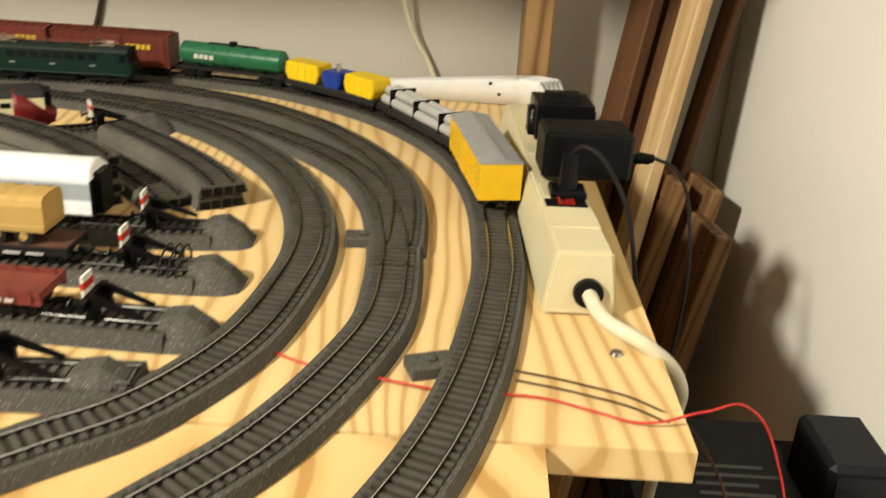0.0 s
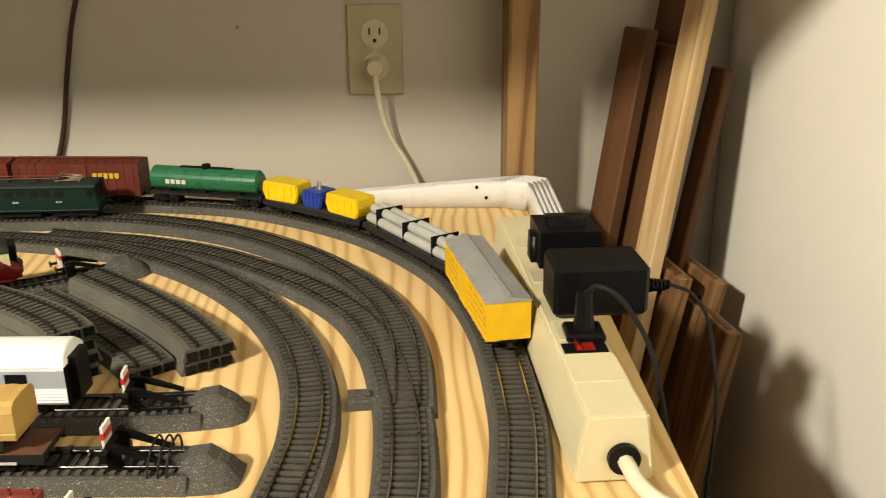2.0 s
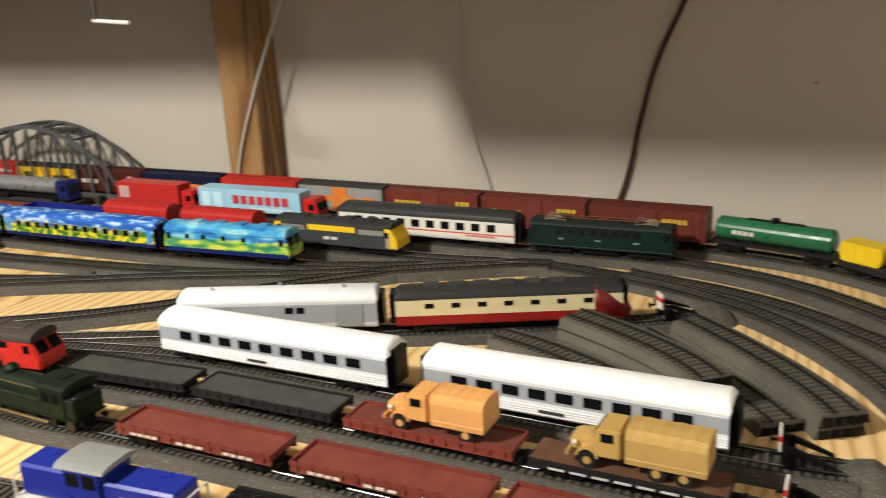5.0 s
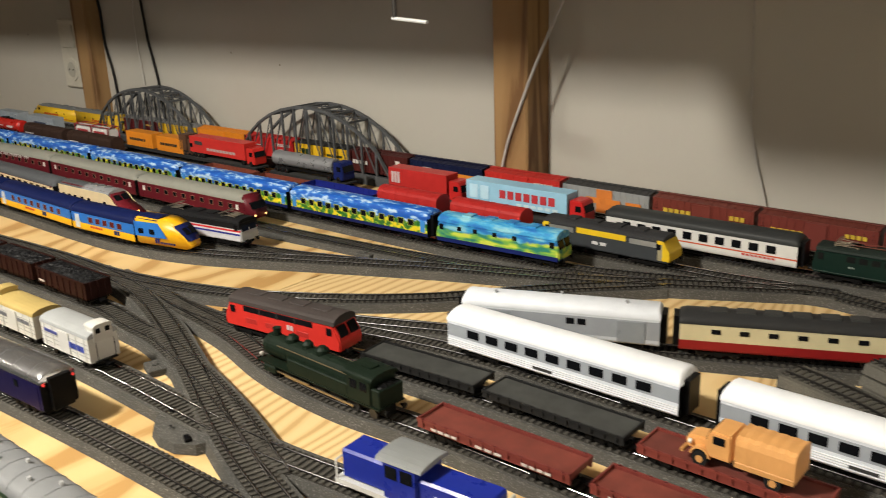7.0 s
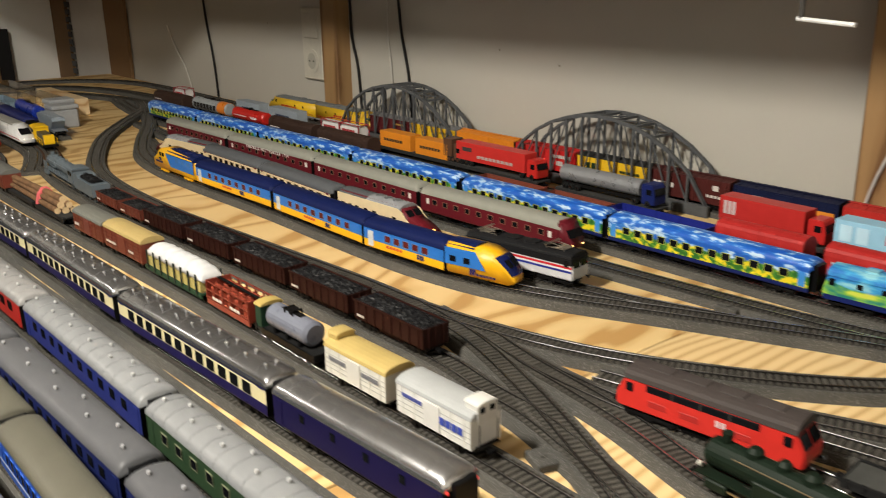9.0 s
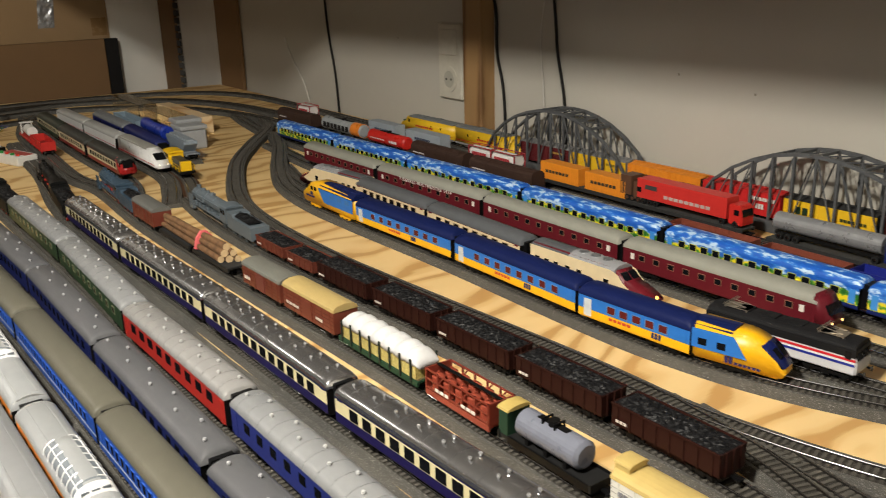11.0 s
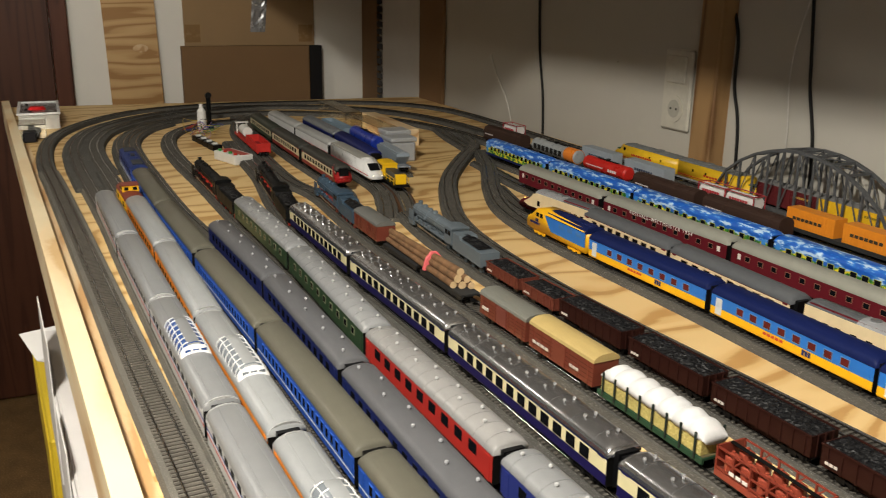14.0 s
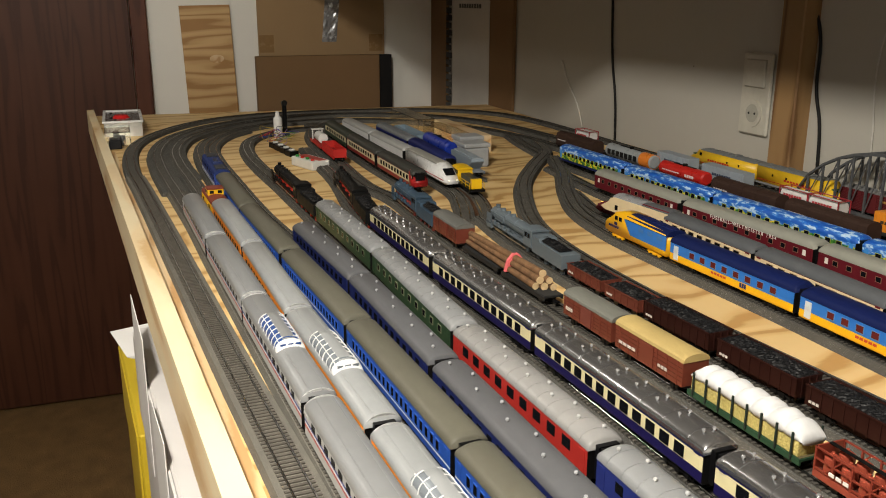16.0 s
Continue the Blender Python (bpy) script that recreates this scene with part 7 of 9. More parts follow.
        cyl(lamp, (-h + 0.003, s * 0.0100, 0.0185), (-h + 0.006, s * 0.0100, 0.0185), 0.0020, 10)
        part("lantern", lamp, P((0.5, 0.48, 0.42), 0.3), root)
    buffers(root, h - 0.004)
    root["base"], root["len"] = L * 0.5, L
    return root


put(tank_loco("dark green tank locomotive with brass-coloured rods", 0.172, (0.008, 0.015, 0.009)), S3, -0.732)
for x in (-0.545, -0.390, -0.238):
    put(flat_car("red-brown low-sided wagon, empty", 0.150, (0.165, 0.038, 0.026), (0.175, 0.035, 0.028), 0.031, 0.0160, 0.0030, 4, 0, "low_sided_wagon", marks=[(-0.055, -0.03, 0.0125, 0.0145, (0.6, 0.55, 0.5), 4), (-0.012, 0.012, 0.0125, 0.0145, (0.6, 0.55, 0.5), 3), (0.03, 0.055, 0.0125, 0.0145, (0.6, 0.55, 0.5), 4)]), S3, x)

# blue shunter
sh = thing("shunting_locomotive", "blue shunting locomotive with a grey cab roof and white rails", "locomotive")
BLU = P((0.012, 0.025, 0.26), 0.3)
part("frame", boxes((-0.066, 0.066, -0.0160, 0.0160, 0.0085, 0.0125)), P((0.55, 0.55, 0.53)), sh)
part("bonnet", boxes((-0.062, -0.020, -0.0125, 0.0125, 0.0125, 0.0355), bevel=0.0018), BLU, sh)
part("bonnet", boxes((0.004, 0.062, -0.0125, 0.0125, 0.0125, 0.0330), bevel=0.0018), BLU, sh)
part("cab", boxes((-0.021, 0.006, -0.0155, 0.0155, 0.0125, 0.0400)), BLU, sh)
bm = bmesh.new()
prism(bm, arch(0.0165, 0.0400, 0.0440, 8, 0.8), -0.027, 0.012)
part("cab_roof", bm, P((0.22, 0.23, 0.23), 0.6), sh, "grey arched roof")
windows(sh, (-0.014, -0.001), 0.010, 0.0157, 0.0285, 0.0375)
lettering(sh, 0.020, 0.050, 0.0127, 0.020, 0.025, P((0.6, 0.62, 0.7)), 5)
for s in (-1, 1):
    bm = bmesh.new()
    for y in (-0.0155, 0.0155):
        cyl(bm, (s * 0.0645, y, 0.012), (s * 0.0645, y, 0.027), 0.0008, 6)
    cyl(bm, (s * 0.0645, -0.0155, 0.027), (s * 0.0645, 0.0155, 0.027), 0.0008, 6)
    part("hand_rail", bm, P((0.65, 0.65, 0.63)), sh)
for x in (-0.045, -0.018, 0.018, 0.045):
    wheelset(sh, x, 0.006)
sh["base"], sh["len"] = 0.08, 0.132
put(sh, RH, -0.545)
put(coal_car("black open wagon heaped with coal", 0.135, (0.015, 0.015, 0.015), 0.029, 31, False), RH, -0.395)

# ---- goods train on the outer track ----
TUSC, YLW = (0.10, 0.022, 0.018), (0.78, 0.48, 0.02)
GRYR = (0.20, 0.20, 0.20)
S = OUT.s_near(-2.60, 1.53)


def couple(ob, flip=False):
    global S
    S -= ob["len"] / 2
    place(ob, OUT, S, ob["base"], ob["len"], 0.0, flip)
    S -= ob["len"] / 2


couple(cab_unit("yellow streamlined diesel locomotive with a grey roof and lit headlamp", 0.236, YLW, (0.17, 0.18, 0.18), (0.22, 0.22, 0.22), (0.015, 0.07, 0.04), True))
couple(cab_unit("yellow streamlined diesel locomotive with a grey roof, coupled backwards", 0.236, YLW, (0.17, 0.18, 0.18), (0.22, 0.22, 0.22)), True)
W_ = (0.66, 0.62, 0.58)
CARS = [
    ("maroon slatted stock car with a grey roof", 0.150, (0.11, 0.018, 0.02), GRYR, GRYR, [(-0.055, -0.02, 0.034, 0.0375, (0.55, 0.35, 0.08), 8)], None, True, None),
    ("yellow slatted stock car with a grey roof", 0.150, YLW, GRYR, GRYR, [(-0.055, -0.025, 0.034, 0.038, (0.3, 0.2, 0.02), 6)], None, True, None),
    ("orange box car with a silver lower band", 0.168, (0.72, 0.24, 0.02), (0.70, 0.24, 0.02), (0.03, 0.03, 0.03), [(0.02, 0.07, 0.029, 0.034, (0.05, 0.03, 0.02), 8), (-0.07, -0.04, 0.032, 0.035, (0.05, 0.03, 0.02), 6)], (0.42, 0.42, 0.41), False, None),
    ("bright red box car with white bars", 0.152, (0.56, 0.022, 0.022), (0.50, 0.022, 0.02), (0.50, 0.022, 0.02), [(-0.065, -0.022, 0.033, 0.0385, W_, 9), (0.025, 0.060, 0.030, 0.032, W_, 1), (-0.045, -0.03, 0.020, 0.028, W_, 3), (0.030, 0.055, 0.016, 0.024, W_, 4)], None, False, None),
    ("yellow box car with a black end and black emblem", 0.152, YLW, (0.03, 0.03, 0.03), (0.03, 0.03, 0.03), [(-0.06, -0.02, 0.029, 0.033, (0.04, 0.05, 0.02), 7), (0.032, 0.052, 0.026, 0.037, (0.02, 0.04, 0.02), 2)], None, False, None),
    ("dark maroon box car with a round white emblem", 0.152, (0.075, 0.018, 0.016), (0.07, 0.02, 0.018), (0.07, 0.02, 0.018), [(-0.055, -0.045, 0.031, 0.039, W_, 1), (0.025, 0.062, 0.024, 0.031, W_, 5), (-0.06, -0.035, 0.02, 0.024, W_, 4)], None, False, None),
    ("navy box car with an orange band and white badge", 0.165, (0.010, 0.014, 0.045), (0.012, 0.014, 0.04), (0.012, 0.014, 0.04), [(-0.075, 0.02, 0.025, 0.0335, (0.75, 0.26, 0.03), 1), (0.03, 0.048, 0.022, 0.037, W_, 1), (0.05, 0.07, 0.027, 0.031, (0.75, 0.26, 0.03), 1)], None, False, None),
    ("red box car with a grey lower corner", 0.150, (0.50, 0.03, 0.024), (0.45, 0.03, 0.024), (0.45, 0.03, 0.024), [(-0.06, -0.025, 0.034, 0.039, W_, 6), (-0.055, -0.04, 0.017, 0.027, (0.4, 0.4, 0.4), 3)], None, False, None),
    ("grey box car with an orange wing band", 0.150, (0.30, 0.31, 0.31), (0.05, 0.05, 0.05), (0.3, 0.3, 0.3), [(-0.06, 0.03, 0.024, 0.032, (0.70, 0.22, 0.04), 3)], None, False, (0.65, 0.20, 0.04)),
    ("oxide-red box car with yellow bars", 0.150, (0.17, 0.035, 0.025), (0.15, 0.035, 0.025), (0.15, 0.035, 0.025), [(0.015, 0.055, 0.027, 0.034, (0.6, 0.42, 0.05), 5), (-0.06, -0.04, 0.031, 0.037, (0.6, 0.42, 0.05), 3)], None, False, None),
    ("oxide-red box car with yellow bars", 0.150, (0.16, 0.033, 0.025), (0.15, 0.035, 0.025), (0.15, 0.035, 0.025), [(0.015, 0.055, 0.025, 0.032, (0.6, 0.42, 0.05), 5), (-0.06, -0.035, 0.033, 0.038, (0.6, 0.42, 0.05), 4)], None, False, None),
    ("brown box car with yellow bars", 0.150, (0.13, 0.03, 0.02), (0.12, 0.03, 0.02), (0.12, 0.03, 0.02), [(-0.05, -0.02, 0.030, 0.036, (0.6, 0.42, 0.05), 5)], None, False, None),
]
for label, L, body, roof, end, marks, lower, slats, door in CARS:
    couple(boxcar(label, L, body, roof, end, marks, lower, True, door, slats))
gh = tank_car("green tank wagon with a raised filling dome", 0.150, (0.02, 0.13, 0.06), (0.02, 0.02, 0.02), 0.0135, 0.0275, marks=[(0.02, 0.045, 0.024, 0.029, W_, 4)])
couple(gh)
fl2 = flat_car("black flat wagon carrying a yellow and blue load", 0.150, (0.05, 0.05, 0.05), (0.02, 0.02, 0.02))
couple(fl2)
s_load = S + 0.075
for k, (dx, L, c, lab) in enumerate(((0.046, 0.050, (0.78, 0.55, 0.02), "yellow ribbed tub on a flat wagon"), (0.0, 0.030, (0.02, 0.05, 0.30), "blue machine with a chrome knob on a flat wagon"), (-0.046, 0.050, (0.78, 0.55, 0.02), "yellow ribbed tub on a flat wagon"))):
    tub = thing("machine_load" if k == 1 else "load_tub", lab, "load")
    bm = bmesh.new()
    h_ = L / 2
    side_shape(bm, [(-h_ + 0.004, 0), (h_ - 0.004, 0), (h_, 0.010), (h_ - 0.002, 0.021 - 0.003 * (k == 1)), (-h_ + 0.002, 0.021 - 0.003 * (k == 1)), (-h_, 0.010)], -0.0135, 0.0135, 0, 0.0012)
    part("body", bm, P(c, 0.4), tub)
    for x in spread(4, -h_ + 0.004, h_ - 0.004):
        part("rib", boxes((x - 0.0008, x + 0.0008, -0.0142, 0.0142, 0.003, 0.017)), P(c, 0.4), tub)
    if k == 1:
        bm = bmesh.new()
        cyl(bm, (0, 0, 0.017), (0, 0, 0.026), 0.0035, 12, 0, 0.0022)
        part("knob", bm, P((0.6, 0.6, 0.6), 0.2, 0.9), tub, "chrome knob")
    place(tub, OUT, s_load + dx, 0.04, L, 0.0142)
couple(flat_car("black flat wagon carrying pale grey pipes", 0.165, (0.05, 0.05, 0.05), (0.02, 0.02, 0.02)))
pipes = thing("pipe_load", "stack of pale grey pipes on a flat wagon", "load")
for y, z in ((-0.0096, 0.0052), (0.0, 0.0052), (0.0096, 0.0052), (-0.0048, 0.0137), (0.0048, 0.0137)):
    bm = bmesh.new()
    cyl(bm, (-0.072, y, z), (0.072, y, z), 0.0048, 14)
    part("pipe", bm, P((0.42, 0.42, 0.40), 0.55), pipes)
for x in (-0.05, 0.0, 0.05):
    part("strap", boxes((x - 0.001, x + 0.001, -0.0146, 0.0146, 0.0, 0.0190)), DARK, pipes)
place(pipes, OUT, S + 0.0825, 0.10, 0.15, 0.0142)
couple(van("covered_wagon", "yellow covered wagon with a pale grey roof", 0.150, YLW, (0.30, 0.30, 0.30), W=0.0335, eave=0.040, top=0.0445, axles=4, arched=False))


# ---- arch bridges ----
STEEL = paint("bridge_plastic", (0.085, 0.088, 0.092), 0.55, 0, 0.2, 80)


def arch_bridge(x0, x1):
    r = thing("arch_bridge", "grey plastic steel-truss arch bridge over the outer track", "model bridge", "arch bridges")
    L = x1 - x0
    n = 12
    zd = T + 0.014
    for y in (1.507, 1.564):
        top = [(x0 + L * i / n, zd + 0.004 + 0.113 * (1 - (2 * i / n - 1) ** 2) ** 0.72) for i in range(n + 1)]
        low = [(x, zd + max(0.0, (z - zd) * 0.86 - 0.006)) for x, z in top]
        bm = bmesh.new()
        side_shape(bm, top + [(x, z - 0.0052) for x, z in top[::-1]], y - 0.0032, y + 0.0032)
        part("upper_arch", bm, STEEL, r)
        part("deck_girder", boxes((x0 - 0.004, x1 + 0.004, y - 0.0035, y + 0.0035, T + 0.0005, zd + 0.004)), STEEL, r)
        for i in range(1, n):
            x, z = top[i]
            part("hanger", boxes((x - 0.0018, x + 0.0018, y - 0.0018, y + 0.0018, zd + 0.003, z - 0.003)), STEEL, r)
        for i in range(1, n - 1):
            (xa, za), (xb, zb) = (top[i], top[i + 1])
            bm = bmesh.new()
            if i < n / 2:
                cyl(bm, (xa, y, zd + 0.004), (xb, y, zb - 0.004), 0.0013, 6)
            else:
                cyl(bm, (xa, y, za - 0.004), (xb, y, zd + 0.004), 0.0013, 6)
            part("diagonal", bm, STEEL, r)
    for i in range(3, n - 2):
        x, z = top[i]
        part("cross_brace", boxes((x - 0.0022, x + 0.0022, 1.507, 1.564, z - 0.0045, z - 0.0005)), STEEL, r)
        if i < n - 3:
            xb, zb = top[i + 1]
            for ya, yb in ((1.507, 1.564), (1.564, 1.507)):
                bm = bmesh.new()
                cyl(bm, (x, ya, z - 0.0025), (xb, yb, zb - 0.0025), 0.0012, 6)
                part("wind_brace", bm, STEEL, r)


arch_bridge(-2.235, -1.808)
arch_bridge(-1.665, -1.238)


# ---- buffer stops, mounds and loose track at the near end ----
def mound(path, label="grey gravel mound at the end of a siding"):
    p, d = path.p[-1], path.p[-1] - path.p[-4]
    yaw = math.degrees(math.atan2(d[1], d[0]))
    r = thing("gravel_mound", label, "gravel mound", "siding ends")
    rings = [(-0.014, 0.0205, 0.0078), (-0.004, 0.0205, 0.0165), (0.008, 0.0195, 0.0185), (0.019, 0.0180, 0.0115), (0.027, 0.0130, 0.0015)]
    vv, ff = [], []
    m_ = 10
    for x, w, h in rings:
        for j in range(m_ + 1):
            a = math.pi * j / m_
            vv.append((x + 0.002 * math.sin(a), w * math.cos(a), max(0, h * min(1.0, 1.25 * (1 - abs(math.cos(a)) ** 1.5)))))
    for i in range(len(rings) - 1):
        for j in range(m_):
            q = i * (m_ + 1) + j
            ff.append((q, q + m_ + 1, q + m_ + 2, q + 1))
    ff += [tuple(range(m_ + 1)), tuple(range(len(vv) - m_ - 1, len(vv)))[::-1]]
    raw("gravel", vv, ff, BALLAST, r)
    r.matrix_basis = pose(p[0], p[1], T + 0.0002, 0, 0, yaw)
    b = thing("buffer_stop", "black buffer stop with a red and white board", "buffer stop", "siding ends")
    for s in (-1, 1):
        bm = bmesh.new()
        side_shape(bm, [(-0.006, 0), (0.026, 0), (0.026, 0.0025), (0.002, 0.0025), (0.0015, 0.012), (0.026, 0.0045), (0.026, 0.0062), (0.001, 0.0165), (-0.006, 0.0165)], s * 0.0085 - 0.0016, s * 0.0085 + 0.0016)
        part("side_frame", bm, BLACK, b)
        bm = bmesh.new()
        cyl(bm, (-0.014, s * 0.0095, 0.0115), (-0.006, s * 0.0095, 0.0115), 0.0012, 8)
        cyl(bm, (-0.015, s * 0.0095, 0.0115), (-0.014, s * 0.0095, 0.0115), 0.0030, 10)
        part("buffer", bm, BLACK, b)
    part("beam", boxes((-0.0075, -0.0035, -0.0165, 0.0165, 0.0095, 0.0150)), BLACK, b)
    board = part("board", boxes((-0.0092, -0.0076, -0.0060, 0.0060, 0.0110, 0.0265)), P((0.72, 0.70, 0.66)), b, "white board with a red band")
    part("red_field", boxes((-0.0095, -0.0073, -0.0062, 0.0062, 0.0185, 0.0225)), P((0.5, 0.03, 0.02)), board)
    c = path.at(path.s[-1] - 0.040)
    b.matrix_basis = pose(c[0], c[1], T + RAIL - 0.0005, 0, 0, yaw)


for p in (S0, S1, S2, S3, Path(RH.p[::-24])):
    mound(p)


def loose_track(pts, z, label="loose curved piece of grey ballast track"):
    """A stored curved piece, with the open sockets of its ends."""
    u = np.array([0.0, 0.36, 0.70, 1.0])
    fx, fy = np.polyfit(u, [p[0] for p in pts], 2), np.polyfit(u, [p[1] for p in pts], 2)
    pth = Path([(np.polyval(fx, k), np.polyval(fy, k)) for k in np.linspace(0, 1, 7)], 0.006)
    r = track(pth, None, None, label, z, bed=LOOSEBED, tie=LOOSETIE)
    for s, k in ((0.0, 1), (pth.s[-1], -1)):
        p, q = pth.at(s), pth.at(s + 0.01 * k)
        d = (q - p) / np.hypot(*(q - p))
        m = pose(p[0], p[1], T + z, 0, 0, math.degrees(math.atan2(d[1], d[0])))
        for y0, y1 in ((-0.0172, -0.0095), (-0.0075, -0.001), (0.001, 0.0075), (0.0095, 0.0172)):
            part("end_socket", boxes((-0.0016, 0.004, y0, y1, 0.0008, 0.0068)), BLACK, r).matrix_basis = m
        for y in (-0.0051, 0.0051):
            part("contact_pin", boxes((-0.0050, 0.001, y - 0.0011, y + 0.0011, 0.0030, 0.0062)), BLACK, r).matrix_basis = m
    return r


# stacked spare curves between the sidings and the main tracks
for pts, n in (([(-0.268, 1.243), (-0.202, 1.189), (-0.158, 1.133), (-0.127, 1.095)], 2), ([(-0.305, 1.222), (-0.239, 1.165), (-0.192, 1.115), (-0.167, 1.086)], 1),
               ([(-0.355, 1.172), (-0.288, 1.136), (-0.246, 1.106), (-0.219, 1.078)], 4), ([(-0.420, 1.152), (-0.368, 1.134), (-0.318, 1.110), (-0.276, 1.082)], 2)):
    for i in range(n):
        loose_track([(x + 0.002 * (i % 2), y) for x, y in pts], 0.0108 * i)

# black wire coil round a buffer
def cable(name, label, pts, r, mat, category="cable"):
    cu = bpy.data.curves.new(name, "CURVE")
    cu.dimensions, cu.bevel_depth, cu.bevel_resolution = "3D", r, 2
    sp = cu.splines.new("BEZIER")
    sp.bezier_points.add(len(pts) - 1)
    for bp, p in zip(sp.bezier_points, pts):
        bp.co = p
        bp.handle_left_type = bp.handle_right_type = "AUTO"
    cu.materials.append(mat)
    return tagged(new(name, cu), label, category)


WIREB = P((0.015, 0.014, 0.014), 0.5)
for dx in (0.0, 0.006, 0.011):
    cable("wire_loop", "thin black wire looped round a buffer stop", [(-0.128 + dx, 0.942, T + 0.003), (-0.127 + dx, 0.950, T + 0.019), (-0.126 + dx, 0.962, T + 0.024), (-0.127 + dx, 0.975, T + 0.018), (-0.128 + dx, 0.981, T + 0.003)], 0.0007, WIREB)

# small clips of the track
for x, y, yaw in ((-0.009, 1.040, 5), (0.048, 0.868, 20), (-0.918, 0.832, -20), (-0.998, 0.922, 10), (-1.200, 0.968, -5), (-1.0, 1.205, 5)):
    cl = tagged(obj("point_motor", boxes((-0.013, 0.013, -0.009, 0.009, 0, 0.0075), (-0.003, 0.003, -0.003, 0.003, 0.0075, 0.0095), bevel=0.0008), BALLAST), "dark grey point motor box beside the track", "point motor", "point motors")
    cl.matrix_basis = pose(x, y, T, 0, 0, yaw)

# switch stand bulging from the bed of the crossing
sw = thing("switch_stand", "grey bulging switch stand of the crossing with two dark levers", "point motor", "point motors")
bm = bmesh.new()
side = [(-0.044, 0.0), (-0.040, -0.010), (-0.026, -0.021), (-0.006, -0.027), (0.014, -0.025), (0.032, -0.016), (0.044, 0.0), (0.044, 0.012), (-0.044, 0.012)]
lo = [bm.verts.new((x, y, 0.0)) for x, y in side]
hi = [bm.verts.new((x * 0.95, y * 0.92, 0.0084)) for x, y in side]
for i in range(len(side)):
    j = (i + 1) % len(side)
    bm.faces.new((lo[i], lo[j], hi[j], hi[i]))
bm.faces.new(hi)
bm.faces.new(lo[::-1])
bmesh.ops.recalc_face_normals(bm, faces=bm.faces[:])
part("base", bm, BALLAST, sw)
for x, y in ((-0.026, -0.006), (0.030, -0.004)):
    part("lever", boxes((x - 0.005, x + 0.005, y - 0.0025, y + 0.0025, 0.0082, 0.0112), bevel=0.0006), BLACK, sw, "black lever")
bm = bmesh.new()
cyl(bm, (0.004, -0.012, 0.0082), (0.004, -0.012, 0.0110), 0.0016, 10)
part("screw", bm, RAILM, sw)
sw.matrix_basis = pose(-0.792, 0.781, T, 0, 0, -23)

# ---- power strip and adapters ----
IVORY = paint("ivory_plastic", (0.66, 0.60, 0.40), 0.38, 0, 0.05, 20)
ps = thing("power_strip", "ivory power strip with a red rocker switch", "power strip")
bm = bmesh.new()
prism(bm, [(0.0235, 0.0), (0.0228, 0.014), (0.0180, 0.044), (-0.0180, 0.044), (-0.0228, 0.014), (-0.0235, 0.0)], 0.0, 0.370)
bmesh.ops.rotate(bm, verts=bm.verts[:], cent=(0, 0, 0), matrix=Matrix.Rotation(math.pi / 2, 3, "Z"))
bmesh.ops.bevel(bm, geom=bm.edges[:], offset=0.0020, segments=2, affect="EDGES")
part("case", bm, IVORY, ps)
part("panel", boxes((-0.0165, 0.0165, 0.040, 0.075, 0.0437, 0.0446)), IVORY, ps)
part("switch_frame", boxes((-0.0145, 0.0145, 0.078, 0.091, 0.0437, 0.0450)), BLACK, ps)
bm = bmesh.new()
side_shape(bm, [(-0.006, 0.0448), (0.006, 0.0448), (0.006, 0.0465), (-0.001, 0.0455), (-0.006, 0.0495)], 0.080, 0.089)
part("rocker", bm, P((0.25, 0.012, 0.010), 0.2), ps, "dark red rocker switch")
for y in (0.098, 0.20, 0.28):
    part("socket", boxes((-0.0135, 0.0135, y, y + 0.028, 0.0440, 0.0447)), P((0.62, 0.56, 0.38)), ps)
bm = bmesh.new()
cyl(bm, (0.004, -0.004, 0.017), (0.004, 0.002, 0.017), 0.0095, 20)
part("cord_grip", bm, BLACK, ps)
ps.matrix_basis = pose(0.1385, 0.945, T + 0.0004, 0, 0, 3.0)
cable("extension_cable", "thick cream mains cord of the power strip", [(0.1425, 0.945, T + 0.017), (0.150, 0.915, T + 0.014), (0.172, 0.902, T + 0.006), (0.197, 0.912, T - 0.02), (0.21, 0.96, T - 0.10), (0.23, 1.1, T - 0.5)], 0.0048, P((0.66, 0.62, 0.48), 0.4))
ad = thing("power_adapter", "black block power adapter plugged into the strip", "power adapter")
part("case", boxes((-0.027, 0.040, -0.022, 0.022, 0.0, 0.037), bevel=0.003), BLACK, ad)
bm = bmesh.new()
cyl(bm, (0.040, 0, 0.014), (0.058, 0, 0.012), 0.0042, 12, 0, 0.003)
for i in range(5):
    cyl(bm, (0.047 + i * 0.003, 0, 0.0138), (0.0485 + i * 0.003, 0, 0.0136), 0.0052 - i * 0.0004, 12)
part("strain_relief", bm, BLACK, ad)
ad.matrix_basis = pose(0.1455, 1.095, T + 0.0465, 0, 0, 3)
ad2 = thing("power_adapter", "rounded black power adapter with cooling ribs", "power adapter")
bm = boxes((-0.027, 0.027, -0.022, 0.022, 0.0, 0.047))
bmesh.ops.bevel(bm, geom=bm.edges[:], offset=0.013, segments=5, affect="EDGES")
part("case", bm, BLACK, ad2, "", True)
for i in range(7):
    part("rib", boxes((-0.023, 0.023, -0.0226, 0.0226, 0.013 + i * 0.004, 0.0175 + i * 0.004), bevel=0.0), BLACK, ad2)
ad2.matrix_basis = pose(0.1395, 1.160, T + 0.046, 0, 0, 3)
plug = thing("mains_plug", "black mains plug in the power strip", "plug")
part("body", boxes((-0.013, 0.013, -0.012, 0.012, 0, 0.006), bevel=0.0015), BLACK, plug)
bm = bmesh.new()
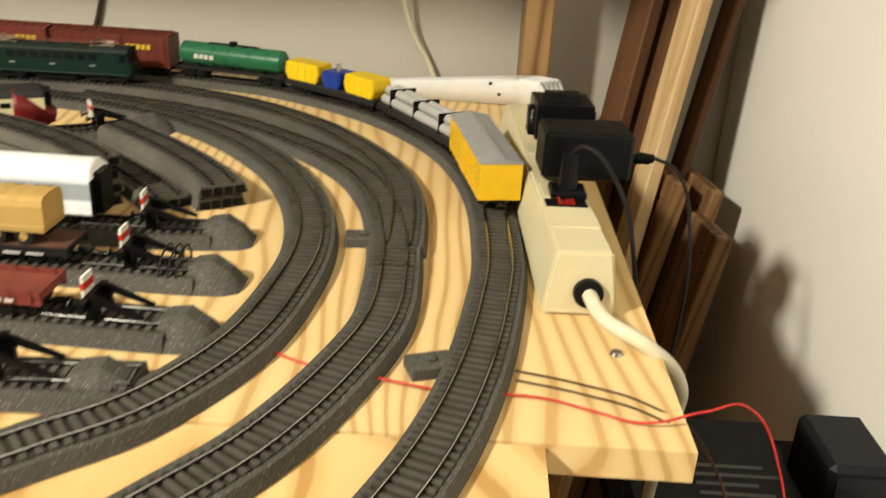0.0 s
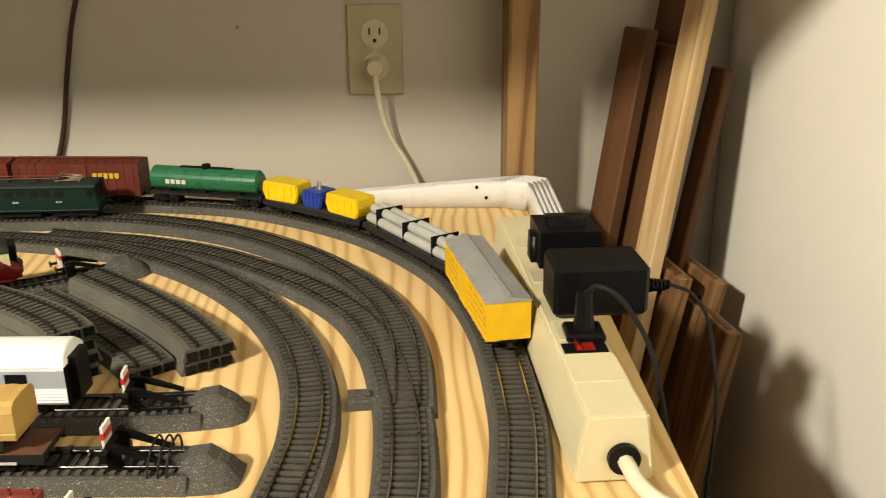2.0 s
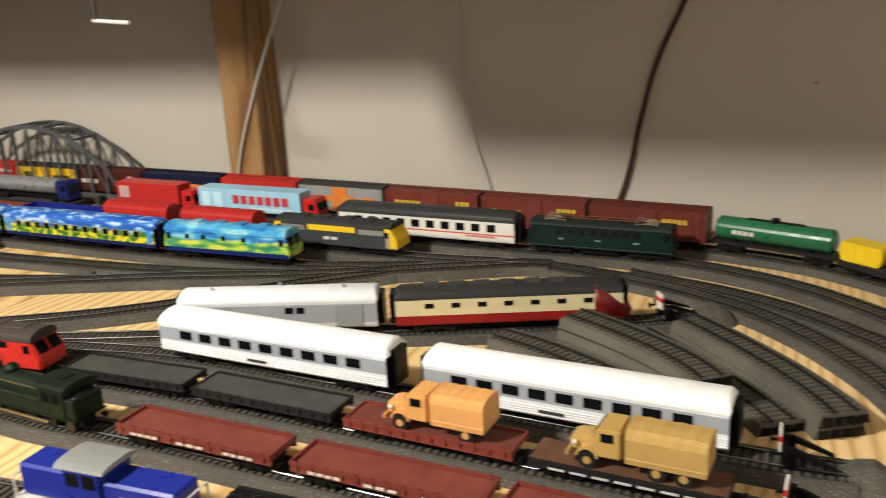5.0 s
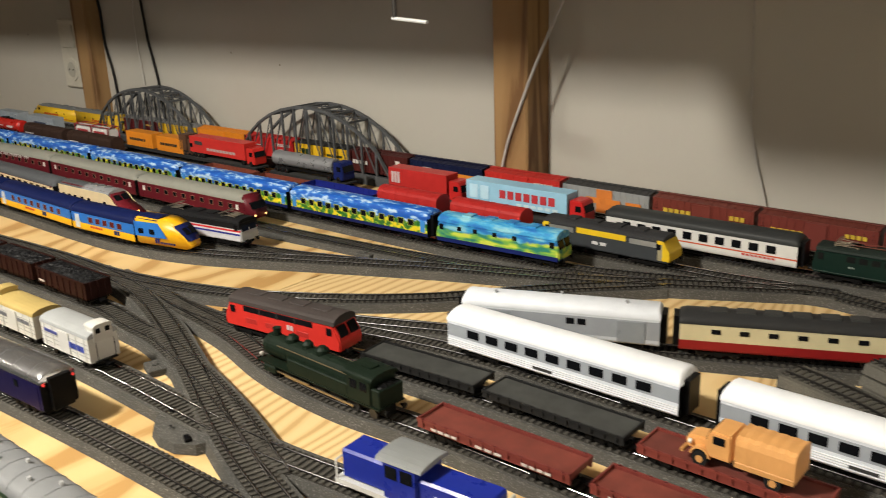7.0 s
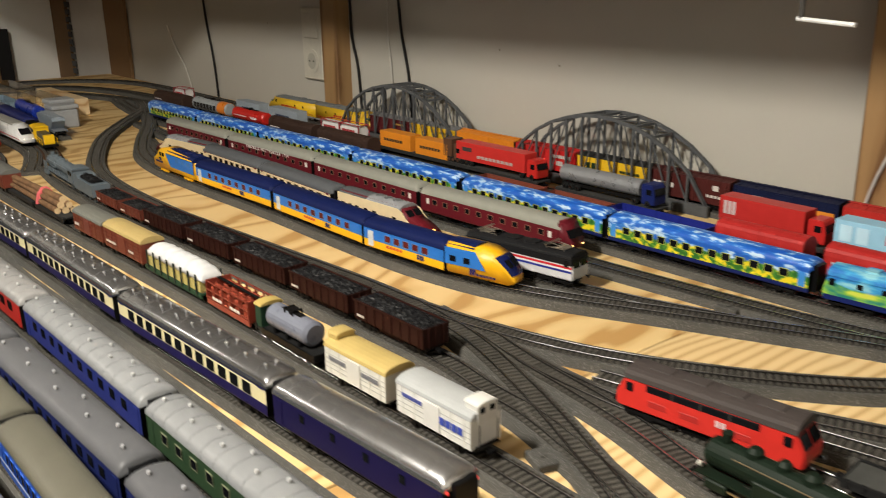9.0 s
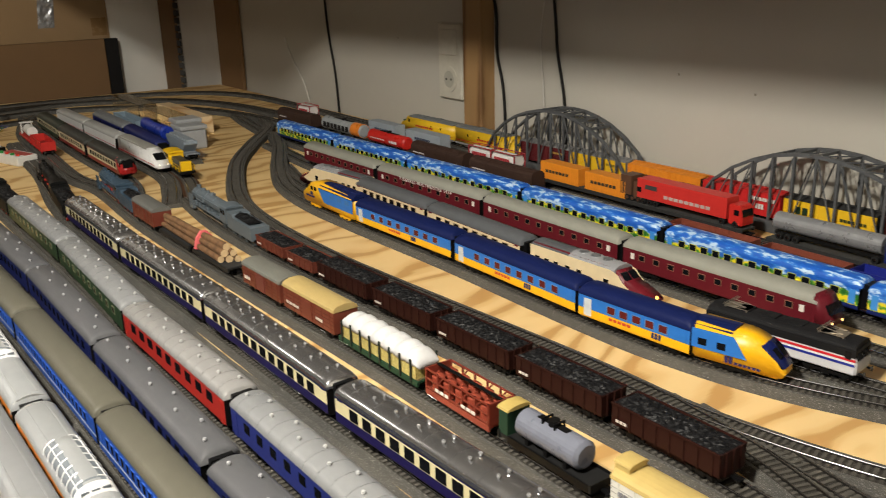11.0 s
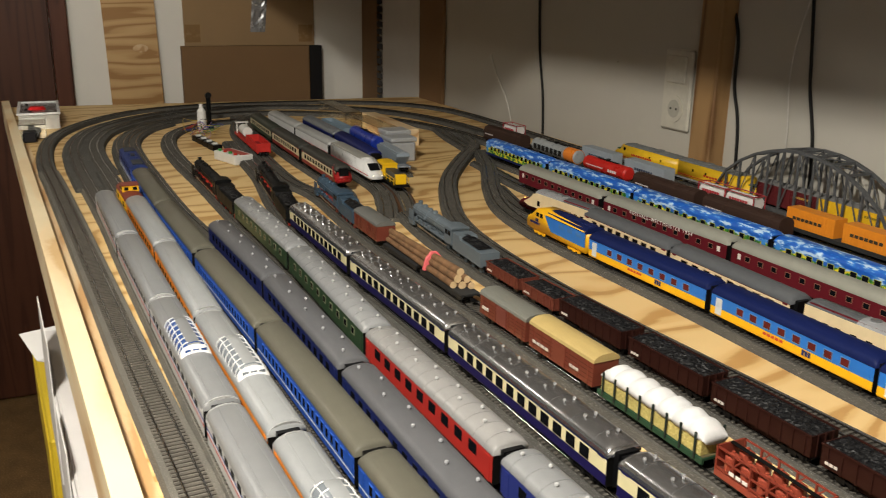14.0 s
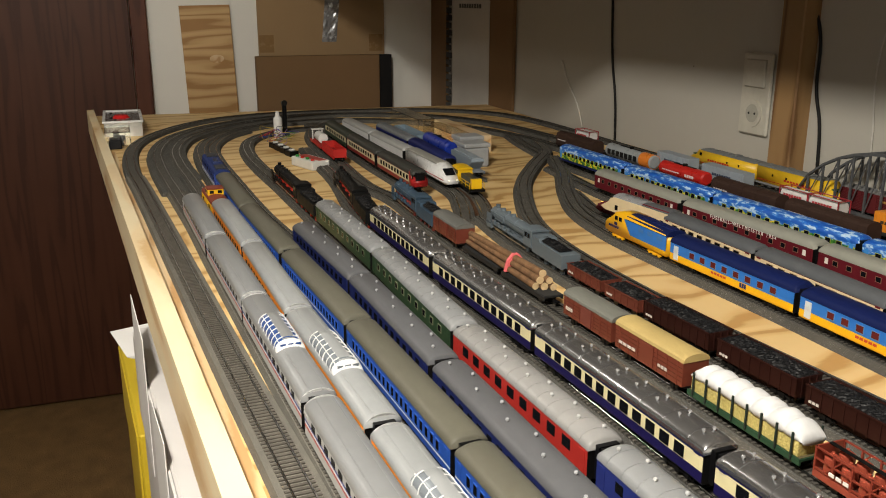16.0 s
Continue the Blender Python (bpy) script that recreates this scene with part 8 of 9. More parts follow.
cyl(bm, (0, 0, 0.005), (0, 0.004, 0.030), 0.0072, 12, 0, 0.0055)
part("grip", bm, BLACK, plug)
plug.matrix_basis = pose(0.1365, 1.048, T + 0.0445)
cable("black_lead", "thin black lead from the mains plug", [(0.1365, 1.052, T + 0.073), (0.145, 1.04, T + 0.083), (0.165, 1.03, T + 0.066), (0.185, 1.02, T + 0.01), (0.20, 1.02, T - 0.15), (0.21, 1.05, T - 0.6)], 0.0018, WIREB)
cable("black_lead", "thin black lead from the adapter", [(0.205, 1.095, T + 0.062), (0.222, 1.09, T + 0.055), (0.238, 1.08, T + 0.01), (0.232, 1.05, T - 0.10), (0.22, 1.05, T - 0.6)], 0.0014, WIREB)
cable("red_wire", "thin red wire across the plywood", [(-0.055, 0.884, T + 0.002), (-0.019, 0.864, T + 0.002), (0.020, 0.853, T + 0.003), (0.060, 0.844, T + 0.003), (0.108, 0.845, T + 0.002), (0.135, 0.835, T + 0.002), (0.158, 0.826, T + 0.003), (0.190, 0.832, T + 0.008), (0.215, 0.842, T + 0.006), (0.238, 0.840, T - 0.03), (0.252, 0.835, T - 0.10), (0.258, 0.83, T - 0.1865)], 0.0007, P((0.55, 0.03, 0.03), 0.4))
for k in (0.0, 0.010):
    cable("brown_wire", "thin dark wire on the plywood", [(0.095, 0.872 - k, T + 0.0015), (0.13, 0.862 - k, T + 0.0015), (0.165, 0.845 - k, T + 0.0015), (0.19, 0.835 - k, T - 0.01), (0.22, 0.81 - k, T - 0.10)], 0.0006, P((0.06, 0.03, 0.02), 0.5))
sc = thing("screw", "small steel screw head in the plywood", "screw")
bm = bmesh.new()
cyl(bm, (0, 0, 0), (0, 0, 0.0016), 0.0042, 14, 0, 0.0034)
box(bm, -0.003, 0.003, -0.0004, 0.0004, 0.0015, 0.0018)
part("head", bm, P((0.5, 0.5, 0.5), 0.25, 1.0), sc)
sc.location = (0.156, 0.900, T)

# shelf with transformer boxes below the table's end
sb = thing("side_shelf", "dark shelf board beside the table's end", "shelf")
SHB = P((0.03, 0.028, 0.027), 0.6)
part("board", boxes((0.20, RIGHT - 0.002, 0.45, 1.17, T - 0.257, T - 0.2375)), SHB, sb)
for y in (0.5, 1.1):
    part("bracket", boxes((RIGHT - 0.03, RIGHT - 0.001, y - 0.01, y + 0.01, T - 0.44, T - 0.257)), SHB, sb)
TRB = P((0.014, 0.015, 0.018), 0.45)
tr = thing("transformer", "flat black transformer with faint grey label lines", "transformer")
part("case", boxes((0.205, 0.352, 0.86, 1.13, T - 0.237, T - 0.188), bevel=0.006), TRB, tr)
for i in range(5):
    part("label_line", boxes((0.265, 0.335 - 0.01 * (i % 3), 1.005 + i * 0.012, 1.009 + i * 0.012, T - 0.1885, T - 0.1874)), P((0.12, 0.12, 0.12)), tr)
tr = thing("transformer", "black cube-shaped power transformer on the side shelf", "transformer")
part("case", boxes((0.358, 0.432, 1.010, 1.088, T - 0.237, T - 0.150), bevel=0.005), TRB, tr)
part("front_plate", boxes((0.364, 0.426, 1.0085, 1.0105, T - 0.230, T - 0.158)), P((0.02, 0.02, 0.022), 0.3), tr)
tr = thing("track_controller", "black track controller standing on the side shelf", "controller")
part("case", boxes((0.205, 0.300, 0.60, 0.80, T - 0.237, T - 0.050), bevel=0.006), TRB, tr)

# ---- white shelf brackets in the corner ----
WHITE = paint("white_enamel", (0.72, 0.72, 0.72), 0.3, 0, 0.04, 30)
def bracket_arm(bm, p, q, hp, hq, th):
    """Upright plate from p to q in plan, its height going from hp to hq, with a rounded top lip."""
    p, q = Vector((*p, 0)), Vector((*q, 0))
    d = (q - p).normalized()
    n = Vector((-d.y, d.x, 0))
    sec = [(0, 0), (0, 0.86), (0.25, 0.97), (0.6, 1.0), (1.0, 0.97), (1.0, 0.9), (0.45, 0.9), (0.35, 0.0)]
    rows = []
    for u in np.linspace(0, 1, 7):
        c = p + (q - p) * float(u)
        h = hp + (hq - hp) * float(u) ** 0.9
        rows.append([bm.verts.new((c.x + n.x * a * th, c.y + n.y * a * th, h * z)) for a, z in sec])
    k = len(sec)
    for r0, r1 in zip(rows, rows[1:]):
        for i in range(k):
            bm.faces.new((r0[i], r0[(i + 1) % k], r1[(i + 1) % k], r1[i]))
    bm.faces.new(rows[0][::-1])
    bm.faces.new(rows[-1])


for i in range(5):
    r = thing("shelf_bracket", "white enamelled angled shelf bracket lying on the plywood", "shelf bracket", "stack of shelf brackets")
    bm = bmesh.new()
    bracket_arm(bm, (-0.098, 0.006), (0.128, 0.0), 0.012, 0.033, 0.0060)
    bracket_arm(bm, (0.128, 0.0), (0.152, -0.012), 0.033, 0.033, 0.0060)
    bracket_arm(bm, (0.152, -0.012), (0.166, -0.150), 0.033, 0.008, 0.0042)
    bmesh.ops.remove_doubles(bm, verts=bm.verts[:], dist=0.0002)
    bmesh.ops.recalc_face_normals(bm, faces=bm.faces[:])
    part("plate", bm, WHITE, r, "", True)
    for hx, hz in ((-0.086, 0.0075), (0.095, 0.0245), (0.106, 0.0120)):
        bm = bmesh.new()
        cyl(bm, (hx, -0.0008 + 0.006 * (0.128 - hx) / 0.226, hz), (hx, 0.0012 + 0.006 * (0.128 - hx) / 0.226, hz), 0.0020, 10)
        part("screw_hole", bm, BLACK, r)
    r.matrix_basis = pose(0.0055 * i - 0.004, 1.486 + 0.0045 * i, T + 0.0008, 0, 0, -1.5)

# ---- boards leaning in the corner ----
def board(label, bottom, top, w, th, mat, face=0.0, roll=0.0):
    d = Vector(top) - Vector(bottom)
    r = thing("wooden_board", label, "board", "boards leaning in the corner")
    part("plank", boxes((-w / 2, w / 2, -th / 2, th / 2, 0, d.length), bevel=0.002), mat, r)
    q = d.to_track_quat("Z", "Y").to_matrix().to_4x4()
    r.matrix_basis = Matrix.Translation(bottom) @ q @ pose(0, 0, 0, 0, 0, face)


board("dark stained board leaning in the corner", (0.120, 1.478, 0.30), (0.283, 1.545, 1.455), 0.042, 0.018, OLD, 5)
board("wide red-brown board leaning in the corner", (0.158, 1.462, 0.30), (0.322, 1.528, 1.437), 0.074, 0.016, OLD, 5)
board("long dark stained board leaning in the corner", (0.164, 1.492, 0.30), (0.378, 1.582, 1.86), 0.046, 0.016, OLD, 5)
board("pale pine batten leaning on edge", (0.130, 1.385, 0.10), (0.365, 1.470, 1.80), 0.034, 0.018, PALE, 0)
board("dark brown board leaning behind the pale batten", (0.190, 1.450, 0.30), (0.368, 1.504, 1.415), 0.030, 0.012, OLD, 0)


def short_board(near, far, th, lean):
    """Board with a grooved end, its top edge running from near to far, leaning on the side wall."""
    r = thing("wooden_board", "short brown board with a grooved end leaning on the wall", "board", "boards leaning in the corner")
    near, far = Vector(near), Vector(far)
    ex = (far - near).normalized()
    ez = Vector((lean, 0.03, 1.0))
    ez = (ez - ez.dot(ex) * ex).normalized()
    ey = ez.cross(ex)
    w, n = (far - near).length, 0.75
    part("plank", boxes((0, w, -th / 2, th / 2, -n, 0), bevel=0.0015), MIDBROWN, r)
    part("end_groove", boxes((0.012, w - 0.012, -th * 0.16, th * 0.16, -0.004, 0.0006)), OLD, r)
    part("nail_hole", boxes((0.020, 0.024, th / 2 - 0.002, th / 2 + 0.0005, -0.030, -0.026)), BLACK, r)
    m = Matrix((ex, ey, ez)).transposed().to_4x4()
    r.matrix_basis = Matrix.Translation(near) @ m


short_board((0.358, 1.352, 1.158), (0.343, 1.470, 1.155), 0.020, 0.16)
short_board((0.318, 1.412, 1.198), (0.302, 1.480, 1.203), 0.022, 0.14)
short_board((0.366, 1.425, 1.186), (0.334, 1.520, 1.196), 0.016, 0.13)

# ---- wall fittings ----
def outlet_us(x, z):
    r = thing("wall_outlet", "beige double wall outlet with a cream plug", "outlet")
    # beige of plate and sockets is darkened for the shade they stand in
    part("plate", boxes((x - 0.0335, x + 0.0335, WALL - 0.005, WALL - 0.0002, z - 0.054, z + 0.054), bevel=0.0018), P((0.40, 0.36, 0.235), 0.4), r)
    for k in (-1, 1):
        bm = bmesh.new()
        cyl(bm, (x, WALL - 0.0072, z + k * 0.0195), (x, WALL - 0.0045, z + k * 0.0195), 0.0165, 24)
        s = part("socket", bm, P((0.52, 0.47, 0.33), 0.35), r)
        part("slot", boxes((x - 0.0072, x - 0.0052, WALL - 0.0076, WALL - 0.0070, z + k * 0.0195 - 0.001, z + k * 0.0195 + 0.007), (x + 0.0052, x + 0.0072, WALL - 0.0076, WALL - 0.0070, z + k * 0.0195 - 0.001, z + k * 0.0195 + 0.007), (x - 0.002, x + 0.002, WALL - 0.0076, WALL - 0.0070, z + k * 0.0195 - 0.010, z + k * 0.0195 - 0.006)), BLACK, s)
    bm = bmesh.new()
    cyl(bm, (x, WALL - 0.0055, z), (x, WALL - 0.0045, z), 0.0028, 10)
    part("plate_screw", bm, P((0.5, 0.45, 0.3), 0.3, 0.6), r)


outlet_us(-0.026, 1.427)
pl = thing("mains_plug", "cream mains plug in the wall outlet", "plug")
bm = bmesh.new()
cyl(bm, (0, 0, 0), (0, -0.016, 0), 0.0125, 18, 0, 0.009)
part("body", bm, P((0.62, 0.56, 0.40), 0.4), pl)
pl.location = (-0.026, WALL - 0.0072, 1.4075)
cable("extension_cable", "cream cord hanging from the wall outlet", [(-0.026, WALL - 0.022, 1.402), (-0.023, WALL - 0.022, 1.375), (-0.010, WALL - 0.015, 1.325), (0.012, WALL - 0.012, 1.285), (0.03, WALL - 0.015, 1.24), (0.04, WALL - 0.02, 1.1)], 0.0034, P((0.60, 0.57, 0.42), 0.45))
eu = thing("wall_outlet", "off-white switch and socket plate on the wall", "outlet")
OFFW = P((0.54, 0.51, 0.43), 0.35)
part("plate", boxes((-2.525, -2.430, WALL - 0.010, WALL - 0.0002, 1.357, 1.536), bevel=0.004), OFFW, eu)
part("switch", boxes((-2.510, -2.445, WALL - 0.015, WALL - 0.009, 1.462, 1.522), bevel=0.002), OFFW, eu)
bm = bmesh.new()
cyl(bm, (-2.4775, WALL - 0.0125, 1.405), (-2.4775, WALL - 0.009, 1.405), 0.030, 28)
ss_ = part("socket", bm, OFFW, eu)
bm = bmesh.new()
cyl(bm, (-2.4775, WALL - 0.0130, 1.405), (-2.4775, WALL - 0.0124, 1.405), 0.020, 24)
part("recess", bm, P((0.40, 0.38, 0.32), 0.5), ss_)
bm = bmesh.new()
for k in (-1, 1):
    cyl(bm, (-2.4775 + k * 0.0095, WALL - 0.0136, 1.405), (-2.4775 + k * 0.0095, WALL - 0.0129, 1.405), 0.0026, 10)
part("pin_hole", bm, BLACK, ss_)
BRNW = P((0.05, 0.03, 0.022), 0.5)
GRYW = P((0.45, 0.43, 0.40), 0.5)
cable("wall_cable", "dark brown cable hanging down the wall", [(-0.300, WALL - 0.005, 1.660), (-0.348, WALL - 0.005, 1.549), (-0.378, WALL - 0.005, 1.480), (-0.397, WALL - 0.005, 1.407), (-0.416, WALL - 0.005, 1.323), (-0.450, WALL - 0.005, 1.230), (-0.460, WALL - 0.005, 1.000)], 0.0032, BRNW)
cable("wall_cable", "black cable hanging down the wall", [(-3.120, WALL - 0.005, 1.740), (-3.109, WALL - 0.005, 1.627), (-3.103, WALL - 0.005, 1.549), (-3.092, WALL - 0.005, 1.471), (-3.072, WALL - 0.005, 1.392), (-3.062, WALL - 0.005, 1.320), (-3.055, WALL - 0.005, 1.100)], 0.0036, WIREB)
cable("wall_cable", "black cable beside a wooden post", [(-2.335, WALL - 0.005, 1.750), (-2.327, WALL - 0.005, 1.641), (-2.305, WALL - 0.005, 1.573), (-2.299, WALL - 0.005, 1.469), (-2.282, WALL - 0.005, 1.412), (-2.274, WALL - 0.005, 1.346), (-2.270, WALL - 0.005, 1.100)], 0.0034, WIREB)
cable("wall_cable", "black cable beside a wooden post", [(-1.045, WALL - 0.006, 1.72), (-1.052, WALL - 0.006, 1.52), (-1.040, WALL - 0.006, 1.40), (-1.048, WALL - 0.006, 1.20)], 0.0032, WIREB)
cable("wall_cable", "black cable hanging down the wall", [(-2.130, WALL - 0.005, 1.740), (-2.120, WALL - 0.005, 1.645), (-2.108, WALL - 0.005, 1.541), (-2.102, WALL - 0.005, 1.489), (-2.089, WALL - 0.005, 1.436), (-2.080, WALL - 0.005, 1.394), (-2.070, WALL - 0.005, 1.200)], 0.0032, WIREB)
cable("wall_cable", "grey cable slung across a wooden post", [(-0.860, 1.5366, 1.660), (-0.932, 1.5366, 1.527), (-0.978, 1.5366, 1.430), (-1.017, 1.5366, 1.325), (-1.030, 1.5366, 1.200)], 0.0024, GRYW)
cable("wall_cable", "thin grey cable on the wall", [(-0.652, WALL - 0.005, 1.700), (-0.648, WALL - 0.005, 1.561), (-0.644, WALL - 0.005, 1.485), (-0.638, WALL - 0.005, 1.398), (-0.614, WALL - 0.005, 1.308), (-0.590, WALL - 0.005, 1.220)], 0.0013, GRYW)
cable("wall_cable", "thin white cable on the wall", [(-2.110, WALL - 0.005, 1.700), (-2.141, WALL - 0.005, 1.603), (-2.153, WALL - 0.005, 1.538), (-2.153, WALL - 0.005, 1.484), (-2.144, WALL - 0.005, 1.407), (-2.140, WALL - 0.005, 1.200)], 0.0013, P((0.55, 0.53, 0.49)))
cable("wall_cable", "thin white cable on the wall", [(-3.400, WALL - 0.005, 1.460), (-3.355, WALL - 0.005, 1.399), (-3.283, WALL - 0.005, 1.328), (-3.250, WALL - 0.005, 1.270)], 0.0022, P((0.6, 0.58, 0.52)))
for x, z in ((-1.63, 1.45), (-0.19, 1.455), (-2.72, 1.49), (-1.79, 1.47)):
    sp = tagged(obj("wall_mark", boxes((x - 0.002, x + 0.002, WALL - 0.0008, WALL + 0.001, z - 0.002, z + 0.002), bevel=0.0005), P((0.25, 0.22, 0.18), 0.8)), "small filled nail hole in the wall", "wall mark")

# shelf over the back of the table
shf = thing("wall_shelf", "long pale wall shelf above the back of the table", "shelf")
part("board", boxes((-2.40, -0.81, 1.02, WALL - 0.001, 1.785, 1.803)), paint("shelf_board", (0.36, 0.33, 0.29), 0.6), shf)
for x in (-2.3, -1.75, -0.986):
    part("bracket", boxes((x - 0.012, x + 0.012, 1.12, WALL - 0.001, 1.765, 1.785)), WHITE, shf)
# unseen deeper board, added so that its shadow darkens the far-left wall
sh3 = thing("wall_shelf", "unseen deep board added to shade the wall in the far corner", "shelf")
part("board", boxes((LEFT + 0.001, -2.402, 0.86, WALL - 0.001, 1.785, 1.803)), paint("shelf_board", (0.36, 0.33, 0.29), 0.6), sh3)
for x in (-4.2, -3.3, -2.5):
    part("bracket", boxes((x - 0.012, x + 0.012, 0.92, WALL - 0.001, 1.765, 1.785)), WHITE, sh3)
sh2 = thing("wall_shelf", "short pale wall shelf above the corner of the table", "shelf")
part("board", boxes((-0.805, 0.12, 1.02, WALL - 0.001, 1.715, 1.733)), paint("shelf_board", (0.36, 0.33, 0.29), 0.6), sh2)
for x in (-0.7, 0.05):
    part("bracket", boxes((x - 0.012, x + 0.012, 1.12, WALL - 0.001, 1.696, 1.715)), WHITE, sh2)
hk = thing("shelf_hook", "white metal hook hanging under the shelf", "hook")
bm = bmesh.new()
cyl(bm, (0, 0, 0.0), (0, 0, 0.197), 0.0028, 8)
part("stem", bm, P((0.06, 0.055, 0.05), 0.5), hk)
bm = bmesh.new()
cyl(bm, (-0.004, 0, 0.0), (0.060, -0.006, -0.004), 0.0024, 8)
part("arm", bm, WHITE, hk)
hk.location = (-0.986, 1.268, 1.568)

# ---- far end of the layout ----
put(flat_car("red open wagon, empty", 0.15, (0.25, 0.012, 0.01), (0.48, 0.02, 0.015), rim=0.018, name="open_wagon"), RH, -2.975)
tw = flat_car("red flat wagon with a white tank and frame", 0.165, (0.35, 0.02, 0.015), (0.48, 0.02, 0.015), name="tank_flat_wagon")
bm = bmesh.new()
cyl(bm, (-0.030, 0, 0.0275), (0.030, 0, 0.0275), 0.0125, 20)
part("tank", bm, P((0.70, 0.69, 0.66), 0.4), tw, "white tank")
part("gantry", boxes((-0.055, -0.050, -0.014, -0.011, 0.0135, 0.040), (-0.055, -0.050, 0.011, 0.014, 0.0135, 0.040), (-0.058, -0.047, -0.016, 0.016, 0.040, 0.0425)), P((0.70, 0.69, 0.66), 0.4), tw, "white gantry")
put(tw, RH, -3.14)


def red_cream(L):
    return coach("railcar", "cream and red railcar coach with a charcoal roof", L, [(0.0185, (0.22, 0.014, 0.014)), (0.0345, (0.64, 0.56, 0.36)), (0.036, (0.22, 0.014, 0.014))], (0.045, 0.045, 0.04), (10, 0.0105, 0.0225, 0.0315, None), top=0.0475)


put(red_cream(0.27), S5, -2.915)
rf = red_cream(0.255)
put(rf, S5, -2.650)
bm = bmesh.new()
side_shape(bm, [(0.100, 0.0095), (0.126, 0.0095), (0.131, 0.016), (0.128, 0.026), (0.120, 0.034), (0.112, 0.0425), (0.100, 0.0455)], -0.0165, 0.0165, 0, 0.003)
part("front", bm, P((0.30, 0.014, 0.014), 0.3), rf, "red rounded front", True)
for s in (-1, 1):
    bm = bmesh.new()
    cyl(bm, (0.1175, s * 0.006, 0.0385), (0.1245, s * 0.006, 0.0345), 0.0045, 12)
    part("windscreen", bm, GLASS, rf)
put(coach("green_coach", "dark green coach with a charcoal roof", 0.27, [(0.020, (0.03, 0.05, 0.03)), (0.034, (0.5, 0.44, 0.28)), (0.036, (0.03, 0.05, 0.03))], (0.04, 0.045, 0.035), (10, 0.010, 0.0225, 0.031, None)), S5, -3.19)


def ice_coach(L):
    return coach("express_coach", "white high-speed coach with a grey roof and red stripe", L, [(0.0165, (0.62, 0.62, 0.62)), (0.0180, (0.50, 0.02, 0.03)), (0.036, (0.68, 0.68, 0.67))], (0.36, 0.36, 0.35), None, top=0.0460, bell=True)


put(ice_coach(0.28), S6, -2.945)
put(ice_coach(0.28), S6, -3.225)
hd = thing("power_car", "white high-speed power car with sloping nose and red stripe", "locomotive")
bm = bmesh.new()
side_shape(bm, [(-0.13, 0.0085), (0.128, 0.0075), (0.134, 0.012), (0.128, 0.0205), (0.098, 0.037), (0.080, 0.0445), (-0.13, 0.0450)], -0.0166, 0.0166, 0, 0.0045)
part("body", bm, P((0.70, 0.70, 0.69), 0.3), hd, "", True)
bm = bmesh.new()
prism(bm, arch(0.0152, 0.0425, 0.0462, 10, 0.8), -0.129, 0.070)
part("roof", bm, P((0.30, 0.29, 0.26), 0.55), hd)
part("stripe", boxes((-0.129, 0.118, -0.0169, 0.0169, 0.0155, 0.0172)), P((0.50, 0.02, 0.03)), hd, "red stripe")
bm = bmesh.new()
side_shape(bm, [(0.1205, 0.0265), (0.1000, 0.0378), (0.0965, 0.0365), (0.1165, 0.0260)], -0.0112, 0.0112, 0, 0.001)
part("windscreen", bm, GLASS, hd)
for s in (-1, 1):
    lamp_part(hd, 0.1300, s * 0.009, 0.0175, 0.0013, (1.0, 0.85, 0.6), 1.0)
for t in (-1, 1):
    bogie(hd, t * 0.08, 0.030)
hd["base"], hd["len"] = 0.16, 0.27
put(hd, S6, -2.665)

put(coach("dark_blue_coach", "dark blue coach with a navy roof", 0.29, [(0.036, (0.012, 0.018, 0.12))], (0.014, 0.020, 0.10), (10, 0.010, 0.0225, 0.031, None)), S7, -2.80)
put(coach("dark_blue_coach", "dark blue coach with a ribbed grey roof", 0.29, [(0.036, (0.012, 0.018, 0.12))], (0.16, 0.17, 0.18), (10, 0.010, 0.0225, 0.031, None), ribs=20), S7, -3.09)
ys = thing("shunting_locomotive", "yellow and black shunting locomotive with hand rails", "locomotive")
YEW = P((0.80, 0.48, 0.01), 0.35)
part("frame", boxes((-0.075, 0.075, -0.0160, 0.0160, 0.0085, 0.0135)), BLACK, ys)
part("bonnet", boxes((-0.010, 0.068, -0.0100, 0.0100, 0.0135, 0.0320), bevel=0.001), P((0.04, 0.045, 0.045)), ys, "black bonnet")
part("radiator", boxes((0.060, 0.0705, -0.0108, 0.0108, 0.0135, 0.0330), bevel=0.001), YEW, ys, "yellow front")
part("cab", boxes((-0.052, -0.010, -0.0155, 0.0155, 0.0135, 0.0385), bevel=0.0008), YEW, ys)
windows(ys, (-0.043, -0.031, -0.019), 0.0085, 0.0157, 0.0285, 0.0360)
bm = bmesh.new()
prism(bm, arch(0.0165, 0.0385, 0.0430, 8, 0.8), -0.055, -0.007)
part("cab_roof", bm, YEW, ys)
for s in (-1, 1):
    bm = bmesh.new()
    for x in (-0.010, 0.016, 0.042, 0.070):
        cyl(bm, (x, s * 0.0152, 0.0135), (x, s * 0.0152, 0.0255), 0.0007, 6)
    cyl(bm, (-0.010, s * 0.0152, 0.0255), (0.070, s * 0.0152, 0.0255), 0.0007, 6)
    cyl(bm, (-0.010, s * 0.0152, 0.0195), (0.070, s * 0.0152, 0.0195), 0.0006, 6)
    part("hand_rail", bm, YEW, ys, "yellow hand rail")
for x in (-0.045, -0.015, 0.015, 0.045):
    wheelset(ys, x, 0.006)
ys["base"], ys["len"] = 0.09, 0.15
put(ys, S7, -2.525)

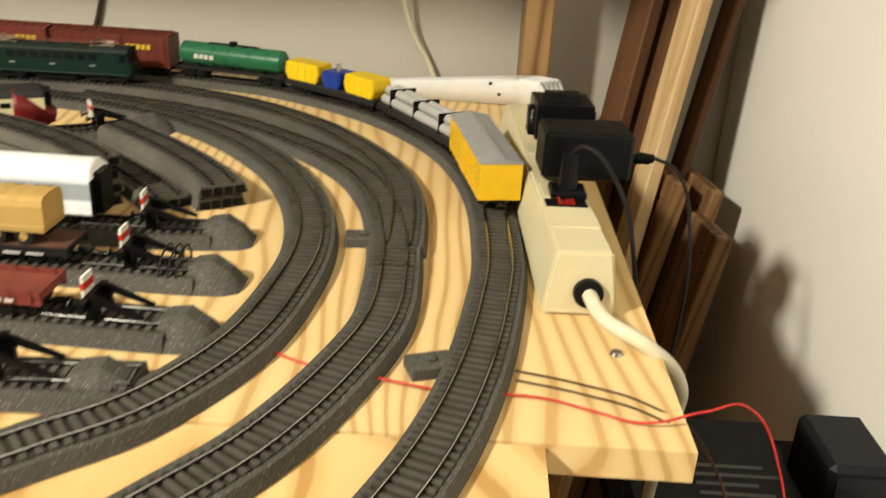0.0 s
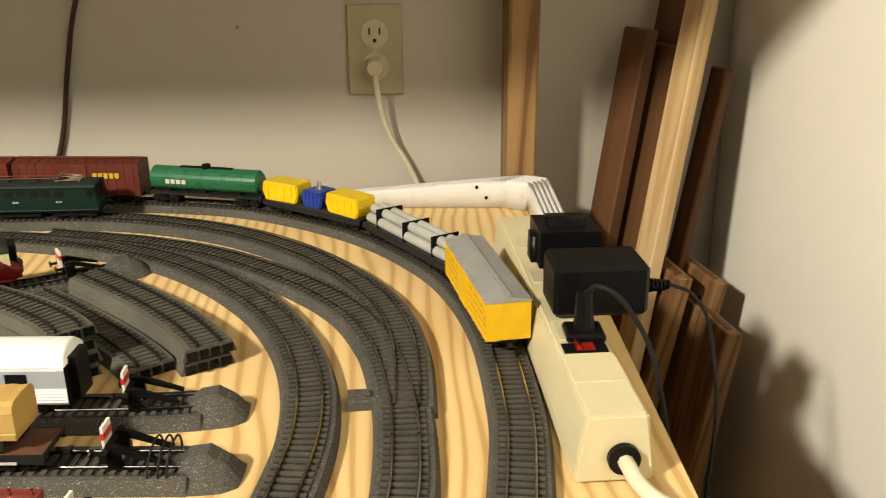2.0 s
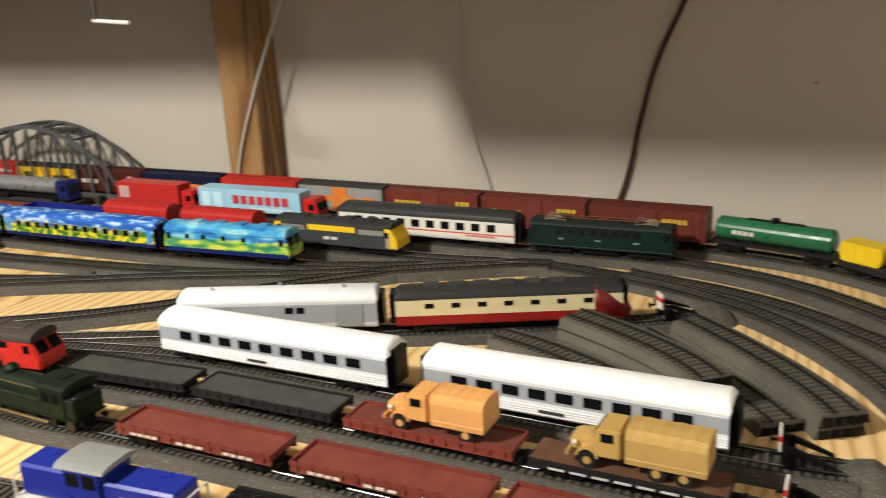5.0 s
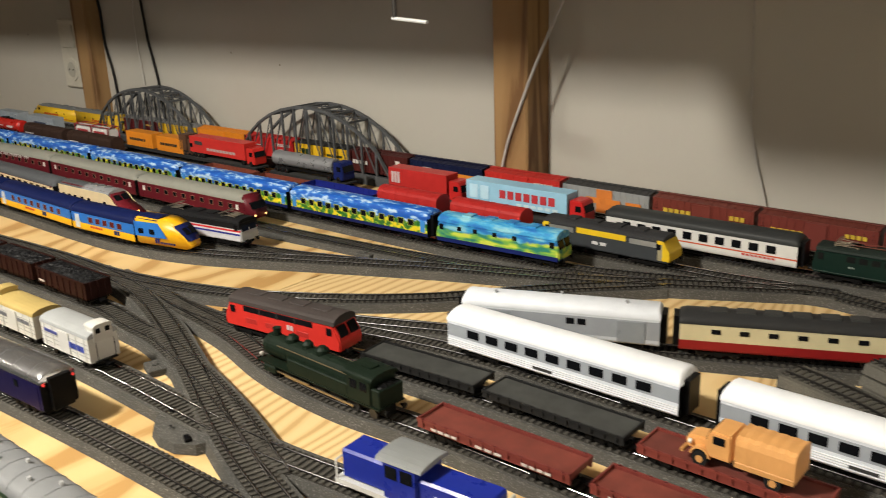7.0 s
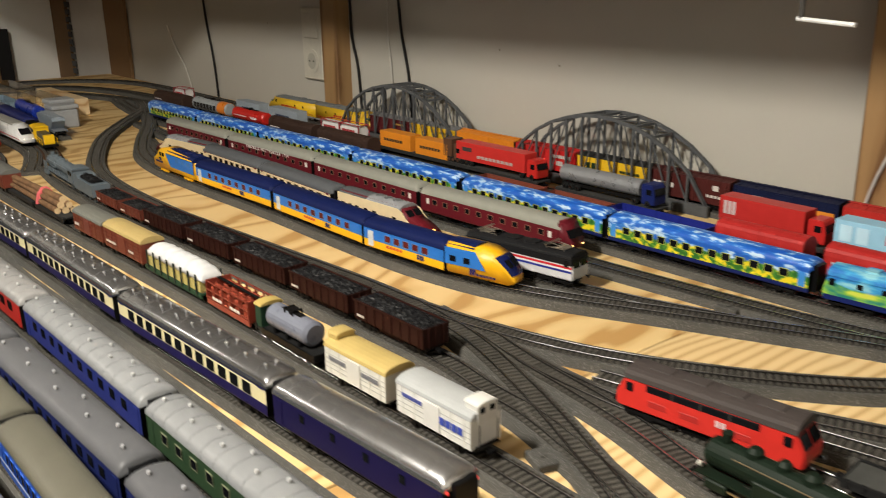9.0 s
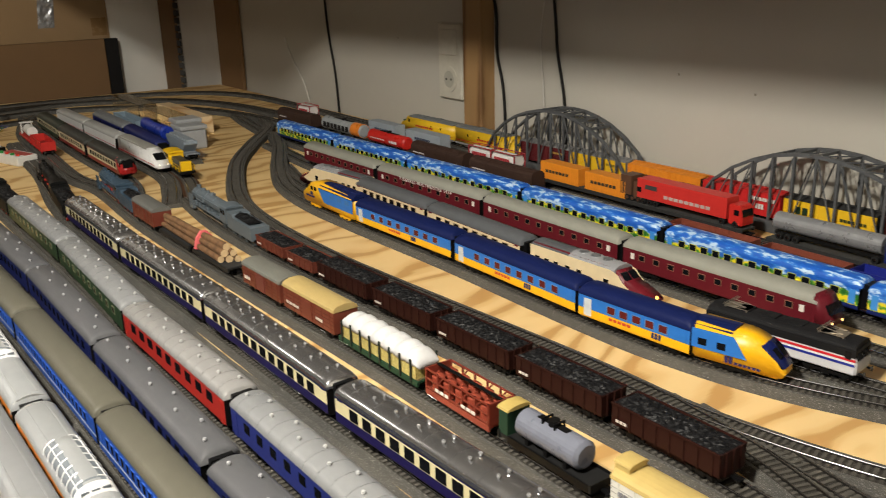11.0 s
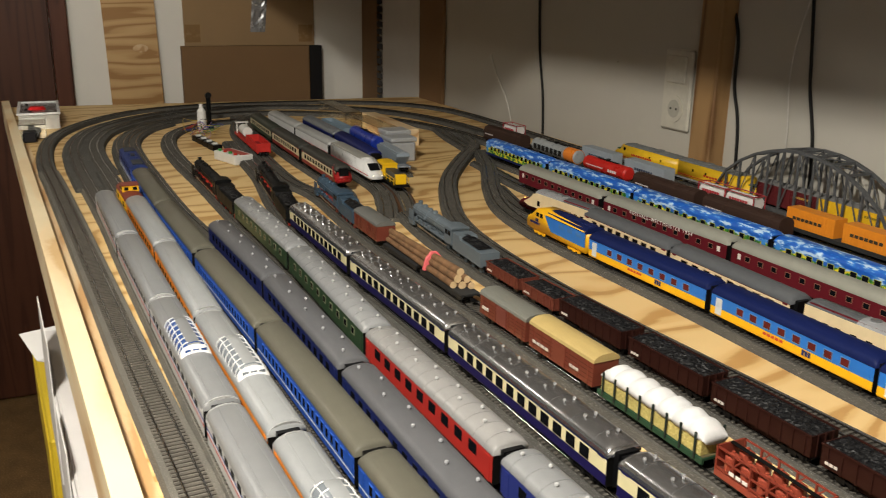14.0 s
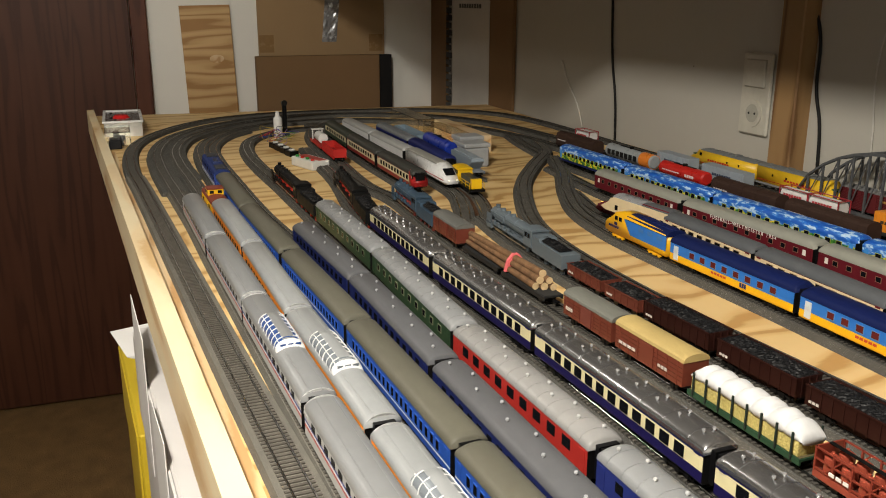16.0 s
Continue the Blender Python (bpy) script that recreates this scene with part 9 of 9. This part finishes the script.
put(tank_car("blue bogie tank wagon", 0.20, (0.012, 0.035, 0.30), (0.02, 0.02, 0.03), 0.0165, 0.0325), S8, -2.91)
hg = flat_car("grey hopper wagon with sloping ends", 0.17, (0.2, 0.22, 0.25), (0.16, 0.18, 0.20), name="hopper_wagon")
bm = bmesh.new()
side_shape(bm, [(-0.05, 0.0138), (0.05, 0.0138), (0.074, 0.034), (0.070, 0.040), (-0.070, 0.040), (-0.074, 0.034)], -0.0150, 0.0150, 0, 0.001)
part("hopper", bm, P((0.22, 0.26, 0.30), 0.45), hg)
part("lid", boxes((-0.068, 0.068, -0.008, 0.008, 0.040, 0.0425)), P((0.28, 0.32, 0.36), 0.45), hg)
put(hg, S8, -2.705)
put(flat_car("blue-grey open wagon, empty", 0.21, (0.12, 0.15, 0.18), (0.20, 0.27, 0.33), rim=0.020, name="open_wagon"), S8, -3.15)

for k, (x, y, w, d, h) in enumerate(((-2.815, 1.058, 0.060, 0.062, 0.058), (-2.884, 1.072, 0.058, 0.060, 0.064))):
    bx = thing("plastic_box", "pale grey plastic parts box with a lid", "plastic box")
    GB = P((0.34, 0.35, 0.36), 0.45)
    part("body", boxes((x - w / 2, x + w / 2, y - d / 2, y + d / 2, T + 0.0002, T + h * 0.82), bevel=0.004), GB, bx)
    part("lid", boxes((x - w / 2 - 0.002, x + w / 2 + 0.002, y - d / 2 - 0.002, y + d / 2 + 0.002, T + h * 0.82, T + h), bevel=0.002), GB, bx)

CLEAR, _nt, _b = tree("clear_plastic")
_b.inputs["Transmission Weight"].default_value = 1.0
_b.inputs["Roughness"].default_value = 0.06
_b.inputs["Base Color"].default_value = (0.93, 0.92, 0.88, 1)
_b.inputs["IOR"].default_value = 1.2


def clear_case(label, x0, x1, y0, y1, z0, z1, th=0.0015):
    r = thing("clear_case", label, "plastic case")
    for nm, q in (("base", (x0, x1, y0, y1, z0, z0 + th)), ("side", (x0, x1, y0, y0 + th, z0 + th, z1)), ("side", (x0, x1, y1 - th, y1, z0 + th, z1)), ("end", (x0, x0 + th, y0 + th, y1 - th, z0 + th, z1)), ("end", (x1 - th, x1, y0 + th, y1 - th, z0 + th, z1)), ("lid", (x0, x1, y0, y1, z1, z1 + th))):
        part(nm, boxes(q), CLEAR, r).visible_shadow = False
    return r


clear_case("clear plastic rolling-stock case lying on the plywood", -3.22, -2.94, 1.070, 1.120, T + 0.0003, T + 0.050)
clear_case("clear plastic rolling-stock case behind the first", -3.52, -3.25, 1.065, 1.115, T + 0.0003, T + 0.055)
wd = thing("wood_block", "pale wooden block behind the clear cases", "wood block")
part("block", boxes((-3.32, -2.98, 1.138, 1.178, T + 0.0003, T + 0.045), bevel=0.001), PINE, wd)

bt = thing("glue_bottle", "white plastic glue bottle standing upright", "bottle")
bm = bmesh.new()
cyl(bm, (0, 0, 0.0002), (0, 0, 0.056), 0.0125, 18, 0, 0.0120)
cyl(bm, (0, 0, 0.056), (0, 0, 0.064), 0.0120, 18, 0, 0.006)
part("body", bm, P((0.72, 0.72, 0.70), 0.4), bt)
bm = bmesh.new()
cyl(bm, (0, 0, 0.064), (0, 0, 0.076), 0.0060, 14, 0, 0.0045)
part("cap", bm, P((0.72, 0.72, 0.70), 0.4), bt)
bt.location = (-3.400, 0.692, T)
sg = thing("signal_post", "black model signal post with a round head", "signal")
bm = bmesh.new()
cyl(bm, (0, 0, 0.0002), (0, 0, 0.090), 0.0065, 10)
box(bm, -0.010, 0.010, -0.010, 0.010, 0.0002, 0.008)
part("post", bm, BLACK, sg)
bm = bmesh.new()
cyl(bm, (0.006, 0, 0.096), (-0.006, 0, 0.094), 0.0085, 16)
part("head", bm, BLACK, sg)
sg.location = (-3.430, 0.718, T)
cbx = thing("control_box", "white control box with red and green buttons", "control box")
part("case", boxes((-0.050, 0.050, -0.024, 0.024, 0.0002, 0.022), bevel=0.002), P((0.66, 0.65, 0.61), 0.4), cbx)
part("panel", boxes((-0.047, 0.047, -0.004, 0.016, 0.0218, 0.0232)), P((0.40, 0.06, 0.05), 0.4), cbx, "red panel")
for i in range(4):
    bm = bmesh.new()
    cyl(bm, (-0.036 + i * 0.024, -0.014, 0.0215), (-0.036 + i * 0.024, -0.014, 0.0265), 0.0045, 12)
    part("button", bm, P((0.45, 0.03, 0.02) if i % 2 else (0.03, 0.25, 0.05)), cbx)
cbx.matrix_basis = pose(-2.925, 0.686, T, 0, 0, 18)
for i in range(4):
    k = thing("relay_block", "black relay block with a white clip", "relay")
    part("case", boxes((-0.018, 0.018, -0.012, 0.012, 0.0002, 0.014), bevel=0.001), BLACK, k)
    part("clip", boxes((-0.004, 0.004, -0.006, 0.006, 0.014, 0.018)), P((0.70, 0.70, 0.66)), k, "white clip")
    k.matrix_basis = pose(-3.23 + i * 0.046, 0.655 + i * 0.006, T, 0, 0, 12)
WC = [(0.45, 0.02, 0.02), (0.02, 0.05, 0.3), (0.05, 0.2, 0.05), (0.03, 0.03, 0.03), (0.5, 0.35, 0.03), (0.35, 0.2, 0.4)]
rnd = random.Random(4)
for i in range(12):
    x, y = -3.36 + rnd.uniform(-.05, .06), 0.685 + rnd.uniform(-.03, .03)
    cable("thin_wire", "thin coloured hook-up wire in a tangle", [(x + rnd.uniform(-.05, .05), y + rnd.uniform(-.03, .03), T + rnd.uniform(.002, .03)) for _ in range(5)], 0.0007, P(WC[i % 6]))
spb = thing("storage_box", "white-rimmed clear storage box of spare parts in the corner", "plastic box")
X0, X1, Y0, Y1 = -3.835, -3.565, 0.224, 0.328
for q in ((X0, X1, Y0, Y0 + 0.002, T + 0.0003, T + 0.040), (X0, X1, Y1 - 0.002, Y1, T + 0.0003, T + 0.040), (X0, X0 + 0.002, Y0 + 0.002, Y1 - 0.002, T + 0.0003, T + 0.040), (X1 - 0.002, X1, Y0 + 0.002, Y1 - 0.002, T + 0.0003, T + 0.040)):
    part("wall", boxes(q), P((0.50, 0.49, 0.46), 0.3), spb, "milky plastic wall")
for q in ((X0 - 0.004, X1 + 0.004, Y0 - 0.004, Y0 + 0.004, T + 0.040, T + 0.046), (X0 - 0.004, X1 + 0.004, Y1 - 0.004, Y1 + 0.004, T + 0.040, T + 0.046), (X0 - 0.004, X0 + 0.006, Y0 + 0.004, Y1 - 0.004, T + 0.040, T + 0.046), (X1 - 0.006, X1 + 0.004, Y0 + 0.004, Y1 - 0.004, T + 0.040, T + 0.046)):
    part("rim", boxes(q, bevel=0.001), P((0.72, 0.72, 0.71), 0.3), spb, "white rim")
part("lid", boxes((X0 + 0.006, X1 - 0.006, Y0 + 0.004, Y1 - 0.004, T + 0.0395, T + 0.0415)), P((0.15, 0.145, 0.14), 0.25), spb, "smoky clear lid")
for i in range(4):
    x = X0 + 0.035 + 0.055 * i
    part("lid_slot", boxes((x, x + 0.035, 0.240 + 0.012 * (i % 2), 0.247 + 0.012 * (i % 2), T + 0.0415, T + 0.0425)), DARK, spb)
ld = thing("red_lens", "round red plastic lens on the lid of a parts box", "knob")
bm = bmesh.new()
cyl(bm, (-3.675, 0.272, T + 0.0418), (-3.675, 0.272, T + 0.050), 0.025, 20, 0, 0.018)
part("lens", bm, P((0.62, 0.02, 0.02), 0.2), ld)
clear_case("clear plastic box of dark spare parts in the corner", -3.545, -3.395, 0.226, 0.292, T + 0.0003, T + 0.036)
rnd = random.Random(9)
for i in range(8):
    x, y = -3.530 + 0.017 * i, 0.250 + rnd.uniform(-.012, .024)
    pc = thing("spare_part", "small dark spare part in a clear box", "spare part")
    part("block", boxes((x - 0.008, x + 0.008, y - 0.008, y + 0.008, T + 0.002, T + 0.012 + rnd.uniform(0, .018)), bevel=0.001), P((0.03 + 0.12 * rnd.random(),) * 3), pc)
dk = thing("dark_block", "dark grey plastic block by the corner box", "plastic block")
part("block", boxes((-3.385, -3.335, 0.236, 0.268, T + 0.0003, T + 0.026), bevel=0.003), P((0.018, 0.018, 0.020)), dk)

# ---- far wall ----
DOORM = ply_material("door_wood", (0.085, 0.030, 0.015), (0.058, 0.019, 0.010), (10, 10, 0.6), 1.3)
FRAMEM = ply_material("door_frame_wood", (0.115, 0.038, 0.018), (0.07, 0.02, 0.010), (10, 10, 0.6), 1.3)
door = tagged(new("door_1"), "dark brown flush wooden door, closed", "door", kind="structure")
obj("leaf", boxes((LEFT + 0.001, LEFT + 0.030, -0.52, 0.335, 0.012, 2.04), bevel=0.002), DOORM, door)
obj("door_frame", boxes((LEFT + 0.0005, LEFT + 0.045, 0.338, 0.400, 0, 2.10), bevel=0.003), FRAMEM, door)
obj("door_frame", boxes((LEFT + 0.0005, LEFT + 0.045, -0.585, -0.523, 0, 2.10), bevel=0.003), FRAMEM, door)
obj("door_frame", boxes((LEFT + 0.0005, LEFT + 0.045, -0.523, 0.338, 2.042, 2.10), bevel=0.003), FRAMEM, door)
bm = bmesh.new()
cyl(bm, (LEFT + 0.03, -0.45, 1.0), (LEFT + 0.085, -0.45, 1.0), 0.011, 12)
cyl(bm, (LEFT + 0.085, -0.45, 1.0), (LEFT + 0.115, -0.45, 1.0), 0.028, 16)
obj("door_handle", bm, P((0.45, 0.33, 0.12), 0.25, 1.0), door)

PLY2 = ply_material("upright_plywood", (0.66, 0.44, 0.21), (0.42, 0.23, 0.085), (8.0, 1.2, 8.0), 1.5, "Object", 4.0, 0.8, (0, 0, 22))
pp = thing("plywood_strip", "plywood offcut leaning on the wall", "plywood")
part("sheet", boxes((-0.006, 0.006, -0.098, 0.098, 0, 1.14), bevel=0.001), PLY2, pp)
bm = bmesh.new()
bmesh.ops.create_cone(bm, cap_ends=True, segments=16, radius1=0.030, radius2=0.026, depth=0.0016, matrix=Matrix.Translation((0.0064, 0.030, 0.93)) @ Matrix.Rotation(math.pi / 2, 4, "Y") @ Matrix.Diagonal((0.55, 1.0, 1.0, 1.0)))
part("knot", bm, PINE, pp, "oval knot patch")
pp.matrix_basis = pose(LEFT + 0.060, 0.650, 0.48, 1.4, -2.2, 0)
CARD = paint("cardboard", (0.33, 0.215, 0.11), 0.85, 0, 0.05, 5, 300, 0.05)
CARD2 = paint("dark_cardboard", (0.215, 0.125, 0.058), 0.85, 0, 0.05, 5, 300, 0.05)
c1 = thing("cardboard_sheet", "large tan cardboard sheet on the wall with silver tape", "cardboard")
part("sheet", boxes((LEFT + 0.001, LEFT + 0.010, 0.830, 1.368, 0.9, 2.0)), CARD, c1)
for y in (0.833, 1.300):
    part("packing_tape", boxes((LEFT + 0.0102, LEFT + 0.0112, y, y + 0.06, 1.43, 1.50)), P((0.26, 0.155, 0.065), 0.25), c1, "brown packing tape")
TAPE = paint("silver_tape", (0.42, 0.43, 0.45), 0.25, 0.7, 0.3, 40)
bm = bmesh.new()
rows = []
for i in range(17):
    z, y = 1.47 + i * 0.0125, 1.095 + 0.02 * i / 16
    rows.append([bm.verts.new((LEFT + 0.0115 + 0.004 * abs(noise.noise((i * 0.7, k * 0.9, 2))), y + 0.062 * k / 6, z)) for k in range(7)])
for r0, r1 in zip(rows, rows[1:]):
    for k in range(6):
        bm.faces.new((r0[k], r0[k + 1], r1[k + 1], r1[k]))
part("silver_tape", bm, TAPE, c1, "crumpled silver tape")
c2 = thing("cardboard_box", "flat brown cardboard box standing behind the tracks", "cardboard")
part("front", boxes((LEFT + 0.030, LEFT + 0.070, 0.808, 1.328, 0.75, 1.418), bevel=0.002), CARD2, c2)
part("dark_end", boxes((LEFT + 0.030, LEFT + 0.069, 1.330, 1.382, 0.75, 1.417)), P((0.015, 0.014, 0.014), 0.7), c2, "black end face")
SHEETW = paint("white_board", (0.62, 0.60, 0.56), 0.7, 0, 0.05, 6)
for nm, lab, xa, xb, m_ in (("cardboard_strip", "narrow brown cardboard strip in the corner", -4.615, -4.425, CARD2), ("white_panel", "white packing panel with a printed address bar", -4.352, -3.965, SHEETW), ("cardboard_strip", "tan cardboard strip beside the white panel", -3.960, -3.752, CARD2)):
    r = thing(nm, lab, "cardboard" if m_ is not SHEETW else "panel")
    part("sheet", boxes((xa, xb, WALL - 0.016, WALL - 0.004, 0.9, 2.0)), m_, r)
    if m_ is SHEETW:
        for i in range(9):
            x = -4.27 + i * 0.026
            part("print", boxes((x, x + 0.017, WALL - 0.0175, WALL - 0.0162, 1.612, 1.628)), P((0.05, 0.05, 0.05)), r)
        bm = bmesh.new()
        rr = random.Random(3)
        for i in range(16):
            z = 1.20 + i * 0.03
            box(bm, -4.422, -4.368 + rr.uniform(0, .016), WALL - 0.0168, WALL - 0.0161, z, z + 0.022)
        part("dark_edge", bm, BLACK, r, "torn black edge")

# ---- boxes under the table's front ----
GC = paint("pale_carton", (0.60, 0.58, 0.57), 0.7, 0, 0.05, 8)
YC = paint("yellow_carton", (0.66, 0.48, 0.03), 0.6, 0, 0.06, 8)
PAPER = paint("white_paper", (0.72, 0.71, 0.70), 0.8, 0, 0.04, 10)


def front_y(x):
    """The outer face of the table's front board."""
    return 0.168 + 0.0596 * (x + 4.03)


def carton(x, half, depth, top, proud, mat, lab):
    r = thing("carton", lab, "carton")
    part("body", boxes((-half, half, 0, depth, 0.0005, top), bevel=0.003), mat, r)
    part("flap", boxes((-half + 0.006, half - 0.006, -0.0035, -0.0005, top - 0.14, top - 0.004)), mat, r)
    r.matrix_basis = pose(x, front_y(x) - proud, 0, 0, 0, 3.4)
    return r


carton(-1.98, 0.27, 0.34, 1.150, 0.012, GC, "tall pale grey carton under the table")
carton(-2.50, 0.22, 0.34, 0.950, 0.020, YC, "yellow carton under the table")
carton(-1.56, 0.13, 0.30, 0.900, 0.006, GC, "pale grey carton behind the tall one")
for x, w, h0, h1, a, q in ((-2.10, 0.085, 1.02, 1.225, 3, 0.016), (-1.86, 0.075, 1.00, 1.175, -4, 0.017)):
    r = thing("paper_sheet", "white paper sheet sticking up along the table's front", "paper")
    part("sheet", boxes((-w, w, -0.0006, 0.0006, h0 - 1.1, h1 - 1.1)), PAPER, r)
    r.matrix_basis = pose(x, front_y(x) - q, 1.1, 0, a, 3.4)
r = thing("paper_sheet", "folded white paper sheet sticking out under the table", "paper")
bm = bmesh.new()
side_shape(bm, [(-0.06, 0.0), (0.02, -0.012), (0.06, 0.004), (0.06, 0.0052), (0.02, -0.0108), (-0.06, 0.0012)], -0.026, 0.11)
part("sheet", bm, PAPER, r)
r.matrix_basis = pose(-2.33, front_y(-2.33) - 0.004, 1.095, 0, 6, 18)
rb = thing("red_bottle", "red plastic bottle standing on the yellow carton", "bottle")
bm = bmesh.new()
y_ = front_y(-2.36) + 0.025
cyl(bm, (-2.36, y_, 0.9503), (-2.36, y_, 1.03), 0.034, 16)
cyl(bm, (-2.36, y_, 1.03), (-2.36, y_, 1.06), 0.034, 16, 0, 0.014)
part("body", bm, P((0.40, 0.02, 0.02), 0.35), rb)
bm = bmesh.new()
cyl(bm, (-2.36, y_, 1.06), (-2.36, y_, 1.075), 0.013, 12)
part("cap", bm, P((0.6, 0.58, 0.55), 0.4), rb)
